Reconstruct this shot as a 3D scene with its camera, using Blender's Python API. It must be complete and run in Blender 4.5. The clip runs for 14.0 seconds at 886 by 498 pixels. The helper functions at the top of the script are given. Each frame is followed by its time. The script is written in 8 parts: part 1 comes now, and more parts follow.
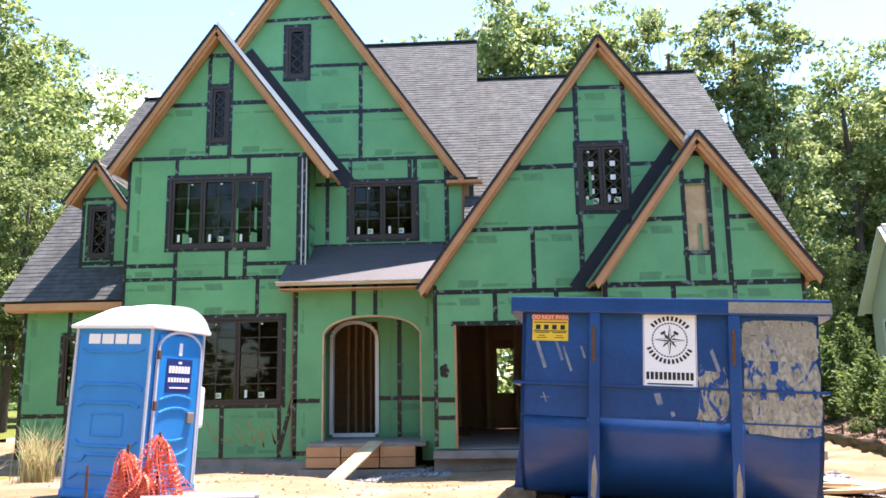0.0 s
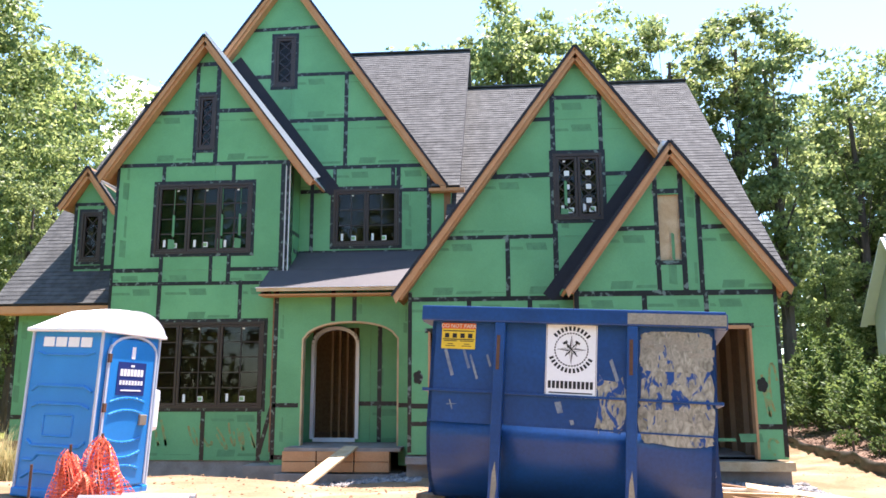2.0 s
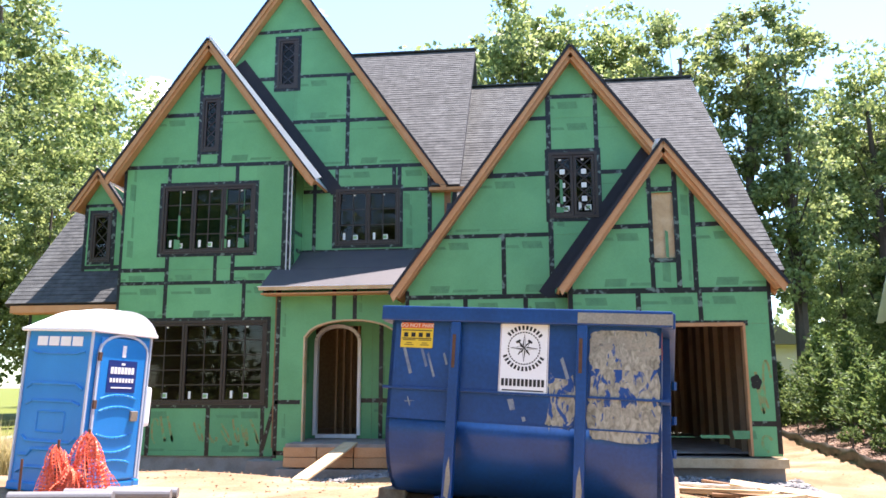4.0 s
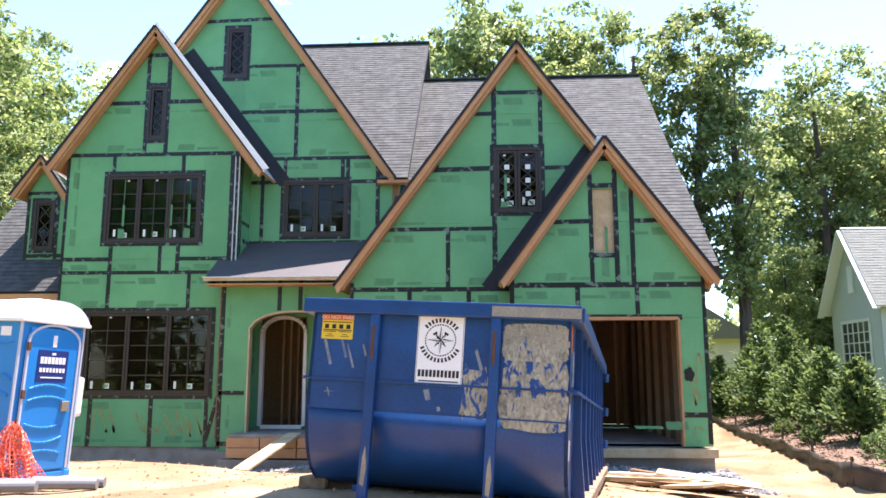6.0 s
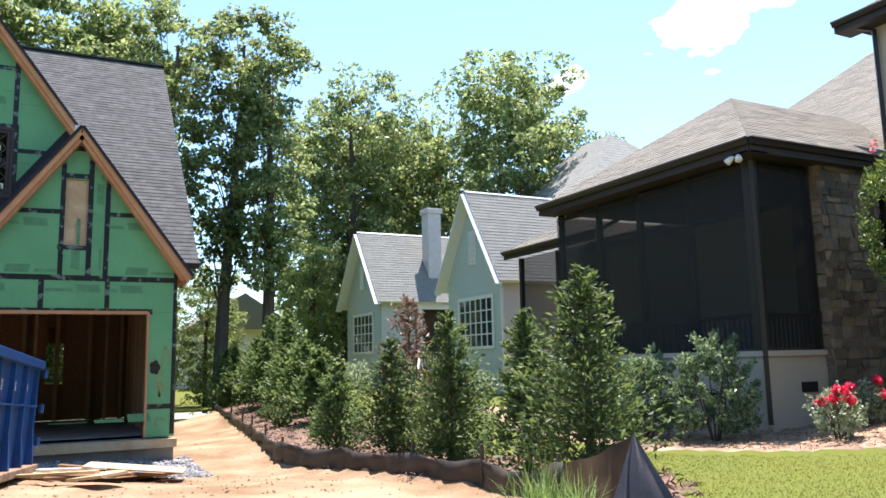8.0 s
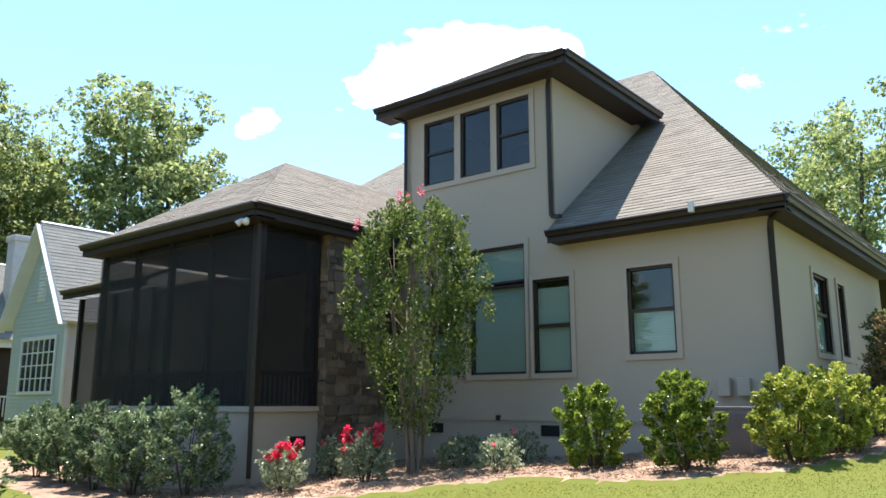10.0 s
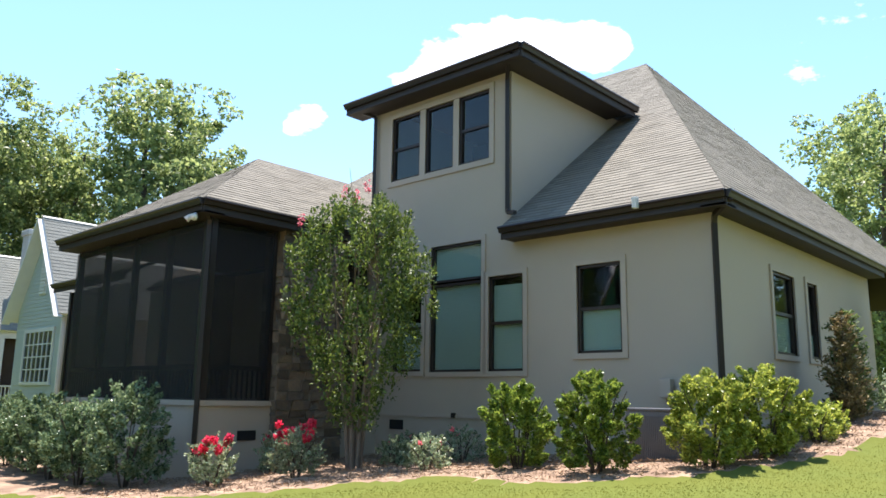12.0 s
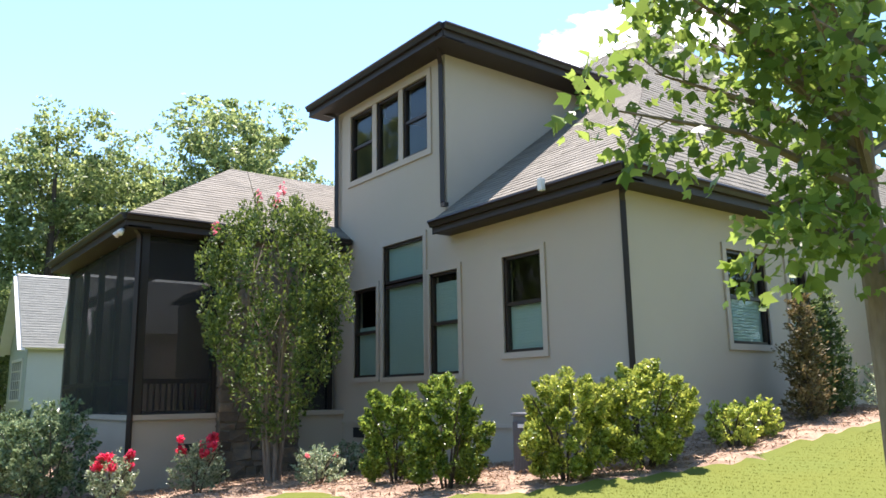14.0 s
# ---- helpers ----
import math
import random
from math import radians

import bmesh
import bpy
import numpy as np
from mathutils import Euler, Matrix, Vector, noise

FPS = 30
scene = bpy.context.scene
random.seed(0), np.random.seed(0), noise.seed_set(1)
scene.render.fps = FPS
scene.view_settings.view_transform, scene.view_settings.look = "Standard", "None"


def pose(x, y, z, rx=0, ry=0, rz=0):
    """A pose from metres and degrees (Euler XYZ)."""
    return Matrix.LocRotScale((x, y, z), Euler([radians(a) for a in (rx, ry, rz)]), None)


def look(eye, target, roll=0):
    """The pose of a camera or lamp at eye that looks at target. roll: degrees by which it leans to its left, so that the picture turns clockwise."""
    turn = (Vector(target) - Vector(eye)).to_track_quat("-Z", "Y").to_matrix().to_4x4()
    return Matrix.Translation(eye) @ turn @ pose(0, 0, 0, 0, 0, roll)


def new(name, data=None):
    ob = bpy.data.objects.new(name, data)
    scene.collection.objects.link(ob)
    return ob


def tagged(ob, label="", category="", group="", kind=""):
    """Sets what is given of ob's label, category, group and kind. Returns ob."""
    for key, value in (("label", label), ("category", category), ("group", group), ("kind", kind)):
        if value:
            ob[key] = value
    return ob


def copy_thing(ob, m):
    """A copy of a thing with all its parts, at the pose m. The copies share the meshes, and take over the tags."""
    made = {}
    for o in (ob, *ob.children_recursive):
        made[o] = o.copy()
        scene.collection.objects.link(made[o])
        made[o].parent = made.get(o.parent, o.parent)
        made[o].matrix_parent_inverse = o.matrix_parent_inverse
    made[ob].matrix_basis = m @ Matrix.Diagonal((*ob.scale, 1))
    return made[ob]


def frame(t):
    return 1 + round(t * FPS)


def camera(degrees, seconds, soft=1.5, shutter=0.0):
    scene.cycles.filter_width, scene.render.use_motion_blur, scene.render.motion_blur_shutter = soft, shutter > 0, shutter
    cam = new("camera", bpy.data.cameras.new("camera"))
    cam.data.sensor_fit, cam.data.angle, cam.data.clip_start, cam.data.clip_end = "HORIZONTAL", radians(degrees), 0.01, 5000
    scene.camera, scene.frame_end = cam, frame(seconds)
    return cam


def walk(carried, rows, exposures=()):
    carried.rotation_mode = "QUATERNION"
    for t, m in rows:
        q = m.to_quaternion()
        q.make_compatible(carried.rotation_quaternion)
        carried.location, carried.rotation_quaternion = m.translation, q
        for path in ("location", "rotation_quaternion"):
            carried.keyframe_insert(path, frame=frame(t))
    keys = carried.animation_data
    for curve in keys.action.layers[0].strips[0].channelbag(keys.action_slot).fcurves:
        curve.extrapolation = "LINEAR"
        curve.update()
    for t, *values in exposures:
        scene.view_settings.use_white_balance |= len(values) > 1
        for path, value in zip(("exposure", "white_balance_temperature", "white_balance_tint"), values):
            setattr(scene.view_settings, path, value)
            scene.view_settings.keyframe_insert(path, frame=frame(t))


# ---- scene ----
cam = camera(59.4, 14.0, soft=1.6)
METRES, EYE, TILT, LEAN, TURN = 12.4, 1.6, 0.0, 0.0, 3.4
ROWS = [
    (0.0, 0.0, 0.0, 0.0, 0.15, 9.63, 0.9),
    (0.5, 0.0166, -0.002, 0.0, 0.27, 9.97, 0.32),
    (1.0, 0.036, -0.0048, -0.0002, 0.74, 10.17, -0.07),
    (1.5, 0.0527, -0.008, -0.0005, 1.09, 10.24, 0.01),
    (2.0, 0.068, -0.0113, -0.0005, 1.46, 10.1, 0.16),
    (2.5, 0.0852, -0.0162, -0.0004, 1.77, 10.03, 0.15),
    (3.0, 0.0974, -0.0199, -0.0001, 2.24, 10.03, 0.34),
    (5.5, 0.1272, -0.0307, -0.0003, 3.98, 9.42, -0.42),
    (6.0, 0.1383, -0.0351, -0.0008, 0.35, 9.29, -0.03),
    (6.5, 0.1569, -0.0445, -0.0005, -3.89, 9.04, 0.68),
    (7.0, 0.1865, -0.0611, -0.0004, -9.61, 8.79, 1.26),
    (7.5, 0.2251, -0.0877, 0.0009, -19.07, 8.46, 1.73),
    (8.0, 0.2703, -0.1262, 0.0023, -30.15, 8.19, 1.23),
    (8.5, 0.3168, -0.1755, 0.0045, -41.25, 8.42, 1.75),
    (9.0, 0.3646, -0.227, 0.0073, -49.99, 8.74, 1.28),
    (11.5, 0.4973, -0.3877, 0.0141, -55.29, 11.91, -0.33),
    (12.0, 0.5267, -0.4157, 0.015, -50.92, 10.87, -0.89),
    (12.5, 0.5701, -0.4538, 0.0175, -48.45, 10.32, -0.49),
    (13.0, 0.6247, -0.4966, 0.0202, -47.34, 10.36, 0.16),
    (13.5, 0.695, -0.5406, 0.0222, -45.21, 10.67, 0.87),
    (14.0, 0.7826, -0.5838, 0.0252, -40.79, 10.78, 0.93),
]
EXPOSURES = [(0.0, 2.02, 6420, 24), (5.5, 2.03, 6420, 24), (6.5, 1.95, 6400, 23), (7.5, 1.64, 6300, 22), (8.2, 1.52, 6280, 21), (9.0, 1.52, 6300, 20), (11.3, 1.34, 6350, 17), (12.5, 1.46, 6350, 18), (14.0, 1.62, 6350, 22)]
walk(cam, [(t, pose(0, 0, EYE, TILT, LEAN, TURN) @ pose(METRES * x, METRES * y, METRES * z, 90 + pitch, roll, yaw)) for t, x, y, z, yaw, pitch, roll in ROWS], EXPOSURES)

# ---- daylight: high sun from behind the houses ----
SUN_DIR = Vector((0.2, 0.22, 1.0)).normalized()
world = bpy.data.worlds.new("sky")
scene.world = world
world.use_nodes = True
wn, wl = world.node_tree.nodes, world.node_tree.links
wn.clear()
w_out = wn.new("ShaderNodeOutputWorld")
w_bg = wn.new("ShaderNodeBackground")
w_sky = wn.new("ShaderNodeTexSky")
w_sky.sky_type = "NISHITA"
w_sky.sun_disc = False
w_sky.sun_elevation = math.asin(SUN_DIR.z)
w_sky.sun_rotation = math.atan2(SUN_DIR.x, SUN_DIR.y)
w_sky.air_density, w_sky.dust_density, w_sky.ozone_density = 1.0, 0.35, 1.2
w_bg.inputs["Strength"].default_value = 0.125
w_co = wn.new("ShaderNodeTexCoord")
w_map = wn.new("ShaderNodeMapping")
w_map.inputs["Scale"].default_value = (1.0, 1.0, 2.2)
w_map.inputs["Location"].default_value = (0.35, 0.1, 0.0)
w_noise = wn.new("ShaderNodeTexNoise")
w_noise.inputs["Scale"].default_value = 7.0
w_noise.inputs["Detail"].default_value = 8
w_noise.inputs["Roughness"].default_value = 0.55
w_ramp = wn.new("ShaderNodeValToRGB")
w_ramp.color_ramp.elements[0].position, w_ramp.color_ramp.elements[1].position = 0.66, 0.76
w_mix = wn.new("ShaderNodeMix")
w_mix.data_type = "RGBA"
w_mix.inputs["B"].default_value = (9.0, 9.2, 9.5, 1)
wl.new(w_co.outputs["Generated"], w_map.inputs["Vector"])
wl.new(w_map.outputs["Vector"], w_noise.inputs["Vector"])
# cumulus where the sky holds it: the noise is lifted round a few directions
lift = w_noise.outputs["Fac"]
for azimuth, height, spread, gain in ((46, 21, 0.9975, 0.26), (48, 24.5, 0.998, 0.26), (52, 25.5, 0.9985, 0.30), (56, 26, 0.9985, 0.30), (59.5, 25, 0.999, 0.28), (37, 20, 0.9992, 0.2), (41, 20.5, 0.9992, 0.2), (-26, 18, 0.9975, 0.2), (28, 13, 0.998, 0.2)):
    a, e = radians(azimuth), radians(height)
    dot, near, add = wn.new("ShaderNodeVectorMath"), wn.new("ShaderNodeMapRange"), wn.new("ShaderNodeMath")
    dot.operation = "DOT_PRODUCT"
    dot.inputs[1].default_value = (math.sin(a) * math.cos(e), math.cos(a) * math.cos(e), math.sin(e))
    near.inputs["From Min"].default_value, near.inputs["From Max"].default_value = spread, 1.0
    near.inputs["To Min"].default_value, near.inputs["To Max"].default_value = 0.0, gain
    add.operation = "ADD"
    wl.new(w_co.outputs["Generated"], dot.inputs[0])
    wl.new(dot.outputs["Value"], near.inputs["Value"])
    wl.new(lift, add.inputs[0])
    wl.new(near.outputs["Result"], add.inputs[1])
    lift = add.outputs["Value"]
wl.new(lift, w_ramp.inputs["Fac"])
w_tint = wn.new("ShaderNodeMix")
w_tint.data_type, w_tint.blend_type = "RGBA", "MULTIPLY"
w_tint.inputs["Factor"].default_value = 1.0
w_tint.inputs["B"].default_value = (0.83, 1.0, 0.98, 1)
wl.new(w_sky.outputs["Color"], w_tint.inputs["A"])
wl.new(w_ramp.outputs["Color"], w_mix.inputs["Factor"])
wl.new(w_tint.outputs["Result"], w_mix.inputs["A"])
wl.new(w_mix.outputs["Result"], w_bg.inputs["Color"])
wl.new(w_bg.outputs["Background"], w_out.inputs["Surface"])
sun = new("sun", bpy.data.lights.new("sun", "SUN"))
sun.data.energy, sun.data.angle, sun.data.color = 5.0, radians(0.55), (1.0, 0.94, 0.85)
sun.matrix_world = look(SUN_DIR * 60, (0, 0, 0))

# ---- materials ----
def mat(name, base, rough=0.7, vary=0.15, scale=3.0, fine=60.0, bump=0.15, metal=0.0, second=None, amount=0.5, hue=0.0, stretch=(1, 1, 1), edge=0.12, spec=0.4, per_object=0.0, per_island=0.0):
    """A surface with coarse stains, fine grain, bump and an optional second colour in patches."""
    m = bpy.data.materials.new(name)
    m.use_nodes = True
    n, l = m.node_tree.nodes, m.node_tree.links
    b = n["Principled BSDF"]
    b.inputs["Roughness"].default_value, b.inputs["Metallic"].default_value = rough, metal
    b.inputs["Specular IOR Level"].default_value = spec
    co = n.new("ShaderNodeTexCoord")
    mp = n.new("ShaderNodeMapping")
    mp.inputs["Scale"].default_value = stretch
    l.new(co.outputs["Object"], mp.inputs["Vector"])
    big, small = n.new("ShaderNodeTexNoise"), n.new("ShaderNodeTexNoise")
    for node, s, d in ((big, scale, 5), (small, fine, 3)):
        node.inputs["Scale"].default_value, node.inputs["Detail"].default_value = s, d
        l.new(mp.outputs["Vector"], node.inputs["Vector"])
    colour = n.new("ShaderNodeMix")
    colour.data_type = "RGBA"
    colour.inputs["A"].default_value = (*base, 1)
    colour.inputs["B"].default_value = (*(second or base), 1)
    ramp = n.new("ShaderNodeValToRGB")
    ramp.color_ramp.elements[0].position, ramp.color_ramp.elements[1].position = max(0, amount - edge), min(1, amount + edge)
    l.new(big.outputs["Fac"], ramp.inputs["Fac"])
    l.new(ramp.outputs["Color"], colour.inputs["Factor"])
    total = n.new("ShaderNodeMath")
    total.operation = "ADD"
    l.new(big.outputs["Fac"], total.inputs[0])
    l.new(small.outputs["Fac"], total.inputs[1])
    spread = n.new("ShaderNodeMapRange")
    spread.inputs["From Min"].default_value, spread.inputs["From Max"].default_value = 0.6, 1.4
    spread.inputs["To Min"].default_value, spread.inputs["To Max"].default_value = 1 - vary, 1 + vary
    l.new(total.outputs["Value"], spread.inputs["Value"])
    value = spread.outputs["Result"]
    for on, source, out in ((per_object, "ShaderNodeObjectInfo", "Random"), (per_island, "ShaderNodeNewGeometry", "Random Per Island")):
        if on:
            info, rg, mul = n.new(source), n.new("ShaderNodeMapRange"), n.new("ShaderNodeMath")
            rg.inputs["To Min"].default_value, rg.inputs["To Max"].default_value = 1 - on, 1 + on
            mul.operation = "MULTIPLY"
            l.new(info.outputs[out], rg.inputs["Value"])
            l.new(rg.outputs["Result"], mul.inputs[0])
            l.new(value, mul.inputs[1])
            value = mul.outputs["Value"]
    hsv = n.new("ShaderNodeHueSaturation")
    l.new(colour.outputs["Result"], hsv.inputs["Color"])
    l.new(value, hsv.inputs["Value"])
    l.new(hsv.outputs["Color"], b.inputs["Base Color"])
    if bump:
        bp = n.new("ShaderNodeBump")
        bp.inputs["Strength"].default_value, bp.inputs["Distance"].default_value = bump, 0.02
        l.new(small.outputs["Fac"], bp.inputs["Height"])
        l.new(bp.outputs["Normal"], b.inputs["Normal"])
    return m


def leaf_mat(name, dark, light, rough=0.45, through_light=0.35):
    """Leaves: colour differs from leaf to leaf, light passes through."""
    m = bpy.data.materials.new(name)
    m.use_nodes = True
    n, l = m.node_tree.nodes, m.node_tree.links
    b, out = n["Principled BSDF"], n["Material Output"]
    b.inputs["Roughness"].default_value = rough
    b.inputs["Specular IOR Level"].default_value = 0.35
    geo = n.new("ShaderNodeNewGeometry")
    mix = n.new("ShaderNodeMix")
    mix.data_type = "RGBA"
    mix.inputs["A"].default_value, mix.inputs["B"].default_value = (*dark, 1), (*light, 1)
    l.new(geo.outputs["Random Per Island"], mix.inputs["Factor"])
    hsv = n.new("ShaderNodeHueSaturation")
    info, rg = n.new("ShaderNodeObjectInfo"), n.new("ShaderNodeMapRange")
    rg.inputs["To Min"].default_value, rg.inputs["To Max"].default_value = 0.8, 1.2
    l.new(info.outputs["Random"], rg.inputs["Value"])
    l.new(rg.outputs["Result"], hsv.inputs["Value"])
    l.new(mix.outputs["Result"], hsv.inputs["Color"])
    l.new(hsv.outputs["Color"], b.inputs["Base Color"])
    tr, ms = n.new("ShaderNodeBsdfTranslucent"), n.new("ShaderNodeMixShader")
    warm = n.new("ShaderNodeHueSaturation")
    warm.inputs["Hue"].default_value, warm.inputs["Value"].default_value = 0.48, 1.5
    l.new(hsv.outputs["Color"], warm.inputs["Color"])
    l.new(warm.outputs["Color"], tr.inputs["Color"])
    ms.inputs["Fac"].default_value = through_light
    l.new(b.outputs["BSDF"], ms.inputs[1])
    l.new(tr.outputs["BSDF"], ms.inputs[2])
    l.new(ms.outputs["Shader"], out.inputs["Surface"])
    return m


def glass_mat(name, tint=(0.9, 0.95, 0.95), see=0.75, rough=0.02):
    """Window glass: a clear share and a mirror share."""
    m = bpy.data.materials.new(name)
    m.use_nodes = True
    n, l = m.node_tree.nodes, m.node_tree.links
    n.remove(n["Principled BSDF"])
    tr, gl, ms = n.new("ShaderNodeBsdfTransparent"), n.new("ShaderNodeBsdfGlossy"), n.new("ShaderNodeMixShader")
    tr.inputs["Color"].default_value = (*tint, 1)
    gl.inputs["Roughness"].default_value = rough
    fr, pw, mr = n.new("ShaderNodeLayerWeight"), n.new("ShaderNodeMath"), n.new("ShaderNodeMapRange")
    pw.operation = "POWER"
    pw.inputs[1].default_value = 5.0
    mr.inputs["To Min"].default_value, mr.inputs["To Max"].default_value = (1 - see) / 2, 0.7
    l.new(fr.outputs["Facing"], pw.inputs[0])
    l.new(pw.outputs["Value"], mr.inputs["Value"])
    l.new(mr.outputs["Result"], ms.inputs["Fac"])
    l.new(tr.outputs["BSDF"], ms.inputs[1])
    l.new(gl.outputs["BSDF"], ms.inputs[2])
    l.new(ms.outputs["Shader"], n["Material Output"].inputs["Surface"])
    return m


def screen_mat(name, colour, cover):
    """Woven screen: threads cover part, the rest lets the view through."""
    m = bpy.data.materials.new(name)
    m.use_nodes = True
    n, l = m.node_tree.nodes, m.node_tree.links
    b = n["Principled BSDF"]
    b.inputs["Base Color"].default_value, b.inputs["Roughness"].default_value = (*colour, 1), 0.7
    tr, ms, noi, mr = n.new("ShaderNodeBsdfTransparent"), n.new("ShaderNodeMixShader"), n.new("ShaderNodeTexNoise"), n.new("ShaderNodeMapRange")
    noi.inputs["Scale"].default_value = 1.3
    mr.inputs["To Min"].default_value, mr.inputs["To Max"].default_value = cover - 0.08, cover + 0.08
    l.new(noi.outputs["Fac"], mr.inputs["Value"])
    l.new(mr.outputs["Result"], ms.inputs["Fac"])
    l.new(tr.outputs["BSDF"], ms.inputs[1])
    l.new(b.outputs["BSDF"], ms.inputs[2])
    l.new(ms.outputs["Shader"], n["Material Output"].inputs["Surface"])
    return m


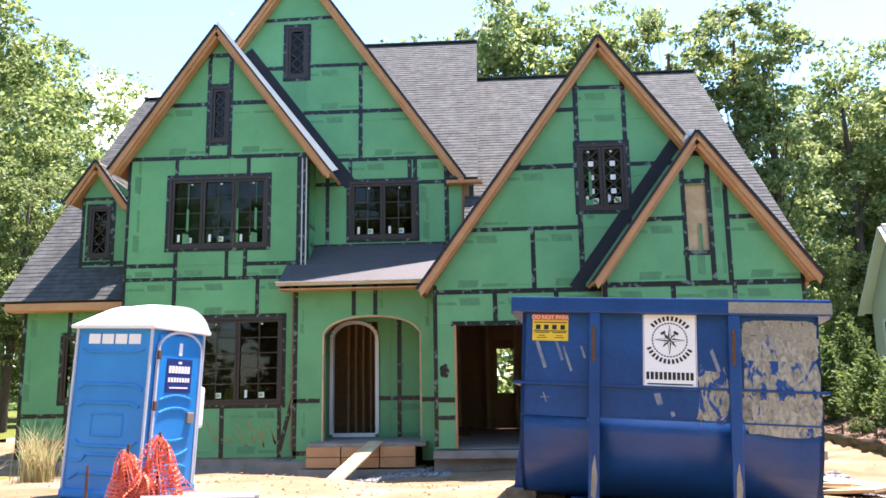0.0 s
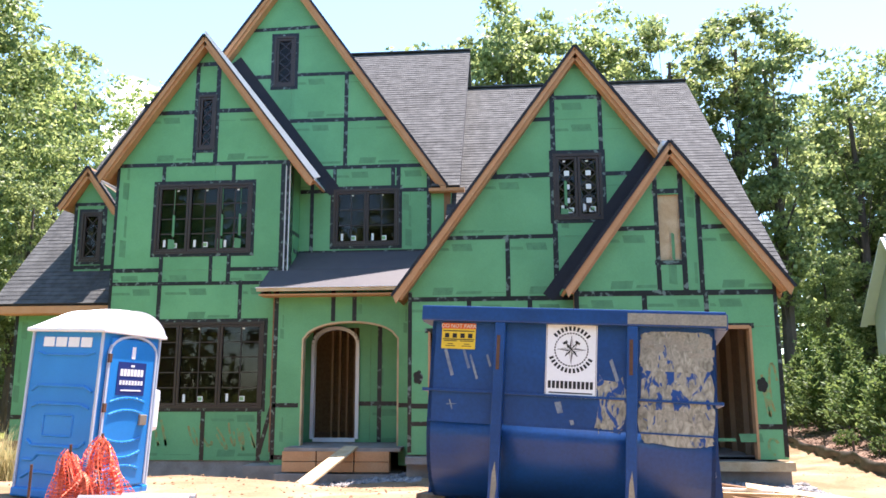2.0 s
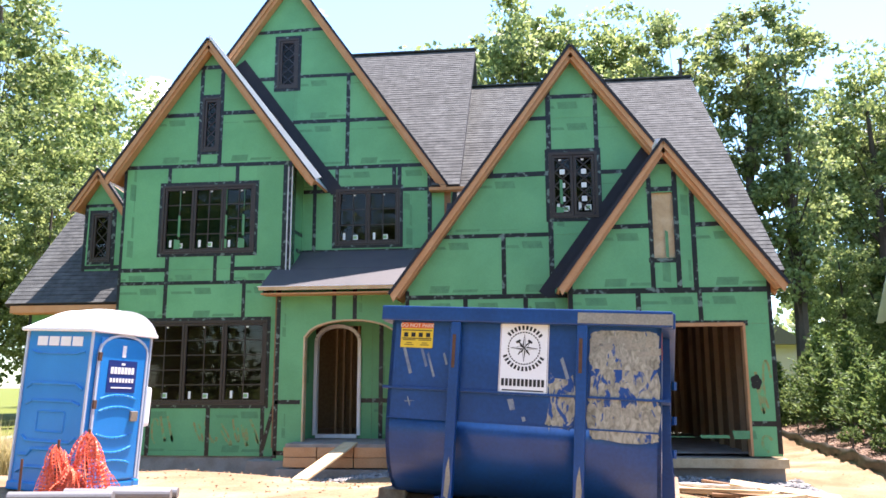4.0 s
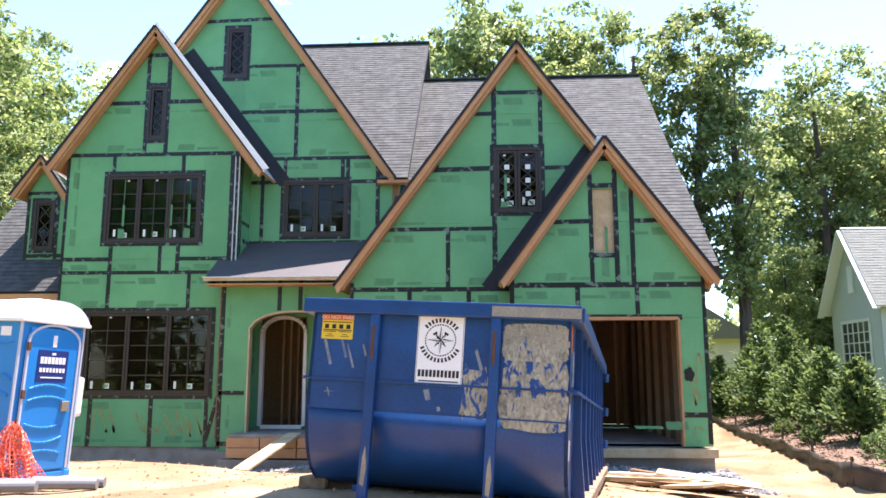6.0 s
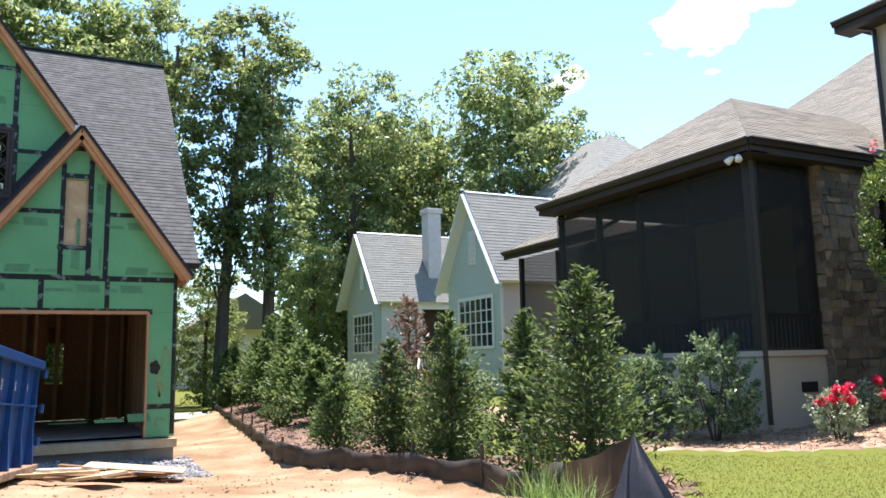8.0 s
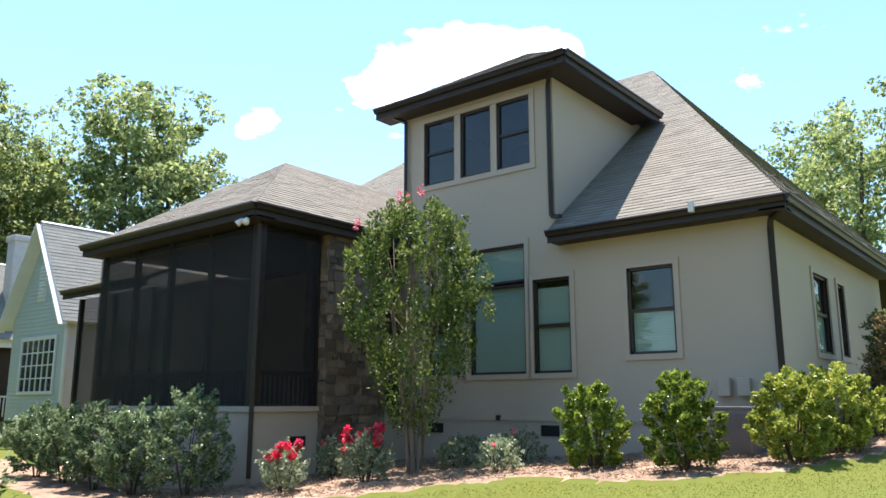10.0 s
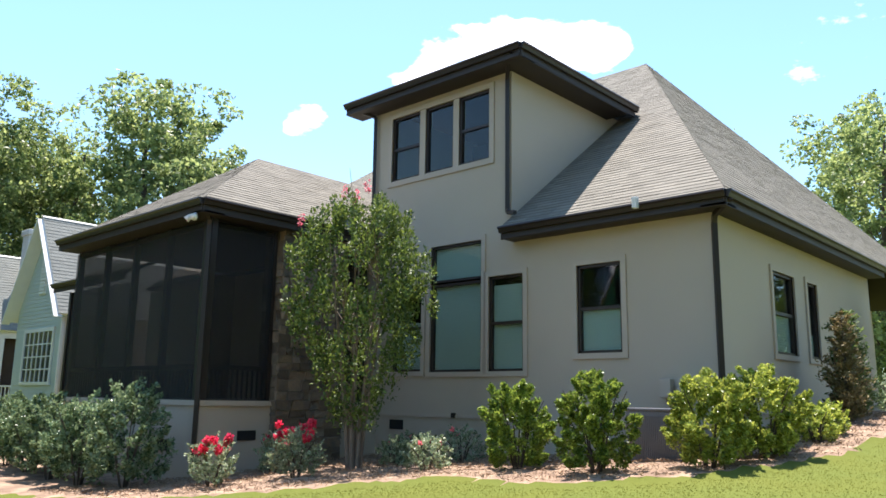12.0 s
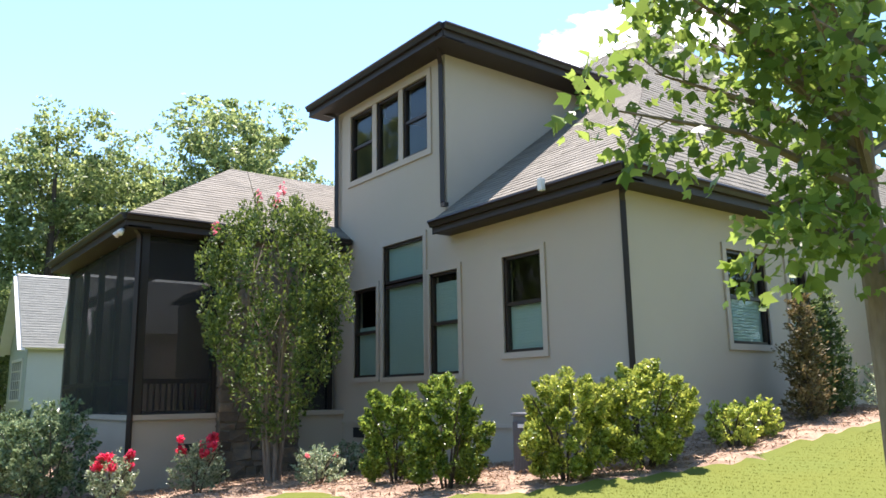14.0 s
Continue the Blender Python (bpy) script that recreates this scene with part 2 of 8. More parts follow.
M = {
    "sheathing": mat("green_sheathing", (0.10, 0.315, 0.135), 0.55, 0.10, 1.2, 40, 0.05, second=(0.115, 0.34, 0.15), per_object=0.06),
    "panel_print": mat("sheathing_print", (0.078, 0.235, 0.105), 0.6, 0.25, 8, 80, 0),
    "tape": mat("black_tape", (0.008, 0.009, 0.010), 0.35, 0.5, 9, 60, 0.1, second=(0.10, 0.14, 0.12), amount=0.60, edge=0.03),
    "orange_paint": mat("orange_spray", (0.30, 0.24, 0.085), 0.8, 0.3, 9, 60, 0, second=(0.115, 0.32, 0.13), amount=0.5, edge=0.12),
    "pine": mat("new_pine", (0.52, 0.28, 0.13), 0.65, 0.22, 2.5, 50, 0.1, second=(0.42, 0.205, 0.085), stretch=(1, 1, 1), per_object=0.12),
    "plywood": mat("pale_plywood", (0.55, 0.42, 0.25), 0.7, 0.18, 4, 60, 0.1, second=(0.42, 0.30, 0.16)),
    "osb": mat("brown_osb", (0.26, 0.145, 0.07), 0.8, 0.3, 14, 60, 0.1, second=(0.17, 0.09, 0.042), per_object=0.15),
    "stud": mat("framing_stud", (0.34, 0.21, 0.11), 0.75, 0.2, 4, 60, 0.1, per_object=0.25),
    "shingle": mat("charcoal_shingle", (0.058, 0.061, 0.060), 0.9, 0.25, 5, 90, 0.5, second=(0.076, 0.079, 0.076), per_island=0.14, spec=0.25),
    "shingle_tan": mat("weathered_shingle", (0.206, 0.192, 0.155), 0.9, 0.25, 5, 90, 0.5, second=(0.168, 0.157, 0.127), per_island=0.15, spec=0.25),
    "shingle_grey": mat("grey_shingle", (0.215, 0.225, 0.20), 0.9, 0.25, 5, 90, 0.5, second=(0.18, 0.188, 0.168), per_island=0.08, spec=0.25),
    "felt": mat("roof_underlay", (0.016, 0.018, 0.024), 0.75, 0.35, 3, 60, 0.2),
    # paler copy of the felt: dust plus sunlight put into the colour
    "felt_dusty_lit": mat("dusty_lit_underlay", (0.075, 0.07, 0.072), 0.7, 0.25, 2, 60, 0.15, second=(0.055, 0.052, 0.056)),
    # whitish: sun glare on the slope's underlay is put into the colour; also pale battens
    "underlay_glare_pale": mat("pale_underlay_with_glare", (0.55, 0.55, 0.57), 0.45, 0.15, 3, 60, 0.1),
    "drip": mat("white_drip_edge", (0.75, 0.75, 0.76), 0.35, 0.08, 3, 60, 0.05),
    "bronze": mat("dark_bronze_frame", (0.038, 0.026, 0.020), 0.4, 0.2, 5, 80, 0.05),
    "glass": glass_mat("window_glass", (0.42, 0.44, 0.42), 0.955),
    "glass_blue": glass_mat("sky_glass", (0.8, 0.85, 0.82), 0.92),
    "label": mat("white_label", (0.72, 0.74, 0.70), 0.6, 0.06, 6, 60, 0),
    "label_green": mat("green_label", (0.20, 0.40, 0.16), 0.6, 0.1, 6, 60, 0),
    "concrete": mat("foundation_concrete", (0.30, 0.27, 0.235), 0.9, 0.2, 3, 50, 0.3, second=(0.21, 0.18, 0.15)),
    "gravel": mat("grey_gravel", (0.26, 0.25, 0.24), 0.95, 0.3, 6, 60, 0.6, second=(0.16, 0.16, 0.16), per_island=0.35),
    # near-black base colour stands in for the dimness of interiors
    "dark": mat("painted_dim_inside", (0.05, 0.035, 0.027), 0.9, 0.3, 2, 40, 0.1),
    "white": mat("white_paint", (0.72, 0.71, 0.68), 0.5, 0.06, 3, 60, 0.05),
    "blue_steel": mat("blue_painted_steel", (0.004, 0.042, 0.165), 0.36, 0.25, 2.2, 40, 0.05, second=(0.006, 0.056, 0.205), amount=0.55, edge=0.2, spec=0.45),
    "bare_steel": mat("scraped_steel", (0.40, 0.35, 0.28), 0.42, 0.3, 5, 60, 0.15, metal=0.5, second=(0.26, 0.235, 0.20)),
    "scuff": mat("scuffed_paint", (0.24, 0.27, 0.30), 0.6, 0.3, 8, 60, 0.1, second=(0.10, 0.13, 0.20)),
    "blue_plastic": mat("blue_plastic", (0.010, 0.205, 0.56), 0.38, 0.08, 1.5, 60, 0.03, second=(0.016, 0.23, 0.60), spec=0.5),
    "grey_plastic": mat("grey_trim", (0.46, 0.52, 0.60), 0.45, 0.08, 3, 60, 0.03),
    "white_plastic": mat("white_plastic", (0.80, 0.81, 0.82), 0.45, 0.06, 2, 60, 0.03),
    "navy": mat("navy_sign", (0.012, 0.03, 0.16), 0.5, 0.1, 4, 60, 0),
    "yellow": mat("yellow_sign", (0.72, 0.50, 0.03), 0.5, 0.1, 4, 60, 0),
    "red_sign": mat("orange_red_sign", (0.66, 0.14, 0.03), 0.5, 0.1, 4, 60, 0),
    "black": mat("black_ink", (0.012, 0.012, 0.013), 0.6, 0.1, 4, 60, 0),
    "net": mat("orange_safety_net", (0.82, 0.16, 0.075), 0.5, 0.35, 9, 60, 0.05, second=(0.85, 0.30, 0.19), amount=0.58),
    "rust": mat("rusty_iron", (0.10, 0.05, 0.03), 0.8, 0.3, 9, 60, 0.3),
    "fabric": mat("black_silt_fabric", (0.030, 0.024, 0.020), 0.6, 0.25, 3, 70, 0.15, second=(0.05, 0.039, 0.03)),
    "sheeting": mat("black_plastic_sheet", (0.010, 0.010, 0.013), 0.36, 0.3, 5, 40, 0.04, spec=0.4),
    "stucco": mat("taupe_stucco", (0.485, 0.41, 0.318), 0.9, 0.06, 0.7, 120, 0.3, second=(0.455, 0.385, 0.298)),
    "stucco_trim": mat("stucco_trim", (0.47, 0.395, 0.31), 0.85, 0.05, 2, 120, 0.15),
    "gutter": mat("dark_brown_gutter", (0.026, 0.019, 0.016), 0.4, 0.12, 3, 60, 0.03),
    "soffit": mat("brown_soffit", (0.034, 0.025, 0.02), 0.6, 0.12, 3, 60, 0.05),
    "screen": screen_mat("insect_screen", (0.020, 0.017, 0.016), 0.50),
    "blind": mat("grey_green_blind", (0.58, 0.66, 0.60), 0.6, 0.05, 2, 60, 0.03),
    "stone": mat("field_stone", (0.225, 0.165, 0.11), 0.85, 0.35, 6, 60, 0.6, second=(0.125, 0.10, 0.078), per_object=0.45),
    "mortar": mat("mortar", (0.20, 0.18, 0.155), 0.95, 0.2, 6, 60, 0.4),
    "siding": mat("pale_green_siding", (0.48, 0.52, 0.485), 0.65, 0.05, 1, 60, 0.05),
    "siding_tan": mat("cream_siding", (0.62, 0.585, 0.53), 0.65, 0.05, 1, 60, 0.05),
    "chimney": mat("pale_chimney_brick", (0.56, 0.52, 0.485), 0.9, 0.15, 6, 60, 0.3),
    "metal_grey": mat("grey_metal_cabinet", (0.17, 0.17, 0.175), 0.5, 0.12, 4, 60, 0.05),
    "bark": mat("grey_brown_bark", (0.105, 0.082, 0.062), 0.9, 0.3, 6, 40, 0.8, second=(0.065, 0.05, 0.038), stretch=(1, 1, 0.25)),
    "bark_pale": mat("smooth_pale_bark", (0.24, 0.19, 0.14), 0.8, 0.25, 8, 40, 0.3, second=(0.16, 0.115, 0.08), stretch=(1, 1, 0.3)),
    "dirt": mat("sandy_clay", (0.19, 0.115, 0.055), 0.95, 0.35, 0.8, 25, 0.7, second=(0.275, 0.19, 0.112), amount=0.52, edge=0.15),
    "mulch": mat("brown_mulch", (0.22, 0.145, 0.096), 0.95, 0.35, 3, 45, 0.8, second=(0.31, 0.215, 0.142)),
    "bark_mulch": mat("bank_bark_mulch", (0.125, 0.075, 0.05), 0.95, 0.35, 3, 45, 0.8, second=(0.18, 0.115, 0.078)),
    "bark_chip": mat("bark_chip", (0.15, 0.095, 0.063), 0.9, 0.25, 4, 60, 0.1, per_island=0.4),
    "straw": mat("pine_straw", (0.32, 0.222, 0.14), 0.9, 0.25, 4, 60, 0.1, per_island=0.4),
    "lawn": mat("lawn_soil", (0.116, 0.132, 0.022), 0.95, 0.22, 0.9, 60, 0.25, second=(0.096, 0.116, 0.021), spec=0.15),
    "road": mat("asphalt", (0.06, 0.06, 0.06), 0.9, 0.2, 2, 60, 0.4),
    "grass": leaf_mat("grass_blade", (0.108, 0.128, 0.022), (0.145, 0.16, 0.026), 0.95, 0.35),
    "leaf_far": leaf_mat("woodland_leaf", (0.052, 0.092, 0.03), (0.26, 0.325, 0.12), 0.45, 0.5),
    "leaf_light": leaf_mat("light_woodland_leaf", (0.075, 0.13, 0.038), (0.30, 0.375, 0.135), 0.45, 0.5),
    "leaf_cedar": leaf_mat("cedar_spray", (0.034, 0.072, 0.022), (0.15, 0.22, 0.065), 0.6, 0.4),
    "leaf_dark": leaf_mat("dark_glossy_leaf", (0.05, 0.10, 0.044), (0.31, 0.41, 0.22), 0.2, 0.28),
    "leaf_lime": leaf_mat("lime_leaf", (0.075, 0.13, 0.016), (0.46, 0.52, 0.10), 0.28, 0.35),
    "leaf_myrtle": leaf_mat("myrtle_leaf", (0.045, 0.095, 0.014), (0.31, 0.43, 0.07), 0.28, 0.35),
    "leaf_crape": leaf_mat("crape_leaf", (0.03, 0.062, 0.014), (0.17, 0.25, 0.05), 0.5, 0.35),
    "leaf_rose": leaf_mat("rose_leaf", (0.09, 0.15, 0.065), (0.44, 0.51, 0.33), 0.35, 0.3),
    "leaf_brown": leaf_mat("dry_brown_leaf", (0.10, 0.05, 0.03), (0.30, 0.20, 0.13), 0.4, 0.2),
    "leaf_cypress": leaf_mat("browned_cypress", (0.10, 0.08, 0.03), (0.32, 0.26, 0.11), 0.6, 0.25),
    "long_grass": leaf_mat("long_grass_blade", (0.10, 0.19, 0.04), (0.22, 0.34, 0.09), 0.5, 0.4),
    "dry_grass": leaf_mat("dry_weed", (0.20, 0.19, 0.07), (0.42, 0.38, 0.19), 0.7, 0.3),
    "leaf_maple": leaf_mat("maple_leaf", (0.05, 0.105, 0.018), (0.19, 0.28, 0.055), 0.45, 0.5),
    "petal": leaf_mat("red_petal", (0.50, 0.012, 0.03), (0.80, 0.07, 0.10), 0.5, 0.3),
    "petal_pink": leaf_mat("pink_petal", (0.6, 0.10, 0.12), (0.8, 0.28, 0.28), 0.5, 0.3),
}


# ---- mesh helpers ----
def finish(name, bm, material, parent=None, smooth=False):
    bmesh.ops.recalc_face_normals(bm, faces=bm.faces)
    me = bpy.data.meshes.new(name)
    bm.to_mesh(me)
    bm.free()
    for one in (material if isinstance(material, (list, tuple)) else [material]):
        me.materials.append(one)
    if smooth:
        me.polygons.foreach_set("use_smooth", [True] * len(me.polygons))
    ob = new(name, me)
    if parent is not None:
        ob.parent = parent
        ob.matrix_parent_inverse = parent.matrix_basis.inverted()
    return ob


def part(name, bm, material, parent, label="", smooth=False):
    ob = finish(name, bm, material, parent, smooth)
    return tagged(ob, label) if label else ob


def thing(name, at, label, category, group="", kind=""):
    ob = new(name)
    ob.matrix_basis = Matrix.Translation(at)
    ob.empty_display_size = 0.2
    return tagged(ob, label, category, group, kind)


def raw(name, verts, faces, material, parent=None, smooth=False):
    me = bpy.data.meshes.new(name)
    me.from_pydata([tuple(v) for v in verts], [], faces)
    me.materials.append(material)
    if smooth:
        me.polygons.foreach_set("use_smooth", [True] * len(me.polygons))
    ob = new(name, me)
    if parent is not None:
        ob.parent = parent
        ob.matrix_parent_inverse = parent.matrix_basis.inverted()
    return ob


def box(bm, x0, x1, y0, y1, z0, z1, m=None):
    """Adds a box to bm, moved by m."""
    c = [Vector((x, y, z)) for z in (z0, z1) for y in (y0, y1) for x in (x0, x1)]
    v = [bm.verts.new(m @ p if m else p) for p in c]
    for f in ((0, 2, 3, 1), (4, 5, 7, 6), (0, 1, 5, 4), (2, 6, 7, 3), (0, 4, 6, 2), (1, 3, 7, 5)):
        bm.faces.new([v[i] for i in f])
    return bm


def cube(x0, x1, y0, y1, z0, z1, m=None, bevel=0.0):
    bm = box(bmesh.new(), x0, x1, y0, y1, z0, z1, m)
    if bevel:
        bmesh.ops.bevel(bm, geom=bm.edges[:], offset=bevel, segments=2, affect="EDGES", profile=0.6)
    return bm


def prism(bm, ring, shift):
    """Extrudes a flat ring of points by the vector shift."""
    shift = Vector(shift)
    a = [bm.verts.new(Vector(p)) for p in ring]
    b = [bm.verts.new(Vector(p) + shift) for p in ring]
    bm.faces.new(a[::-1])
    bm.faces.new(b)
    for i in range(len(a)):
        j = (i + 1) % len(a)
        bm.faces.new((a[i], a[j], b[j], b[i]))
    return bm


def beam(bm, p, q, wide, tall, up=(0, 0, 1)):
    """A straight board from p to q, with its section wide x tall."""
    p, q = Vector(p), Vector(q)
    d = (q - p).normalized()
    side = d.cross(Vector(up)).normalized()
    top = side.cross(d)
    ring = [p + side * (a * wide / 2) + top * (b * tall / 2) for a, b in ((-1, -1), (1, -1), (1, 1), (-1, 1))]
    return prism(bm, ring, q - p)


def tube(bm, path, radii, sides=8):
    """A tapered round tube along a path."""
    rings = []
    for i, p in enumerate(path):
        p = Vector(p)
        d = Vector(path[min(i + 1, len(path) - 1)]) - Vector(path[max(i - 1, 0)])
        d.normalize()
        ref = Vector((1, 0, 0)) if abs(d.x) < 0.8 else Vector((0, 1, 0))
        u = d.cross(ref).normalized()
        w = d.cross(u)
        r = radii[i] if isinstance(radii, (list, tuple)) else radii
        rings.append([bm.verts.new(p + (u * math.cos(2 * math.pi * k / sides) + w * math.sin(2 * math.pi * k / sides)) * r) for k in range(sides)])
    for a, b in zip(rings, rings[1:]):
        for k in range(sides):
            bm.faces.new((a[k], a[(k + 1) % sides], b[(k + 1) % sides], b[k]))
    bm.faces.new(rings[0][::-1])
    bm.faces.new(rings[-1])
    return bm


def clip(poly, a, b, c):
    """The part of a flat polygon where a*u + b*v <= c."""
    out = []
    for i, p in enumerate(poly):
        q = poly[(i + 1) % len(poly)]
        dp, dq = a * p[0] + b * p[1] - c, a * q[0] + b * q[1] - c
        if dp <= 1e-9:
            out.append(p)
        if (dp < -1e-9 and dq > 1e-9) or (dp > 1e-9 and dq < -1e-9):
            s = dp / (dp - dq)
            out.append((p[0] + s * (q[0] - p[0]), p[1] + s * (q[1] - p[1])))
    return out


def clip_to(poly, hull):
    """A polygon clipped to a convex hull that runs counter-clockwise."""
    for i, p in enumerate(hull):
        q = hull[(i + 1) % len(hull)]
        a, b = q[1] - p[1], -(q[0] - p[0])
        poly = clip(poly, a, b, a * p[0] + b * p[1])
        if len(poly) < 3:
            return []
    return poly


def area(poly):
    return 0.5 * sum(p[0] * q[1] - q[0] * p[1] for p, q in zip(poly, poly[1:] + poly[:1]))


def minus(rect, holes):
    """A rectangle (u0, u1, v0, v1) without the holes, as rectangles."""
    todo = [rect]
    for h in holes:
        nxt = []
        for r in todo:
            u0, u1, v0, v1 = max(r[0], h[0]), min(r[1], h[1]), max(r[2], h[2]), min(r[3], h[3])
            if u0 >= u1 or v0 >= v1:
                nxt.append(r)
                continue
            nxt += [q for q in ((r[0], u0, r[2], r[3]), (u1, r[1], r[2], r[3]), (u0, u1, r[2], v0), (u0, u1, v1, r[3])) if q[1] - q[0] > 1e-4 and q[3] - q[2] > 1e-4]
        todo = nxt
    return todo


def courses(name, corners, material, parent, pitch=0.145, lift=0.007, piece=0.0, seed=1):
    """A sloping or upright plane laid with overlapping courses; piece > 0 cuts each course into shingles of uneven length."""
    rnd = random.Random(seed)
    pts = [Vector(c) for c in corners]
    n = (pts[1] - pts[0]).cross(pts[2] - pts[0]).normalized()
    v_dir = (Vector((0, 0, 1)) - n * n.z).normalized()
    u_dir = v_dir.cross(n)
    o = pts[0]
    flat = [((p - o).dot(u_dir), (p - o).dot(v_dir)) for p in pts]
    if area(flat) < 0:
        flat = flat[::-1]
    v0, v1 = min(p[1] for p in flat), max(p[1] for p in flat)
    verts, faces = [], []

    def place(u, v, h):
        verts.append(o + u_dir * u + v_dir * v + n * h)
        return len(verts) - 1

    rows = int(math.ceil((v1 - v0) / pitch))
    for i in range(rows):
        a, b = v0 + i * pitch, v0 + (i + 1) * pitch
        strip = clip(clip(flat, 0, 1, b), 0, -1, -a)
        if len(strip) < 3:
            continue
        bits = [strip]
        if piece:
            us = [p[0] for p in strip]
            u, bits = min(us) - rnd.random() * piece, []
            while u < max(us):
                w = piece * rnd.uniform(0.6, 1.5)
                bit = clip(clip(strip, 1, 0, u + w), -1, 0, -u)
                if len(bit) >= 3 and abs(area(bit)) > 1e-5:
                    bits.append(bit)
                u += w
        for bit in bits:
            extra = rnd.choice((0, 0, 0.5)) * lift if piece else 0
            ids = [place(p[0], p[1], 0.004 + (lift + extra) * (b - p[1]) / pitch) for p in bit]
            faces.append(ids)
            low = [k for k, p in enumerate(bit) if abs(p[1] - a) < 1e-6]
            if len(low) == 2:
                p, q = bit[low[0]], bit[low[1]]
                faces.append([ids[low[1]], ids[low[0]], place(p[0], p[1], 0), place(q[0], q[1], 0)] if (low[1] - low[0]) == 1 else [ids[low[0]], ids[low[1]], place(q[0], q[1], 0), place(p[0], p[1], 0)])
    return raw(name, verts, faces, material, parent)


def slab(bm, corners, thick):
    """A flat plate under the given corners, thick downwards along its normal."""
    pts = [Vector(c) for c in corners]
    n = (pts[1] - pts[0]).cross(pts[2] - pts[0]).normalized()
    if n.z < 0:
        n = -n
    return prism(bm, [p - n * 0.002 for p in pts], -n * thick)


def roof_plane(parent, corners, material, seed=1, thick=0.14, name="roof_slope", under=None, pitch=0.145):
    """A roof plane: deck with courses of shingles on it."""
    deck = part(name, slab(bmesh.new(), corners, thick), under or M["felt"], parent)
    tagged(courses("shingle_cover", corners, material, deck, pitch=pitch, piece=0.33, seed=seed), kind="stuff")
    return deck


# ---- walls, windows, gables ----
class Plane:
    """An upright wall plane: o is a point on it, u runs along it, n points out."""

    def __init__(self, o, u, n):
        self.o, self.u, self.n = Vector(o), Vector(u), Vector(n)

    def at(self, u, v, w=0.0):
        return self.o + self.u * u + Vector((0, 0, v)) + self.n * w

    def plate(self, bm, poly, w0, w1):
        return prism(bm, [self.at(p[0], p[1], w0) for p in poly], self.n * (w1 - w0))

    def bar(self, bm, u0, u1, v0, v1, w0, w1):
        return self.plate(bm, [(u0, v0), (u1, v0), (u1, v1), (u0, v1)], w0, w1)


def north(y):
    return Plane((0, y, 0), (1, 0, 0), (0, -1, 0))


def rect_poly(r):
    return [(r[0], r[2]), (r[1], r[2]), (r[1], r[3]), (r[0], r[3])]


def wall_core(parent, pl, hull, holes, thick, material, name="wall"):
    us, vs = [p[0] for p in hull], [p[1] for p in hull]
    cu = sorted({min(us), max(us), *[h[k] for h in holes for k in (0, 1) if min(us) < h[k] < max(us)]})
    cv = sorted({min(vs), max(vs), *[h[k] for h in holes for k in (2, 3) if min(vs) < h[k] < max(vs)]})
    bm = bmesh.new()
    for a, b in zip(cu, cu[1:]):
        for c, d in zip(cv, cv[1:]):
            if any(h[0] < (a + b) / 2 < h[1] and h[2] < (c + d) / 2 < h[3] for h in holes):
                continue
            poly = clip_to(rect_poly((a, b, c, d)), hull)
            if len(poly) >= 3 and area(poly) > 1e-5:
                bm.faces.new([bm.verts.new(pl.at(p[0], p[1], -thick)) for p in poly])
    bmesh.ops.remove_doubles(bm, verts=bm.verts[:], dist=1e-4)
    up = bmesh.ops.extrude_face_region(bm, geom=bm.faces[:], use_keep_orig=True)
    bmesh.ops.translate(bm, verts=[g for g in up["geom"] if isinstance(g, bmesh.types.BMVert)], vec=pl.n * thick)
    return part(name, bm, material, parent)


def print_mark(wall, pl, u, v, size, turned, hull):
    """Plain bars standing for the maker's print on a panel."""
    bm = bmesh.new()
    marks = [(0, 0.40, 0.0, 0.15), (0.47, 0.98, 0.012, 0.07), (1.1, 1.75, 0.03, 0.042)]
    done = 0
    for a, b, c, d in marks:
        q = [(a, c), (b, c), (b + 0.03, d), (a + 0.03, d)]
        q = [(u + size * (-s if turned == 1 else s) , v + size * t) for s, t in q] if turned < 2 else [(u - size * t, v + size * s) for s, t in q]
        if area(q) < 0:
            q = q[::-1]
        q = clip_to(q, hull)
        if len(q) >= 3:
            pl.plate(bm, q, 0.0125, 0.0135)
            done += 1
    if done:
        tagged(part("print_mark", bm, M["panel_print"], wall), kind="stuff")
    else:
        bm.free()


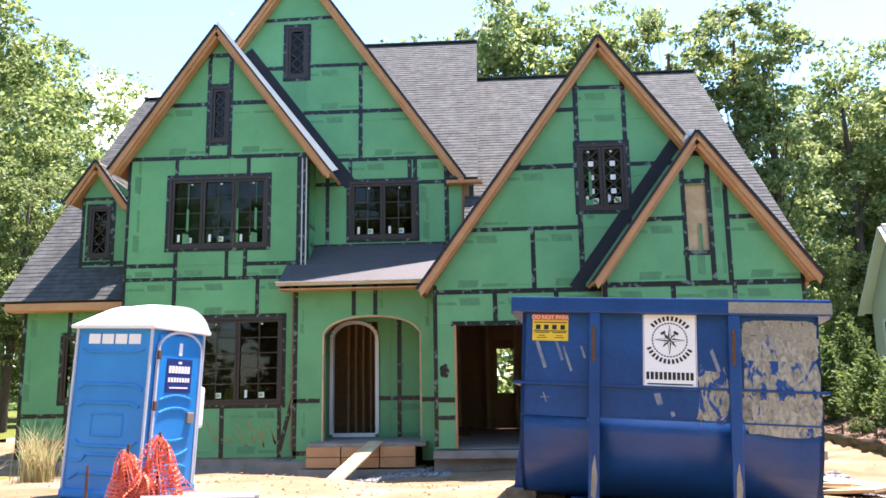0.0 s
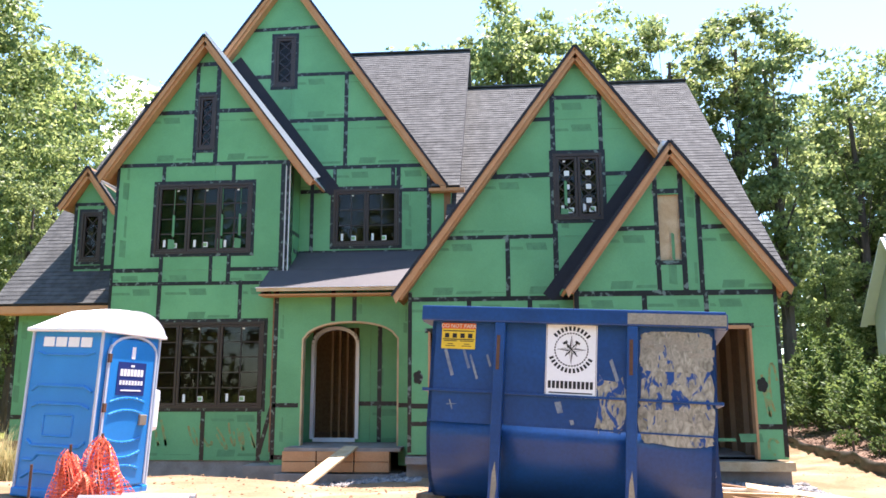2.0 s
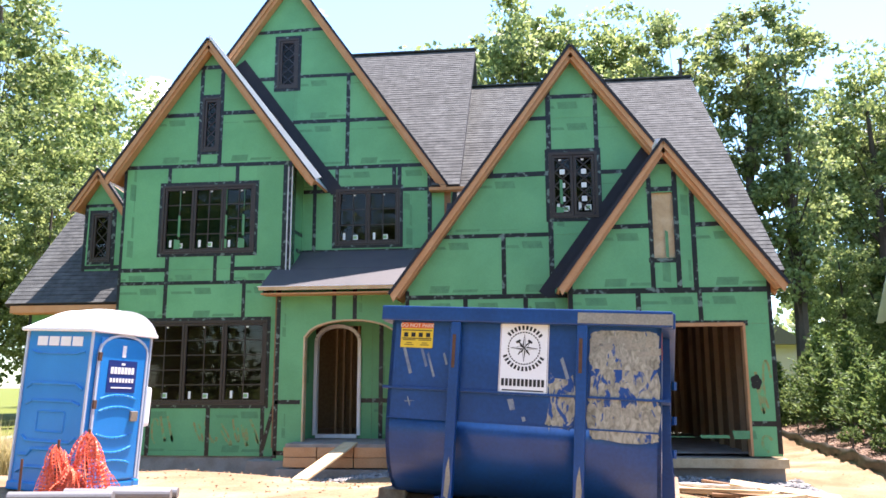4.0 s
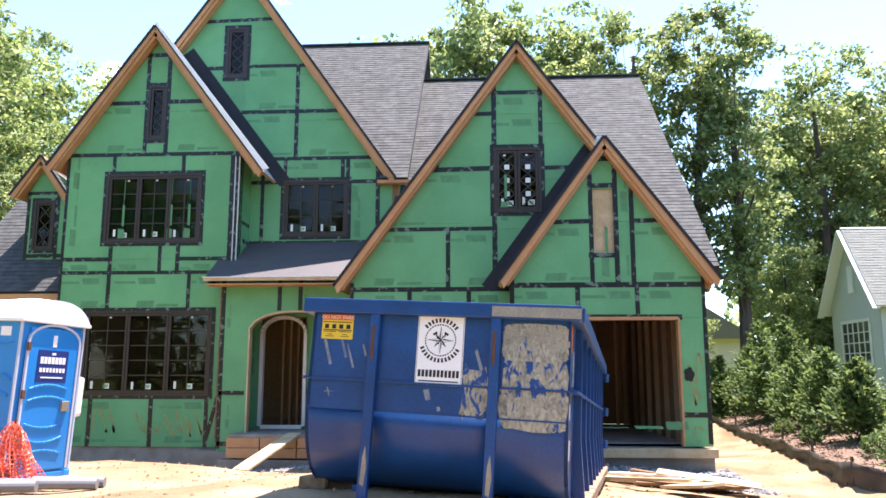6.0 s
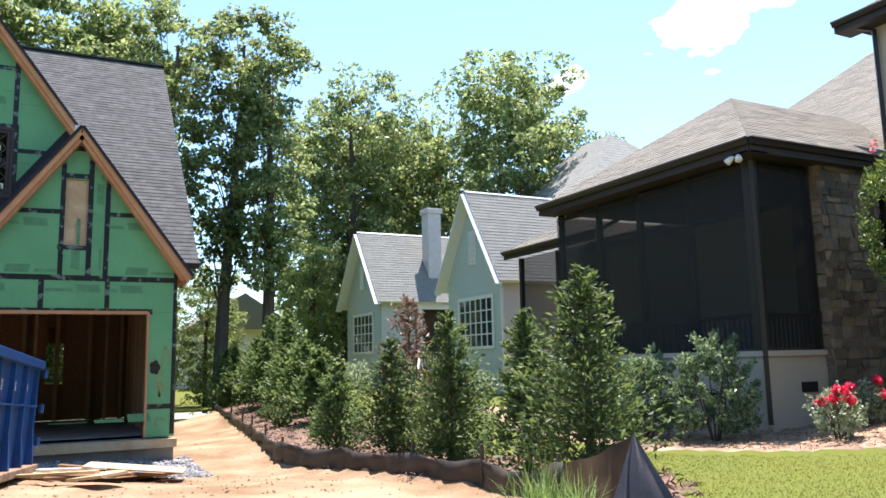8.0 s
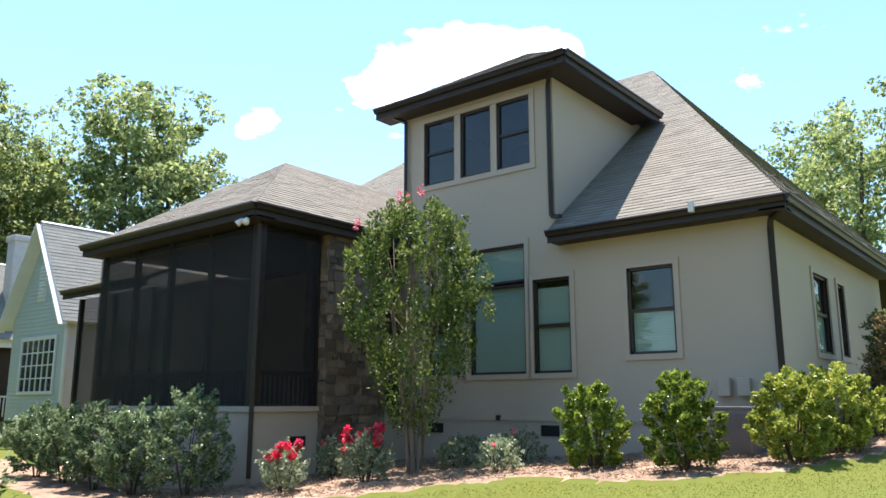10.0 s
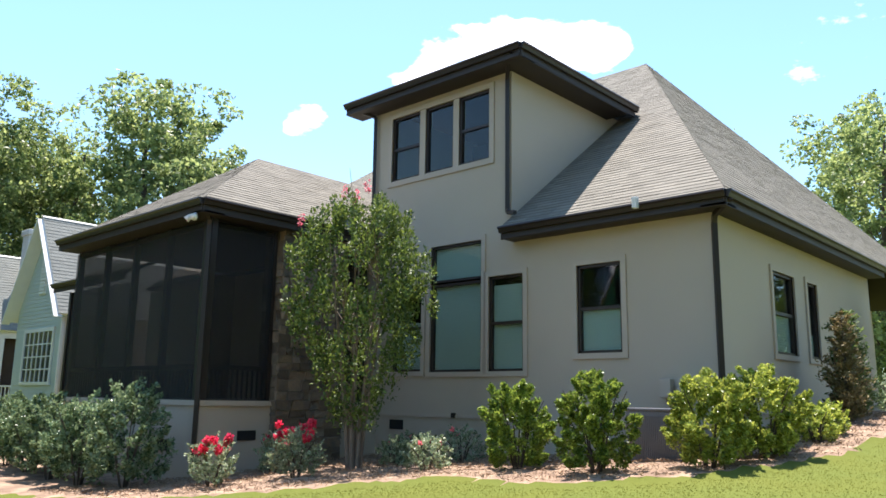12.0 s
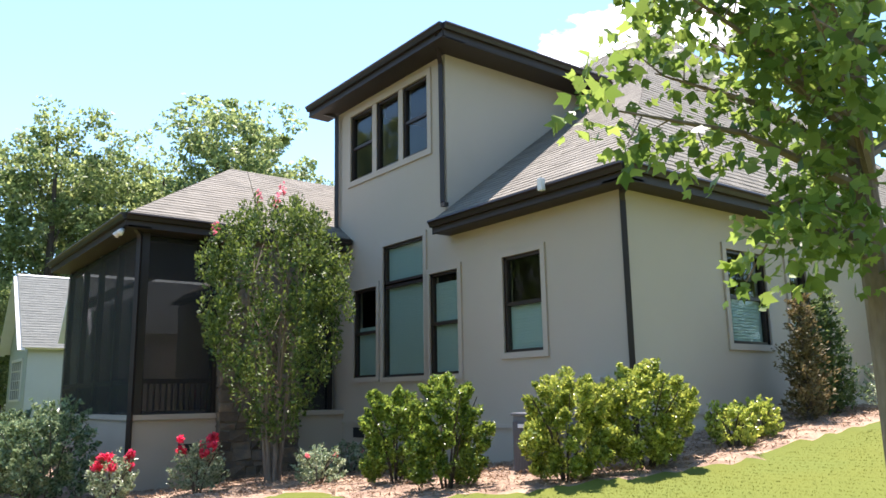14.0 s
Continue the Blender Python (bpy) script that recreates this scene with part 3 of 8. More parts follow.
def sheathed(parent, pl, hull, rows, holes, tapes, thick=0.15, seed=3, marks=True):
    """A framed wall under sheathing panels with taped seams."""
    rnd = random.Random(seed)
    wall = wall_core(parent, pl, hull, holes, thick, M["osb"])
    for v0, v1, splits in rows:
        for u0, u1 in zip(splits, splits[1:]):
            good = 0
            for r in minus((u0 + 0.002, u1 - 0.002, v0 + 0.002, v1 - 0.002), holes):
                poly = clip_to(rect_poly(r), hull)
                if len(poly) >= 3 and area(poly) > 1e-3:
                    part("sheathing_panel", pl.plate(bmesh.new(), poly, 0.001, 0.012), M["sheathing"], wall)
                    good += area(poly)
            if good:
                if marks and good > 0.25:
                    w, h = u1 - u0, v1 - v0
                    hull2 = clip_to(rect_poly((u0 + 0.06, u1 - 0.06, v0 + 0.06, v1 - 0.06)), hull)
                    for k in range(1 if good < 0.9 else 2):
                        if len(hull2) < 3:
                            continue
                        if h > w * 1.3:
                            spot = (u0 + 0.22 + rnd.random() * 0.1, v0 + h * (0.12 + 0.55 * k), 0.95, 2)
                        else:
                            spot = (u0 + w * (0.12 + 0.45 * rnd.random()), v0 + (0.08 if k else max(0.1, h - 0.26)), 0.95, 0) if k else (u0 + w * (0.5 + 0.4 * rnd.random()), v0 + h - 0.26, 0.95, 1)
                        inside = [r for r in minus((spot[0] - 0.15, spot[0] + 0.15, spot[1] - 0.02, spot[1] + 0.15), holes)]
                        if len(inside) == 1:
                            print_mark(wall, pl, spot[0], spot[1], spot[2], spot[3], hull2)
    for a, b, c, d in tapes:
        lean = rnd.uniform(-0.008, 0.008)
        w = rnd.uniform(0.040, 0.050)
        if abs(a - c) > abs(b - d):
            q = [(a, b - w), (c, d - w + lean), (c, d + w + lean), (a, b + w)]
        else:
            q = [(a - w, b), (a + w, b), (c + w + lean, d), (c - w + lean, d)]
        if area(q) < 0:
            q = q[::-1]
        q = clip_to(q, hull)
        if len(q) >= 3:
            part("seam_tape", pl.plate(bmesh.new(), q, 0.0125, 0.0165 + rnd.random() * 0.002), M["tape"], wall)
    return wall


def window(parent, pl, rect, sashes, grid=(2, 4), diamond=False, stickers=1, frame_mat=None, tape=True, glass=None, seed=5, label="dark bronze casement window with grilles"):
    """A set window: outer frame, sashes, grilles, panes, stickers."""
    rnd = random.Random(seed)
    frame_mat, glass = frame_mat or M["bronze"], glass or M["glass"]
    u0, u1, v0, v1 = rect
    bm = bmesh.new()
    f = 0.055
    for r in ((u0, u1, v0, v0 + f), (u0, u1, v1 - f, v1), (u0, u0 + f, v0 + f, v1 - f), (u1 - f, u1, v0 + f, v1 - f)):
        pl.bar(bm, *r, -0.12, 0.035)
    win = part("window", bm, frame_mat, parent, label)
    if tape:
        bm = bmesh.new()
        t = 0.07
        for r in ((u0 - t, u1 + t, v0 - t, v0), (u0 - t, u1 + t, v1, v1 + t), (u0 - t, u0, v0, v1), (u1, u1 + t, v0, v1)):
            pl.bar(bm, *r, 0.0125, 0.020)
        part("flashing_tape", bm, M["tape"], win)
    w = (u1 - u0 - 2 * f) / sashes
    for i in range(sashes):
        a, b = u0 + f + i * w + 0.006, u0 + f + (i + 1) * w - 0.006
        c, d = v0 + f + 0.006, v1 - f - 0.006
        s = 0.05
        bm = bmesh.new()
        for r in ((a, b, c, c + s), (a, b, d - s, d), (a, a + s, c + s, d - s), (b - s, b, c + s, d - s)):
            pl.bar(bm, *r, -0.07, 0.018)
        part("sash", bm, frame_mat, win)
        g0, g1, h0, h1 = a + s, b - s, c + s, d - s
        bm = bmesh.new()
        if diamond:
            n = max(2, round((h1 - h0) / (g1 - g0)))
            step = (h1 - h0) / n
            for k in range(-1, n):
                for q in ((g0, h0 + k * step, g1, h0 + (k + 1) * step), (g0, h0 + (k + 1) * step, g1, h0 + k * step)):
                    box_poly = [(q[0], q[1] - 0.013), (q[2], q[3] - 0.013), (q[2], q[3] + 0.013), (q[0], q[1] + 0.013)]
                    box_poly = clip_to(box_poly, rect_poly((g0, g1, h0, h1)))
                    if len(box_poly) > 2:
                        pl.plate(bm, box_poly, -0.035, -0.008)
        else:
            for k in range(1, grid[0]):
                x = g0 + (g1 - g0) * k / grid[0]
                pl.bar(bm, x - 0.011, x + 0.011, h0, h1, -0.04, -0.012)
            for k in range(1, grid[1]):
                z = h0 + (h1 - h0) * k / grid[1]
                pl.bar(bm, g0, g1, z - 0.011, z + 0.011, -0.038, -0.014)
        if diamond and stickers:
            for k in range(1, n):
                part("sticker", pl.bar(bmesh.new(), (g0 + g1) / 2 - 0.05, (g0 + g1) / 2 + 0.05, h0 + k * step - 0.05, h0 + k * step + 0.05, -0.023, -0.020), M["label"], win)
        if bm.faces:
            part("grille", bm, frame_mat, win)
        else:
            bm.free()
        pane = part("pane", pl.bar(bmesh.new(), g0, g1, h0, h1, -0.030, -0.024), glass, win)
        pane.visible_shadow = False
        for k in range(stickers * 2):
            x = g0 + (0.10 + 0.36 * k + 0.04 * rnd.random()) * (g1 - g0)
            sz = (0.055, 0.16) if k % 2 == 0 else (0.13, 0.11)
            z = h0 + 0.02 + rnd.random() * 0.03
            part("sticker", pl.bar(bmesh.new(), x, min(g1, x + sz[0]), z, z + sz[1], -0.023, -0.020), M["label"], win)
            if k % 2:
                part("sticker", pl.bar(bmesh.new(), x + 0.025, min(g1, x + sz[0]) - 0.025, z + 0.02, z + sz[1] - 0.02, -0.019, -0.018), M["label_green"], win)
        if stickers:
            x = (g0 + g1) / 2 + rnd.uniform(-0.08, 0.08)
            part("sticker", pl.bar(bmesh.new(), x, x + 0.05, h1 - 0.05, h1 - 0.015, -0.023, -0.020), M["label"], win)
    return win


def gable_roof(parent, peak, left, right, y0, y1, mats=(None, None), seed=1, rake=0.09):
    """Two slopes from a ridge at peak (x, z), with bare rake boards in front."""
    (px, pz), (lx, lz), (rx, rz) = peak, left, right
    m_l, m_r = mats[0] or M["shingle"], mats[1] or M["shingle"]
    for k, (fx, fz, m) in enumerate(((lx, lz, m_l), (rx, rz, m_r))):
        corners = [(fx, y0, fz), (px, y0, pz), (px, y1, pz), (fx, y1, fz)]
        if k == 1:
            corners = corners[::-1]
        deck = part("roof_slope", slab(bmesh.new(), corners, 0.05), M["pine"], parent)
        if m in (M["felt"], M["underlay_glare_pale"]):
            up = [Vector(c) for c in corners]
            nn = (up[1] - up[0]).cross(up[2] - up[0]).normalized()
            nn = nn if nn.z > 0 else -nn
            part("underlay", prism(bmesh.new(), [p + nn * 0.001 for p in up], nn * 0.008), m, deck)
        else:
            corners = corners if (Vector(corners[1]) - Vector(corners[0])).cross(Vector(corners[2]) - Vector(corners[0])).z > 0 else corners[::-1]
            tagged(courses("shingle_cover", corners, m, deck, piece=0.33, seed=seed + k), kind="stuff")
        d = Vector((fx - px, 0, fz - pz)).normalized()
        n = Vector((-d.z, 0, d.x))
        n = n if n.z > 0 else -n
        ring = [Vector((px, y0, pz)) - n * 0.035, Vector((fx, y0, fz)) - n * 0.035, Vector((fx, y0, fz)) - n * 0.035 - Vector((0, 0, rake * 1.3)) + Vector((px - fx, 0, 0)).normalized() * 0.05, Vector((px, y0, pz - rake * 1.65))]
        part("rake_board", prism(bmesh.new(), [p + Vector((0, -0.002, 0)) for p in ring], (0, 0.04, 0)), M["pine"], parent, "bare orange pine rake board")
        ring = [Vector((px, y0 + 0.045, pz)) - n * 0.06, Vector((fx, y0 + 0.045, fz)) - n * 0.06, Vector((fx, y0 + 0.045, fz)) - n * 0.10 + Vector((px - fx, 0, 0)).normalized() * 0.1, Vector((px, y0 + 0.045, pz)) - n * 0.10 - Vector((0, 0, 0.1))]
        part("soffit", prism(bmesh.new(), ring, (0, 0.20, 0)), M["pine"], parent)
        edge = [Vector((px, y0 - 0.012, pz)) + n * 0.012, Vector((fx, y0 - 0.012, fz)) + n * 0.012]
        part("drip_edge", beam(bmesh.new(), edge[0], edge[1], 0.03, 0.05, n), M["felt"], parent)


# ---- the house under construction ----
house = thing("house_under_construction", (0, 18, 0), "unfinished gabled house clad in green taped sheathing panels", "house")
WIN_A, WIN_BIG, SLIT_L = (-6.96, -4.76, 4.51, 6.09), (-7.24, -4.38, 1.17, 3.0), (-6.12, -5.68, 6.88, 8.18)
pl = north(16.25)
HULL_L = [(-7.92, 0.1), (-3.92, 0.1), (-3.92, 6.55), (-5.94, 9.25), (-7.92, 6.55)]
sheathed(house, pl, HULL_L, [
    (0.1, 1.15, [-7.92, -5.64, -3.92]), (1.15, 3.0, [-7.92, -4.4, -3.92]), (3.0, 3.85, [-7.92, -6.77, -4.95, -3.92]), (3.85, 4.15, [-7.92, -6.77, -5.64, -5.24, -3.92]),
    (4.15, 6.55, [-7.92, -6.8, -5.64, -5.24, -3.92]), (6.55, 7.78, [-7.92, -6.15, -5.66, -3.92]), (7.78, 9.3, [-7.92, -6.15, -5.66, -3.92])],
    [WIN_A, WIN_BIG, SLIT_L],
    [(-7.92, 6.55, -3.92, 6.55), (-7.3, 7.77, -6.15, 7.77), (-5.66, 7.79, -4.6, 7.79), (-6.2, 8.92, -5.6, 8.92), (-7.92, 4.15, -6.77, 4.15), (-5.28, 4.15, -4.0, 4.15), (-7.92, 3.85, -3.92, 3.85),
     (-6.15, 6.55, -6.15, 8.92), (-5.66, 6.55, -5.66, 8.92), (-6.82, 6.09, -6.82, 6.55), (-5.21, 6.09, -5.21, 6.55), (-6.77, 3.0, -6.77, 4.48), (-5.64, 3.85, -5.64, 4.48), (-5.24, 3.85, -5.24, 4.48),
     (-4.95, 3.0, -4.95, 3.9), (-5.64, 0.1, -5.64, 1.15), (-7.0, 0.1, -7.0, 1.15), (-4.42, 0.1, -4.42, 1.15), (-4.42, 0.2, -4.1, 1.5), (-7.9, 0.1, -7.9, 6.5), (-3.97, 3.85, -3.97, 6.5), (-4.08, 3.9, -4.08, 6.5)], seed=4)
window(house, pl, WIN_A, 3, (2, 4), seed=2)
window(house, pl, WIN_BIG, 3, (2, 5), seed=3)
window(house, pl, SLIT_L, 1, diamond=True, stickers=0)
# the right slope's pale cover carries painted sun glare
gable_roof(house, (-5.95, 9.53), (-8.27, 6.25), (-3.32, 6.05), 15.97, 17.3, (None, M["underlay_glare_pale"]), 2)
# white plate paints drip metal together with the bright glare of the roof surface
part("metal_edge", prism(bmesh.new(), [(-5.95, 15.93, 9.56), (-3.30, 15.93, 6.06), (-3.17, 15.93, 6.10), (-5.90, 15.93, 9.60)], (0, 0.03, 0)), M["drip"], house, "white strip for the drip edge and the sunlit roof glare beside it")

# pale battens at the corner of the left gable
for bx in (-4.02, -3.93):
    part("corner_batten", cube(bx, bx + 0.02, 16.215, 16.24, 3.9, 6.45), M["underlay_glare_pale"], house)

# black flashing where the gable roofs die into the walls behind
for yy, (px, pz), (fx, fz), wide in ((17.05, (-5.7, 9.25), (-3.22, 5.95), 0.30), (14.72, (3.75, 6.0), (1.70, 3.2), 0.24)):
    d = Vector((fx - px, fz - pz)).normalized()
    nn = Vector((-d.y, d.x)) if -d.y * (fx - px) > 0 else Vector((d.y, -d.x))
    part("step_flashing", north(yy).plate(bmesh.new(), [(px, pz), (fx, fz), (fx + nn.x * wide, fz + nn.y * wide), (px + nn.x * wide, pz + nn.y * wide)], 0.018, 0.024), M["felt"], house, "black membrane flashing along the gable roof")

# centre gable, standing back
WIN_B, SLIT_C = (-3.12, -1.60, 4.76, 6.09), (-4.64, -4.12, 8.64, 9.92)
pl = north(17.05)
HULL_C = [(-7.6, 4.55), (-0.87, 4.55), (-0.87, 6.35), (-4.34, 11.25), (-7.6, 6.6)]
sheathed(house, pl, HULL_C, [
    (4.55, 6.05, [-7.6, -3.12, -1.6, -0.87]), (6.05, 6.62, [-7.6, -3.12, -1.74, -0.87]), (6.62, 7.78, [-7.6, -4.2, -2.87, -0.87]), (7.78, 8.93, [-7.6, -4.2, -2.87, -0.87]),
    (8.93, 10.12, [-7.6, -4.3, -0.87]), (10.12, 11.4, [-7.6, -0.87])], [WIN_B, SLIT_C],
    [(-3.9, 6.62, -0.87, 6.62), (-4.3, 7.78, -1.5, 7.78), (-5.2, 8.9, -4.64, 8.9), (-4.12, 8.93, -2.4, 8.93), (-5.2, 10.1, -3.4, 10.14), (-2.87, 6.62, -2.87, 8.95), (-3.1, 6.09, -3.1, 6.62), (-1.74, 6.09, -1.74, 6.62),
     (-1.62, 6.09, -1.62, 6.62), (-3.9, 6.05, -3.12, 6.05), (-1.6, 6.05, -0.87, 6.05), (-0.91, 4.6, -0.91, 6.6), (-3.9, 4.62, -0.87, 4.62), (-3.62, 4.6, -3.62, 6.6)], seed=8)
window(house, pl, WIN_B, 2, (2, 3), seed=7)
window(house, pl, SLIT_C, 1, diamond=True, stickers=0)
gable_roof(house, (-4.34, 11.53), (-8.1, 6.22), (-0.48, 6.06), 16.8, 23.0, (None, None), 4)
# return wall between the left and the centre gable
sheathed(house, Plane((-3.92, 0, 0), (0, 1, 0), (1, 0, 0)), [(16.27, 3.6), (17.05, 3.6), (17.05, 6.5), (16.27, 6.5)], [(3.6, 6.5, [16.27, 17.05])], [], [(16.3, 3.7, 16.3, 6.5), (16.42, 3.7, 16.42, 6.5), (16.3, 5.0, 17.05, 5.0), (16.6, 4.6, 17.05, 4.6)], seed=9, marks=False)

# right gable and the smaller gable before it
WIN_C = (1.76, 2.70, 4.77, 6.09)
DOOR_1, DOOR_2 = (-0.66, 1.75, 0.36, 2.63), (2.6, 5.07, 0.36, 2.62)
pl = north(14.72)
HULL_R = [(-1.08, 0.36), (5.5, 0.36), (5.5, 3.55), (2.24, 7.98), (-1.08, 3.4)]
sheathed(house, pl, HULL_R, [
    (0.36, 2.65, [-1.08, 5.5]), (2.65, 3.26, [-1.08, 0.1, 1.25, 2.4, 5.5]), (3.26, 4.45, [-1.08, 0.85, 1.77, 5.5]), (4.45, 5.66, [-1.08, 1.77, 2.7, 5.5]), (5.66, 6.8, [-1.08, 0.62, 1.77, 2.7, 5.5]),
    (6.8, 7.25, [-1.08, 1.77, 2.7, 5.5]), (7.25, 8.1, [-1.08, 1.77, 2.7, 5.5])], [WIN_C, DOOR_1, (2.1, 5.45, 0.3, 3.2)],
    [(-0.6, 4.45, 1.75, 4.45), (2.7, 4.45, 5.0, 4.45), (0.2, 5.65, 1.75, 5.67), (2.7, 5.67, 4.0, 5.67), (0.9, 6.8, 1.77, 6.81), (1.77, 7.25, 2.7, 7.25), (-1.08, 3.26, 2.3, 3.26), (0.85, 3.26, 0.85, 4.45),
     (1.77, 3.26, 1.77, 7.6), (2.70, 4.4, 2.70, 7.6), (0.62, 5.66, 0.62, 6.1), (0.10, 2.65, 0.10, 3.26), (1.25, 2.65, 1.25, 3.26), (-1.05, 0.4, -1.05, 3.4), (-0.75, 2.66, 1.85, 2.66), (-1.08, 0.92, -0.66, 0.92), (-1.08, 1.25, -0.66, 1.25)], seed=12)
window(house, pl, WIN_C, 2, diamond=True, stickers=1, seed=4)
gable_roof(house, (2.24, 8.23), (-1.36, 3.3), (5.86, 3.3), 14.47, 21.5, (None, None), 6)
pl = north(14.05)
HULL_S = [(2.03, 0.36), (5.58, 0.36), (5.58, 3.4), (3.83, 5.78), (2.03, 3.4)]
NICHE = (3.6, 3.98, 3.84, 5.06)
sheathed(house, pl, HULL_S, [
    (0.36, 0.91, [2.03, 5.58]), (0.91, 2.64, [2.03, 5.58]), (2.64, 3.25, [2.03, 3.28, 4.36, 5.58]), (3.25, 4.43, [2.03, 3.57, 4.01, 4.3, 5.58]), (4.43, 5.9, [2.03, 3.57, 4.01, 4.3, 5.58])], [DOOR_2, NICHE],
    [(2.03, 3.25, 5.58, 3.25), (2.03, 4.42, 3.57, 4.44), (4.3, 4.44, 5.58, 4.46), (3.56, 3.25, 3.56, 5.62), (4.02, 3.25, 4.02, 5.62), (4.31, 3.25, 4.31, 5.2), (3.5, 5.12, 4.06, 5.12), (3.5, 3.80, 4.06, 3.80), (3.5, 5.64, 4.1, 5.64),
     (3.28, 2.64, 3.28, 3.25), (4.36, 2.64, 4.36, 3.25), (2.45, 2.66, 5.15, 2.65), (5.08, 0.91, 5.58, 0.91), (5.55, 0.4, 5.55, 3.4), (2.07, 2.6, 2.07, 3.5)], seed=15)
part("niche_panel", pl.bar(bmesh.new(), 3.6, 3.98, 3.84, 5.06, -0.10, -0.04), M["plywood"], house, "recessed pale plywood niche")
gable_roof(house, (3.82, 6.0), (1.84, 3.3), (5.82, 3.3), 13.78, 16.2, (M["felt"], None), 8)
part("ridge_flap", cube(3.70, 3.84, 13.85, 14.3, 5.93, 6.03), M["drip"], house)

# spray marks, dark smudge beside the garage
def spray(plane, u, v, w, h, strokes, seed):
    """Loose looping strokes of spray paint."""
    q = random.Random(seed)
    for k in range(strokes):
        a, b, c = q.uniform(0.6, 1.2), q.uniform(0, 6.28), q.uniform(0.02, 0.032)
        cu, cv = u + w * (k + 0.5) / strokes, v + h * q.uniform(0.35, 0.65)
        pts = [(cu + 0.5 * w / strokes * a * math.cos(b + t * 0.6), cv + 0.45 * h * math.sin(b * 0.7 + t * 0.6)) for t in range(8)]
        bm = bmesh.new()
        for p, r2 in zip(pts, pts[1:]):
            d = Vector((r2[0] - p[0], r2[1] - p[1]))
            nn = Vector((-d.y, d.x)).normalized() * c
            plane.plate(bm, [(p[0] - nn.x, p[1] - nn.y), (r2[0] - nn.x, r2[1] - nn.y), (r2[0] + nn.x, r2[1] + nn.y), (p[0] + nn.x, p[1] + nn.y)], 0.0125, 0.0138)
        part("spray_mark", bm, M["orange_paint"], house)


spray(pl, 5.2, 1.0, 0.28, 0.95, 2, 3)
spray(pl, 5.22, 0.45, 0.25, 0.3, 1, 4)
for yy, cx, cz in ((14.05, 5.22, 1.62), (14.72, -0.88, 1.78)):
    bm = bmesh.new()
    for k in range(5):
        a, rr = k * 1.3, 0.05
        north(yy).plate(bm, [(cx + 0.05 * math.cos(a) + rr * math.cos(q * 0.785), cz + 0.07 * math.sin(a) + rr * 1.4 * math.sin(q * 0.785)) for q in range(8)], 0.0125, 0.0145 + 0.0005 * k)
    part("tar_smudge", bm, M["tape"], house)
for pu, pw in ((-6.9, 0.5), (-6.0, 0.9), (-5.1, 0.6)):
    spray(north(16.25), pu, 0.3, pw, 0.6, 3, int(pu * 10))

# main roofs behind the gables
for cs, sd in (([(-11.14, 16.95, 3.52), (-6.2, 16.95, 3.52), (-6.2, 23.7, 10.86), (-11.14, 23.7, 10.86)], 21), ([(-7.4, 17.25, 6.52), (-0.2, 17.25, 6.52), (-0.2, 22.44, 11.82), (-7.4, 22.44, 11.82)], 22), ([(-0.84, 16.8, 6.06), (-0.2, 16.8, 6.06), (-0.2, 17.25, 6.52), (-0.84, 17.25, 6.52)], 24),
               ([(-0.5, 14.92, 3.70), (6.12, 14.92, 3.70), (6.12, 22.0, 10.42), (-0.5, 22.0, 10.42)], 23)):
    roof_plane(house, cs, M["shingle"], sd, under=M["felt"])
    if cs[2][1] < 20:
        continue
    back = [(x, 2 * cs[2][1] - y, z) for x, y, z in cs][::-1]
    part("roof_slope", slab(bmesh.new(), back, 0.12), M["shingle"], house)
for x0, x1, y, z in ((-7.4, -0.18, 22.44, 11.84), (-0.5, 6.14, 22.0, 10.44), (-11.14, -6.2, 23.7, 10.88)):
    part("ridge_cap", beam(bmesh.new(), (x0, y, z), (x1, y, z), 0.2, 0.04), M["shingle"], house)
sheathed(house, Plane((-0.42, 0, 0), (0, 1, 0), (1, 0, 0)), [(17.0, 3.3), (27.8, 3.3), (27.8, 6.2), (22.44, 11.6), (17.0, 6.05)], [(3.3, 12, [17, 19.4, 21.8, 24.2, 27.8])], [], [(19.4, 4, 19.4, 9), (17, 6.6, 25, 6.6)], seed=31, marks=False)
sheathed(house, Plane((5.58, 0, 0), (0, 1, 0), (1, 0, 0)), [(14.07, 0.36), (29.5, 0.36), (29.5, 3.1), (22.0, 10.2), (14.07, 2.7)], [(0.36, 3.3, [14.07, 16.5, 19, 21.4, 29.5]), (3.3, 10.3, [14.07, 16.5, 19, 21.4, 29.5])], [], [(16.5, 0.4, 16.5, 3.4), (14.07, 2.9, 29, 2.9), (14.1, 0.4, 14.1, 3.3)], seed=33, marks=False)
part("main_eave", cube(-0.9, -0.1, 16.82, 17.05, 5.95, 6.02), M["pine"], house)
part("sheathing_panel", north(17.04).bar(bmesh.new(), -0.86, -0.44, 4.2, 5.94, 0, 0.012), M["sheathing"], house)

# left wing with its dormer
pl = north(17.3)
WIN_W = (-9.75, -8.75, 1.25, 2.75)
sheathed(house, pl, [(-10.72, 0.0), (-7.8, 0.0), (-7.8, 3.6), (-10.72, 3.6)], [(0, 0.95, [-10.72, -9.6, -7.8]), (0.95, 3.6, [-10.72, -9.7, -7.8])], [WIN_W], [(-10.72, 0.95, -7.8, 0.95), (-9.62, 2.7, -9.62, 3.6), (-9.6, 0, -9.6, 1.2), (-10.68, 0, -10.68, 3.6)], seed=35)
window(house, pl, WIN_W, 2, (2, 4), seed=9)
part("eave_board", cube(-11.0, -7.9, 16.96, 17.02, 3.30, 3.47), M["pine"], house)
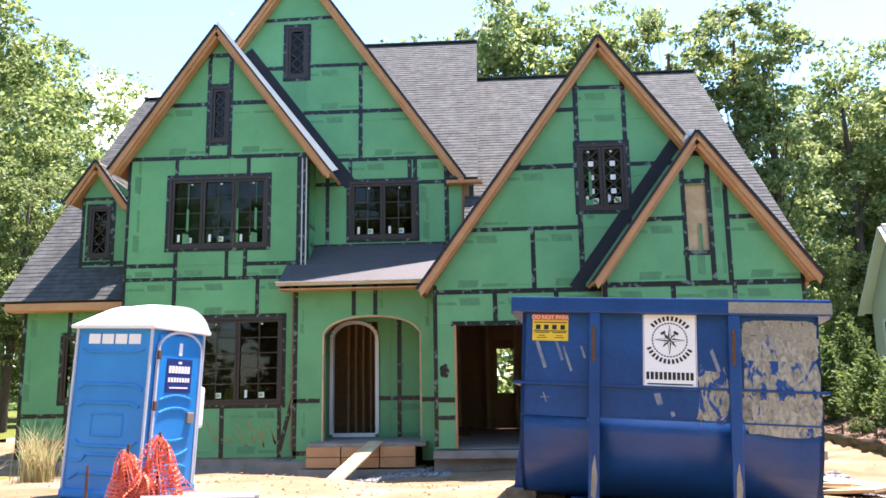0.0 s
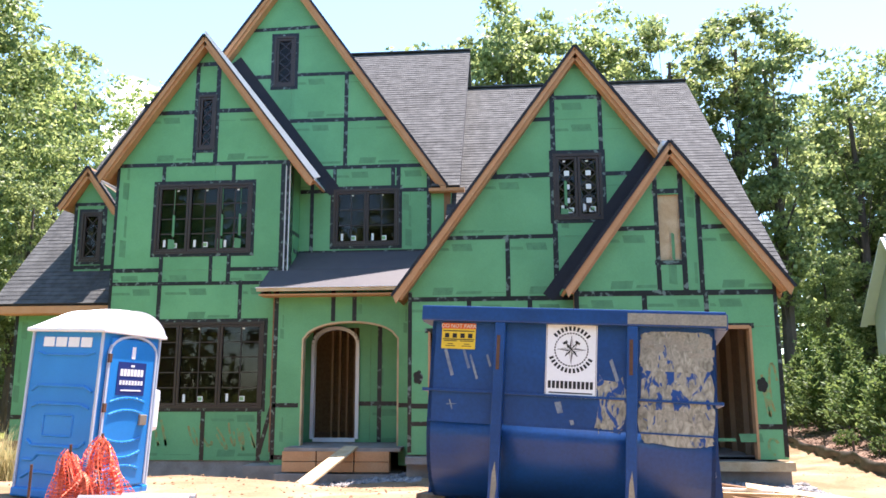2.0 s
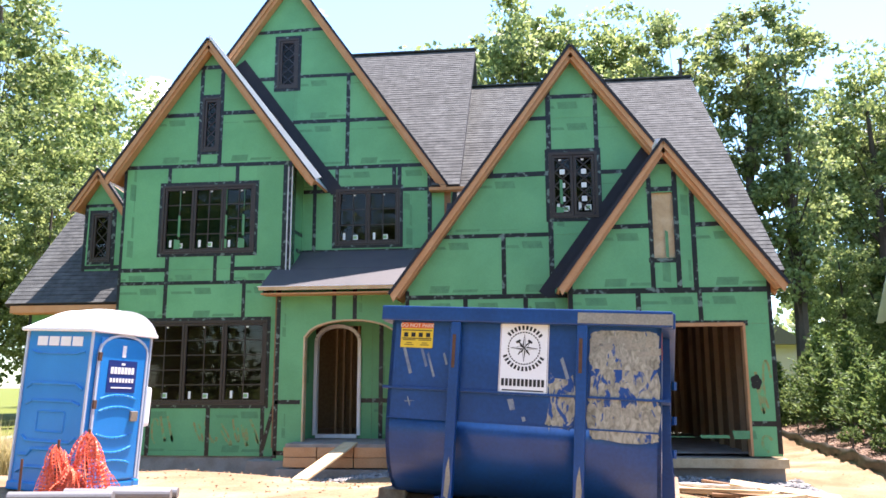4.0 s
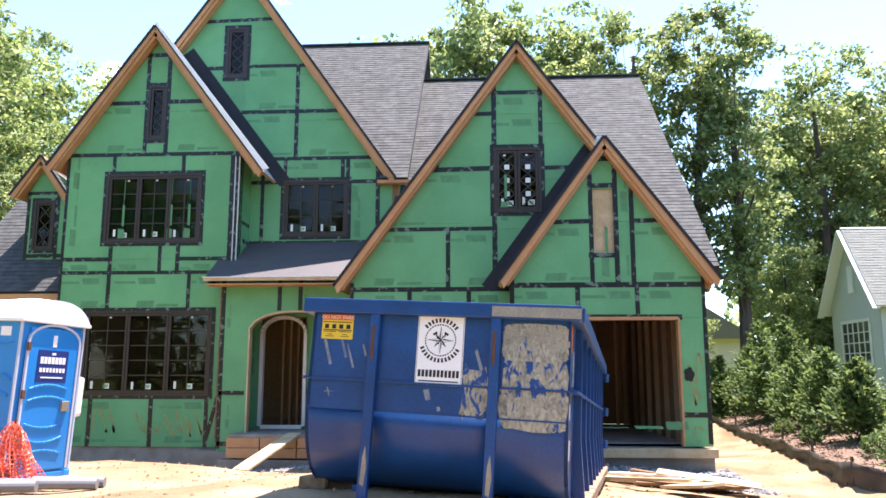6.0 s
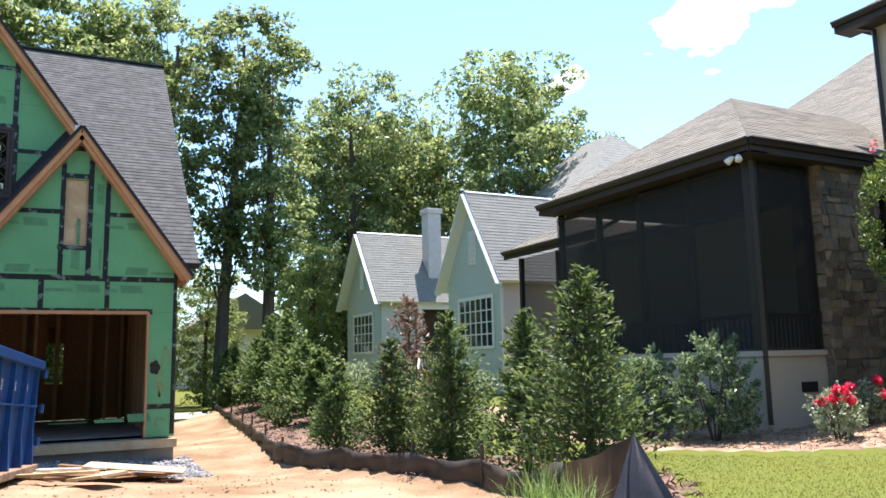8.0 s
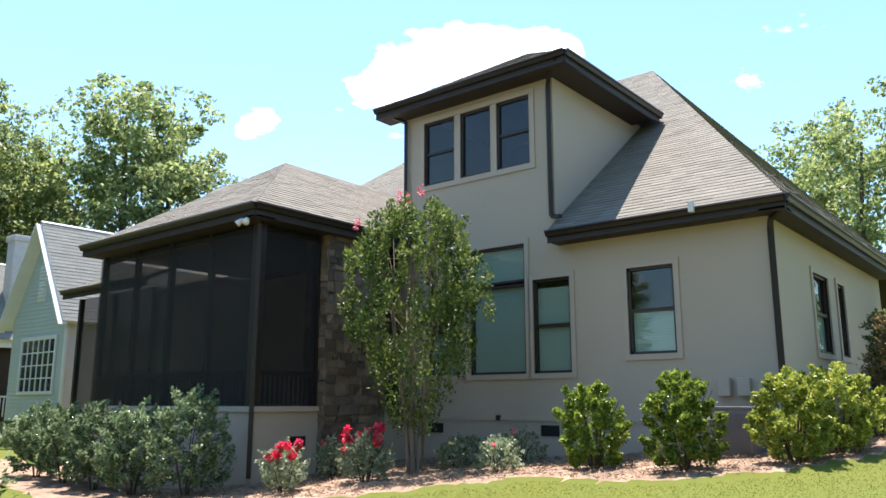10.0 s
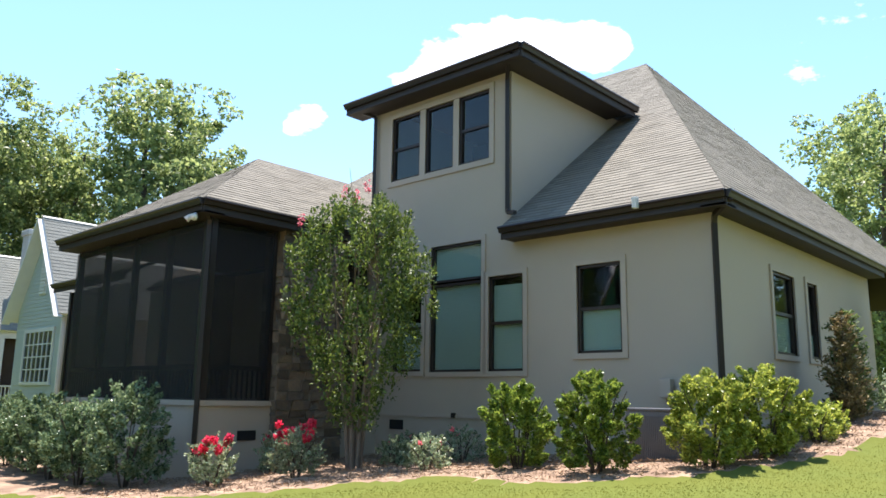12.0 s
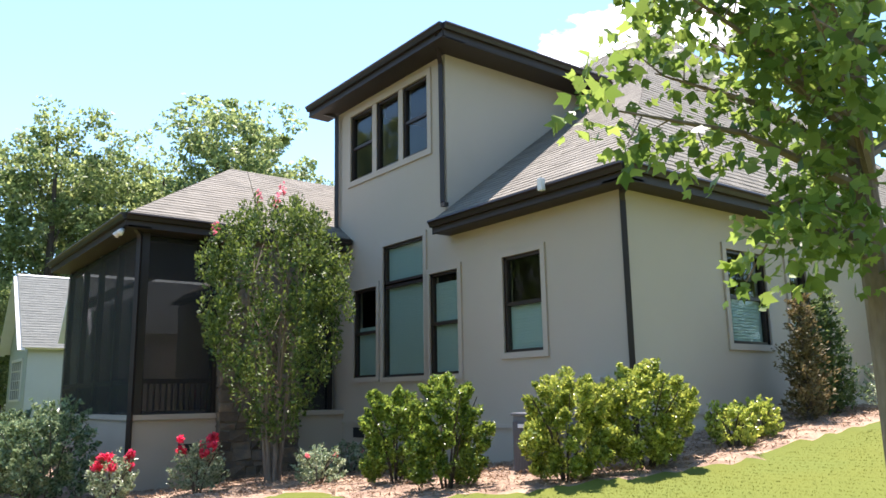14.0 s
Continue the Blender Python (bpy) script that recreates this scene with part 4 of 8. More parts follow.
part("eave_soffit", cube(-10.95, -7.9, 17.0, 17.3, 3.28, 3.32), M["pine"], house)
pl = north(17.75)
SLIT_D = (-9.55, -9.02, 4.62, 5.86)
sheathed(house, pl, [(-9.75, 4.3), (-8.1, 4.3), (-8.1, 5.9), (-9.32, 6.75), (-9.75, 6.05)], [(4.3, 4.5, [-9.75, -8.1]), (4.5, 6.05, [-9.75, -8.1]), (6.05, 6.9, [-9.75, -8.1])], [SLIT_D], [(-9.75, 6.05, -8.4, 6.05), (-9.75, 4.48, -8.4, 4.48), (-9.71, 4.3, -9.71, 6.05), (-8.95, 4.4, -8.95, 6.0)], seed=37, marks=False)
window(house, pl, SLIT_D, 1, diamond=True, stickers=0)
gable_roof(house, (-9.36, 6.95), (-10.08, 5.95), (-8.5, 5.8), 17.5, 20.0, (None, None), 10, rake=0.08)
sheathed(house, Plane((-9.77, 0, 0), (0, -1, 0), (-1, 0, 0)), [(-20.0, 4.3), (-17.8, 4.3), (-17.8, 6.0), (-20.0, 6.0)], [(4.3, 6, [-20, -17.8])], [], [], seed=38, marks=False)

# porch: arched front wall, roof, deck, door
pl = north(15.9)
ax0, ax1, az0, zs, zt = -3.46, -1.42, 0.36, 2.52, 2.96
arc = []
for k in range(17):
    s = k / 16 * 2 - 1
    arc.append(((ax0 + ax1) / 2 + s * (ax1 - ax0) / 2, zs + (zt - zs) * math.sqrt(max(0, 1 - (abs(s) * 0.985) ** 2.2))))
porch_wall = new("wall", bpy.data.meshes.new("wall"))
porch_wall.parent = house
porch_wall.matrix_parent_inverse = house.matrix_basis.inverted()
for a, b in ((-4.05, ax0), (ax1, -1.05)):
    part("sheathing_panel", pl.bar(bmesh.new(), a, b, 0.05, 3.62, 0, 0.012), M["sheathing"], porch_wall)
    part("stud_core", pl.bar(bmesh.new(), a, b, 0.05, 3.62, -0.15, -0.001), M["osb"], porch_wall)
part("sheathing_panel", pl.plate(bmesh.new(), arc + [(ax1, 3.62), (ax0, 3.62)], 0, 0.012), M["sheathing"], porch_wall)
part("header", pl.plate(bmesh.new(), arc + [(ax1, 3.62), (ax0, 3.62)], -0.15, -0.001), M["osb"], porch_wall)
bm = bmesh.new()
ring = [(ax0, az0)] + arc + [(ax1, az0)]
for p, q in zip(ring, ring[1:]):
    d = Vector((q[0] - p[0], q[1] - p[1]))
    if d.length > 1e-4:
        nrm = Vector((-d.y, d.x)).normalized() * -0.035
        pl.plate(bm, [p, q, (q[0] + nrm.x, q[1] + nrm.y), (p[0] + nrm.x, p[1] + nrm.y)][::-1], -0.16, 0.016)
part("arch_trim", bm, M["plywood"], porch_wall, "bare plywood edge of the arch")
for tp in ((-2.81, 2.96, -2.81, 3.6), (-2.36, 2.96, -2.36, 3.6), (-4.02, 0.1, -4.02, 3.6), (-4.05, 1.24, -3.5, 1.24), (-1.42, 1.24, -1.08, 1.24), (-4.05, 0.2, -3.5, 0.2)):
    w = 0.045
    r = (tp[0] - w, tp[0] + w, tp[1], tp[3]) if abs(tp[0] - tp[2]) < 0.01 else (tp[0], tp[2], tp[1] - w, tp[1] + w)
    part("seam_tape", pl.bar(bmesh.new(), *r, 0.0125, 0.017), M["tape"], porch_wall)
for u, v in ((-3.85, 2.6), (-2.2, 3.1), (-1.25, 2.7), (-3.8, 0.5)):
    print_mark(porch_wall, pl, u, v, 0.5, 2, rect_poly((-4.0, -1.1, 0.3, 3.6)))
sheathed(house, Plane((-4.05, 0, 0), (0, -1, 0), (-1, 0, 0)), [(-16.25, 0.05), (-15.9, 0.05), (-15.9, 3.62), (-16.25, 3.62)], [(0.05, 3.62, [-16.25, -15.9])], [], [], seed=40, marks=False, thick=0.1)
# porch alcove: side walls and back wall
BACK_DOOR = (-3.5, -2.46, 0.5, 2.9)
sheathed(house, north(17.0), [(-3.95, 0.3), (-1.1, 0.3), (-1.1, 4.4), (-3.95, 4.4)], [(0.3, 1.25, [-3.95, -2.2, -1.1]), (1.25, 4.4, [-3.95, -2.2, -1.1])], [BACK_DOOR], [(-2.46, 1.25, -1.1, 1.25), (-2.0, 0.4, -2.0, 4)], seed=41)
SIDE_W = (-16.75, -16.15, 1.5, 2.6)
sheathed(house, Plane((-1.2, 0, 0), (0, -1, 0), (-1, 0, 0)), [(-17.0, 0.3), (-15.9, 0.3), (-15.9, 3.6), (-17.0, 3.6)], [(0.3, 1.25, [-17, -15.9]), (1.25, 3.6, [-17, -15.9])], [SIDE_W], [(-17, 1.25, -15.9, 1.25)], seed=42, marks=False)
window(house, Plane((-1.2, 0, 0), (0, -1, 0), (-1, 0, 0)), SIDE_W, 1, (2, 3), stickers=1)
sheathed(house, Plane((-3.95, 0, 0), (0, 1, 0), (1, 0, 0)), [(15.9, 0.3), (17.0, 0.3), (17.0, 3.6), (15.9, 3.6)], [(0.3, 3.6, [15.9, 17.0])], [], [], seed=43, marks=False)
part("porch_ceiling", cube(-4.0, -1.1, 15.95, 17.0, 3.42, 3.5), M["osb"], house)
# white arched door frame with an open, dark hall behind
bm = bmesh.new()
d0, d1, ds, dt = -3.44, -2.52, 2.55, 2.86
dring = [(d0, 0.5)] + [((d0 + d1) / 2 - math.cos(math.pi * k / 12) * (d1 - d0) / 2, ds + (dt - ds) * math.sin(math.pi * k / 12)) for k in range(13)] + [(d1, 0.5)]
for p, q in zip(dring, dring[1:]):
    c = Vector(((d0 + d1) / 2, 1.8))
    d = Vector((q[0] - p[0], q[1] - p[1]))
    nrm = Vector((-d.y, d.x)).normalized() * 0.075
    north(16.98).plate(bm, [p, q, (q[0] + nrm.x, q[1] + nrm.y), (p[0] + nrm.x, p[1] + nrm.y)], -0.1, 0.06)
frame_d = part("door_frame", bm, M["white"], house, "white arched door frame without a door")
part("threshold", cube(d0, d1, 16.9, 17.1, 0.44, 0.52), M["white"], frame_d)
# porch roof
corners = [(-4.32, 15.5, 3.62), (-1.0, 15.5, 3.62), (-1.0, 17.03, 4.62), (-4.32, 17.03, 4.62)]
deck = part("porch_roof", slab(bmesh.new(), corners, 0.05), M["pine"], house)
# underlay in the grey that holds both dust and painted sunlight
courses("underlay", corners, M["felt_dusty_lit"], deck, pitch=0.9, lift=0.003)
part("eave_board", cube(-4.34, -1.0, 15.47, 15.51, 3.555, 3.625), M["plywood"], house)
part("eave_soffit", cube(-4.3, -1.1, 15.5, 15.9, 3.47, 3.50), M["pine"], house)
part("drip_edge", cube(-4.36, -1.0, 15.45, 15.50, 3.625, 3.64), M["drip"], house)
part("porch_end", prism(bmesh.new(), [(-4.3, 15.6, 3.52), (-4.3, 17.0, 3.52), (-4.3, 17.0, 4.5)], (0.04, 0, 0)), M["tape"], house)
# foundation and stoop
part("foundation", cube(-7.9, -3.95, 16.27, 16.45, -0.6, 0.098), M["concrete"], house)
part("foundation", cube(-4.55, -3.6, 15.7, 16.2, -0.6, 0.05), M["concrete"], house)
part("foundation", cube(-10.7, -7.9, 17.32, 17.5, -0.6, -0.002), M["concrete"], house)
part("foundation", cube(-1.1, 5.56, 14.75, 14.95, -0.5, 0.355), M["concrete"], house)
part("foundation", cube(2.0, 5.58, 13.98, 14.75, -0.5, 0.30), M["concrete"], house)
part("garage_sill", cube(-1.1, 2.0, 14.55, 14.75, 0.2, 0.33), M["concrete"], house)
part("garage_slab", cube(-1.0, 5.4, 14.75, 20.8, 0.2, 0.345), M["concrete"], house)
part("garage_sill", cube(2.0, 5.62, 13.86, 14.1, 0.18, 0.33), M["plywood"], house)
for k, (x0, x1) in enumerate(((-3.62, -2.95), (-2.93, -2.2), (-2.18, -1.5))):
    for z in (-0.02, 0.18):
        part("stoop_timber", cube(x0, x1 , 15.25, 15.45, z, z + 0.19, bevel=0.01), M["pine"], house)
part("stoop_deck", cube(-3.6, -1.3, 15.3, 17.0, 0.37, 0.43), M["concrete"], house)
part("stoop_base", cube(-3.75, -1.35, 15.15, 16.0, -0.6, -0.05), M["concrete"], house)
# inside: dark floors, partitions, studs
part("inner_floor", cube(-10.6, -0.5, 17.2, 28, 0.2, 0.42), M["osb"], house)
part("inner_floor", cube(-7.8, -0.5, 17.2, 27, 3.1, 3.4), M["osb"], house)
part("inner_floor", cube(-0.4, 5.4, 15.0, 28, 3.0, 3.25), M["osb"], house)
wall_core(house, north(28.0), [(-10.6, 0.0), (5.5, 0.0), (5.5, 6.2), (-10.6, 6.2)], [(0.15, 0.95, 0.8, 2.7), (3.1, 4.0, 0.9, 2.5)], 0.15, M["osb"], "back_wall")
part("partition", cube(-10.6, -0.6, 21.0, 21.1, 0.42, 6.0), M["osb"], house)
part("partition", cube(-1.05, -0.95, 14.95, 20.9, 0.3, 3.0), M["osb"], house)
part("garage_wall", cube(5.30, 5.42, 14.2, 20.8, 0.34, 3.0), M["osb"], house)
for k in range(9):
    x = -0.9 + k * 0.75
    part("stud", cube(x, x + 0.09, 20.6, 20.7, 0.345, 3.0), M["stud"], house)
    if k in (2, 4, 5, 7):
        part("stud", cube(x + 0.3, x + 0.36, 18.2 + 0.1 * k, 18.3 + 0.1 * k, 0.345, 3.0), M["stud"], house)
for k in range(6):
    y = 15.2 + k * 0.9
    part("stud", cube(5.20, 5.295, y, y + 0.045, 0.345, 3.0), M["stud"], house)
for k in range(7):
    x = -3.4 + k * 0.17
    part("stud", cube(x, x + 0.05, 18.4 + 0.05 * k, 18.5 + 0.05 * k, 0.42, 3.1), M["stud"], house)
for a, b in (((-0.8, 20.85), (0.15, 20.95)), ((0.62, 20.85), (3.4, 20.95)), ((3.8, 20.85), (5.3, 20.95))):
    part("partition", cube(a[0], b[0], a[1], b[1], 0.345, 3.0), M["osb"], house)
for x0, x1 in ((0.15, 0.62), (3.4, 3.8)):
    part("partition", cube(x0, x1, 20.86, 20.94, 0.345, 1.25), M["osb"], house)
part("jamb", cube(5.06, 5.10, 14.02, 14.2, 0.36, 2.64), M["pine"], house)
part("header", cube(2.6, 5.07, 14.02, 14.2, 2.60, 2.66), M["pine"], house)
part("jamb", cube(-0.69, -0.65, 14.70, 14.87, 0.36, 2.64), M["pine"], house)


# ---- ground ----
HEIGHTS = [(-2, -4, 0.35), (3, -5, 0.35), (8, -8, 0.5), (13, -9, 0.75), (1.3, 5.6, 0.68), (2.6, 11, 0.28), (-4.2, 8.8, 0.40), (-9, 9, 0.35), (-5, 15.6, -0.35), (0, 14.2, -0.05), (3.8, 13.4, 0.02), (6.0, 13.5, 0.0),
           (6.4, 20, -0.25), (7.2, 26, -0.4), (-9, 16.5, -0.2), (6.7, 11, -0.15), (7.1, 12.2, -0.42), (7.75, 8.5, 0.0), (7.8, 6.6, 0.12), (5.0, 8.0, 0.27), (4.5, 5.0, 0.55), (7.6, 3.0, 0.45), (8.6, 6.0, 0.28), (6.9, 6.6, 0.12), (6.9, 4.6, 0.3), (8.9, 10, 0.25), (9.3, 14, 0.5), (9.6, 17, 0.75), (9.6, 20.5, 0.8), (9.7, 24, 0.7), (7.4, 15, -0.2), (7.9, 18, -0.3), (8.2, 21.5, -0.35), (12.8, 8.5, 0.06), (11, 5, 0.28), (13.0, 10.9, 0.1),
           (14, 6.5, 0.40), (15.95, 5.65, 0.5), (13.2, 12, 0.15), (14, 20, 0.5), (16.4, 3.5, 0.76), (15.9, 0.8, 0.72), (16.6, -0.4, 0.92), (17.8, -1.0, 1.2), (20.5, -1.2, 1.45), (24, -1.5, 1.6), (13.2, 1.5, 0.52), (15, -3, 0.85), (20, -6, 1.2), (30, 0, 1.6), (11, -3, 0.5)]
HX = np.array(HEIGHTS)


def ground_z(x, y):
    d = (HX[:, 0] - x) ** 2 + (HX[:, 1] - y) ** 2
    w = np.exp(-d / (2 * 1.7 ** 2)) + 0.02 / (1 + d / 6) ** 2
    return float((w * HX[:, 2]).sum() / w.sum())


def fence_x(y):
    """The silt fence's line, dirt on one side, mulch bank on the other."""
    pts = [(3.0, 7.4), (6.5, 7.82), (10.0, 7.5), (12.2, 7.1), (16.0, 7.5), (21.3, 8.1), (40.0, 9.0)]
    if y <= pts[0][0]:
        return pts[0][1]
    for (a, p), (b, q) in zip(pts, pts[1:]):
        if y <= b:
            return p + (q - p) * (y - a) / (b - a)
    return pts[-1][1]


BED = [(30, -1.9), (24, -1.75), (20.5, -1.7), (18.2, -1.55), (17.0, -1.1), (16.0, -0.5), (15.1, 0.4), (14.9, 1.6), (15.2, 2.6), (14.25, 3.5), (13.2, 4.7), (12.4, 6.0), (11.8, 7.5), (11.6, 9.5), (12.1, 12.5), (12.6, 16)]


def in_bed(x, y):
    """True between the planted bed's front edge and the tan house."""
    for (ax, ay), (bx, by) in zip(BED, BED[1:]):
        lo, hi = min(ay, by), max(ay, by)
        if lo <= y < hi:
            s = (y - ay) / (by - ay)
            return x > ax + s * (bx - ax)
    return y >= 0 and x > 12.3 and y < 16


def zone(x, y):
    wob = 0.12 * noise.noise((x * 1.7, y * 1.7, 0.3)) + 0.05 * noise.noise((x * 6, y * 6, 1.3))
    if y < -3.6 - 0.33 * max(x, -3) + wob * 0.3:
        return 4
    if in_bed(x + wob, y + wob) and y < 16:
        return 1
    fx = fence_x(y)
    if y > 4.0 and x > fx:
        return 5 if x < fx + min(2.3, 1.0 + 0.55 * (y - 3.6)) + wob * 3 else 2
    if (y <= 4.0 and x > min(7.6, fx) + wob) or (x > 7.0 and y < 3.0 and x - y * 0.4 > 6.6):
        return 2
    if x < -6.3 + wob * 2 and y < 15.5:
        return 2 if noise.noise((x * 0.8, y * 0.8, 4)) > 0.05 and x < -7.0 else 0
    if (x > 1.6 and x < 5.9 and 11.5 + wob < y < 14.2) or (-3.8 < x < -0.8 and 14.0 + wob < y < 15.6):
        return 3
    return 0


step = 0.15
gx, gy = np.arange(-15, 31, step), np.arange(-14, 30, step)
zz = np.zeros((len(gx), len(gy)))
for i, x in enumerate(gx):
    d = (HX[None, :, 0] - x) ** 2 + (HX[None, :, 1] - gy[:, None]) ** 2
    w = np.exp(-d / (2 * 1.7 ** 2)) + 0.02 / (1 + d / 6) ** 2
    zz[i] = (w * HX[None, :, 2]).sum(1) / w.sum(1)
zone_map = np.zeros((len(gx) - 1, len(gy) - 1), int)
for i in range(len(gx) - 1):
    for j in range(len(gy) - 1):
        k = zone(gx[i] + step / 2, gy[j] + step / 2)
        zone_map[i, j] = k
        if k == 0:
            zz[i, j] += 0.035 * noise.noise((gx[i] * 2.2, gy[j] * 2.2, 0)) + 0.05 * noise.noise((gx[i] * 0.7, gy[j] * 0.7, 3))
        elif k in (1, 5):
            zz[i, j] += 0.05 + 0.04 * noise.noise((gx[i] * 3, gy[j] * 3, 7))
        elif k == 3:
            zz[i, j] += 0.05 * noise.noise((gx[i] * 4, gy[j] * 4, 9))
SHEETS = (("ground", "dirt", "bare sandy orange clay of the building plot", "ground"), ("mulch_bed", "mulch", "brown mulch and pine straw planting bed", "mulch"), ("lawn", "lawn", "sunlit mown green lawn", "lawn"),
          ("gravel_apron", "gravel", "patch of grey gravel before the garage", "gravel"), ("road", "road", "grey asphalt street edge", "road"), ("planted_bank", "bark_mulch", "bank of shredded brown bark mulch", "mulch"))
for k, (nm, mt, lb, ct) in enumerate(SHEETS):
    ids, vs, fs = {}, [], []
    for i, j in zip(*np.where(zone_map == k)):
        q = []
        for a, b in ((i, j), (i + 1, j), (i + 1, j + 1), (i, j + 1)):
            if (a, b) not in ids:
                ids[(a, b)] = len(vs)
                vs.append((gx[a], gy[b], zz[a, b]))
            q.append(ids[(a, b)])
        fs.append(q)
    tagged(raw(nm, vs, fs, M[mt], smooth=True), lb, ct, kind="structure")
# the land beyond, out to the horizon
bm = bmesh.new()
for x0, x1, y0, y1 in ((-400, -14.9, -400, 500), (30.8, 500, -400, 500), (-14.9, 30.8, -400, -13.9), (-14.9, 30.8, 29.8, 500)):
    bm.faces.new([bm.verts.new(p) for p in ((x0, y0, -0.1 if y0 > 0 else 0.2), (x1, y0, -0.1 if y0 > 0 else 0.2), (x1, y1, -0.1 if y1 > 0 else 0.2), (x0, y1, -0.1 if y1 > 0 else 0.2))])
tagged(finish("far_ground", bm, M["lawn"]), "shaded grass and leaf litter under distant trees", "ground", kind="structure")


# ---- the finished tan house ----
tan = thing("tan_house", (24, 6, 1), "taupe stucco house with dark brown gutters and weathered shingles", "house")
west, south = Plane((18.7, 0, 0), (0, 1, 0), (-1, 0, 0)), Plane((0, 0.3, 0), (1, 0, 0), (0, -1, 0))
TRIPLE = [(6.75, 7.64, 2.33, 4.17), (5.10, 6.50, 2.31, 4.95), (4.07, 4.92, 2.31, 4.17)]
DORMER_W = [(6.92, 7.81, 6.63, 8.15), (5.92, 6.75, 6.63, 8.15), (4.91, 5.76, 6.63, 8.15)]
SMALL_W = [(1.97, 2.87, 2.60, 4.18)]
wall_core(tan, west, [(0.3, 0.3), (8.4, 0.3), (8.4, 4.9), (0.3, 4.9)], TRIPLE + SMALL_W, 0.2, M["stucco"])
wall_core(tan, west, [(4.35, 4.9), (8.4, 4.9), (8.4, 8.5), (4.35, 8.5)], DORMER_W + TRIPLE, 0.2, M["stucco"])
SOUTH_W = [(21.14, 22.26, 2.66, 4.17), (23.0, 23.6, 2.66, 4.17)]
wall_core(tan, south, [(18.9, 0.3), (27.6, 0.3), (27.6, 4.9), (18.9, 4.9)], SOUTH_W, 0.2, M["stucco"])
part("wall", cube(27.6, 36, 2.3, 2.5, 0.5, 4.9), M["stucco"], tan)
part("wall", cube(27.45, 27.6, 0.5, 2.3, 0.5, 4.9), M["stucco"], tan)
part("wall", cube(18.75, 19.0, 8.4, 19.0, 0.3, 5.0), M["stucco"], tan)
part("wall", cube(18.9, 36, 18.8, 19.0, 0.3, 5.0), M["stucco"], tan)
part("wall", cube(35.8, 36, 2.5, 18.8, 0.3, 5.0), M["stucco"], tan)
# unseen floors and partitions, coloured near-black so the rooms look dim
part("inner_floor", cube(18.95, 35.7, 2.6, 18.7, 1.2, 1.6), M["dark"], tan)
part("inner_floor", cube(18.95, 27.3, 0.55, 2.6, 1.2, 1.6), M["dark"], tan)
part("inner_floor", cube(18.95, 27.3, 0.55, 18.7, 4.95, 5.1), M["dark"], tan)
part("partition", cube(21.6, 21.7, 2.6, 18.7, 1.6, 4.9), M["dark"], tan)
part("wall", cube(18.9, 24.0, 4.35, 4.55, 4.9, 8.5), M["stucco"], tan)
part("wall", cube(18.9, 24.0, 8.2, 8.4, 4.9, 8.5), M["stucco"], tan)
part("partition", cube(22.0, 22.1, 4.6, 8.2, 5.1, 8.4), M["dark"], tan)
part("base_band", west.bar(bmesh.new(), 0.28, 8.4, 1.40, 1.46, 0.0, 0.03), M["stucco_trim"], tan)
part("base_band", south.bar(bmesh.new(), 18.7, 27.6, 1.60, 1.68, 0.0, 0.03), M["stucco_trim"], tan)


def hung_window(plane, r, split=True, blind=0.0, trim=True, blue=False):
    """A dark sash window with stucco trim, and a blind behind the lower part."""
    u0, u1, v0, v1 = r
    bm = bmesh.new()
    for q in ((u0, u1, v0, v0 + 0.05), (u0, u1, v1 - 0.05, v1), (u0, u0 + 0.05, v0, v1), (u1 - 0.05, u1, v0, v1)):
        plane.bar(bm, *q, -0.12, -0.02)
    win = part("window", bm, M["bronze"], tan, "black-framed sash window in stucco trim")
    if split:
        part("meeting_rail", plane.bar(bmesh.new(), u0 + 0.05, u1 - 0.05, (v0 + v1) / 2 - 0.03, (v0 + v1) / 2 + 0.03, -0.10, -0.03), M["bronze"], win)
    pane = part("pane", plane.bar(bmesh.new(), u0 + 0.05, u1 - 0.05, v0 + 0.05, v1 - 0.05, -0.075, -0.065), M["glass_blue"], win)
    pane.visible_shadow = False
    if blind:
        bm = bmesh.new()
        n = int((v1 - v0) * blind / 0.05)
        for k in range(n):
            plane.bar(bm, u0 + 0.04, u1 - 0.04, v0 + 0.04 + k * 0.05, v0 + 0.086 + k * 0.05, -0.125, -0.105)
        part("blind", bm, M["blind"], win, "pale grey-green slatted blind")
    return win


def trim_round(plane, r, w=0.1):
    u0, u1, v0, v1 = r
    bm = bmesh.new()
    for q in ((u0 - w, u1 + w, v0 - w, v0), (u0 - w, u1 + w, v1, v1 + w), (u0 - w, u0, v0, v1), (u1, u1 + w, v0, v1)):
        plane.bar(bm, *q, -0.1, 0.035)
    part("window_trim", bm, M["stucco_trim"], tan)


hung_window(west, TRIPLE[0], True, 0.55)
hung_window(west, (5.10, 6.50, 2.31, 4.13), False, 0.97)
hung_window(west, (5.10, 6.50, 4.17, 4.95), False, 0.97)
hung_window(west, TRIPLE[2], True, 0.9)
hung_window(west, SMALL_W[0], True, 0.48)
for r in DORMER_W[::2]:
    hung_window(west, r, True)
hung_window(west, DORMER_W[1], False)
hung_window(south, SOUTH_W[0], True, 0.5)
hung_window(south, SOUTH_W[1], False, 0.3)
for r in (TRIPLE[0], TRIPLE[2], TRIPLE[1], SMALL_W[0]):
    trim_round(west, r)
trim_round(west, (4.91, 7.81, 6.63, 8.15), 0.12)
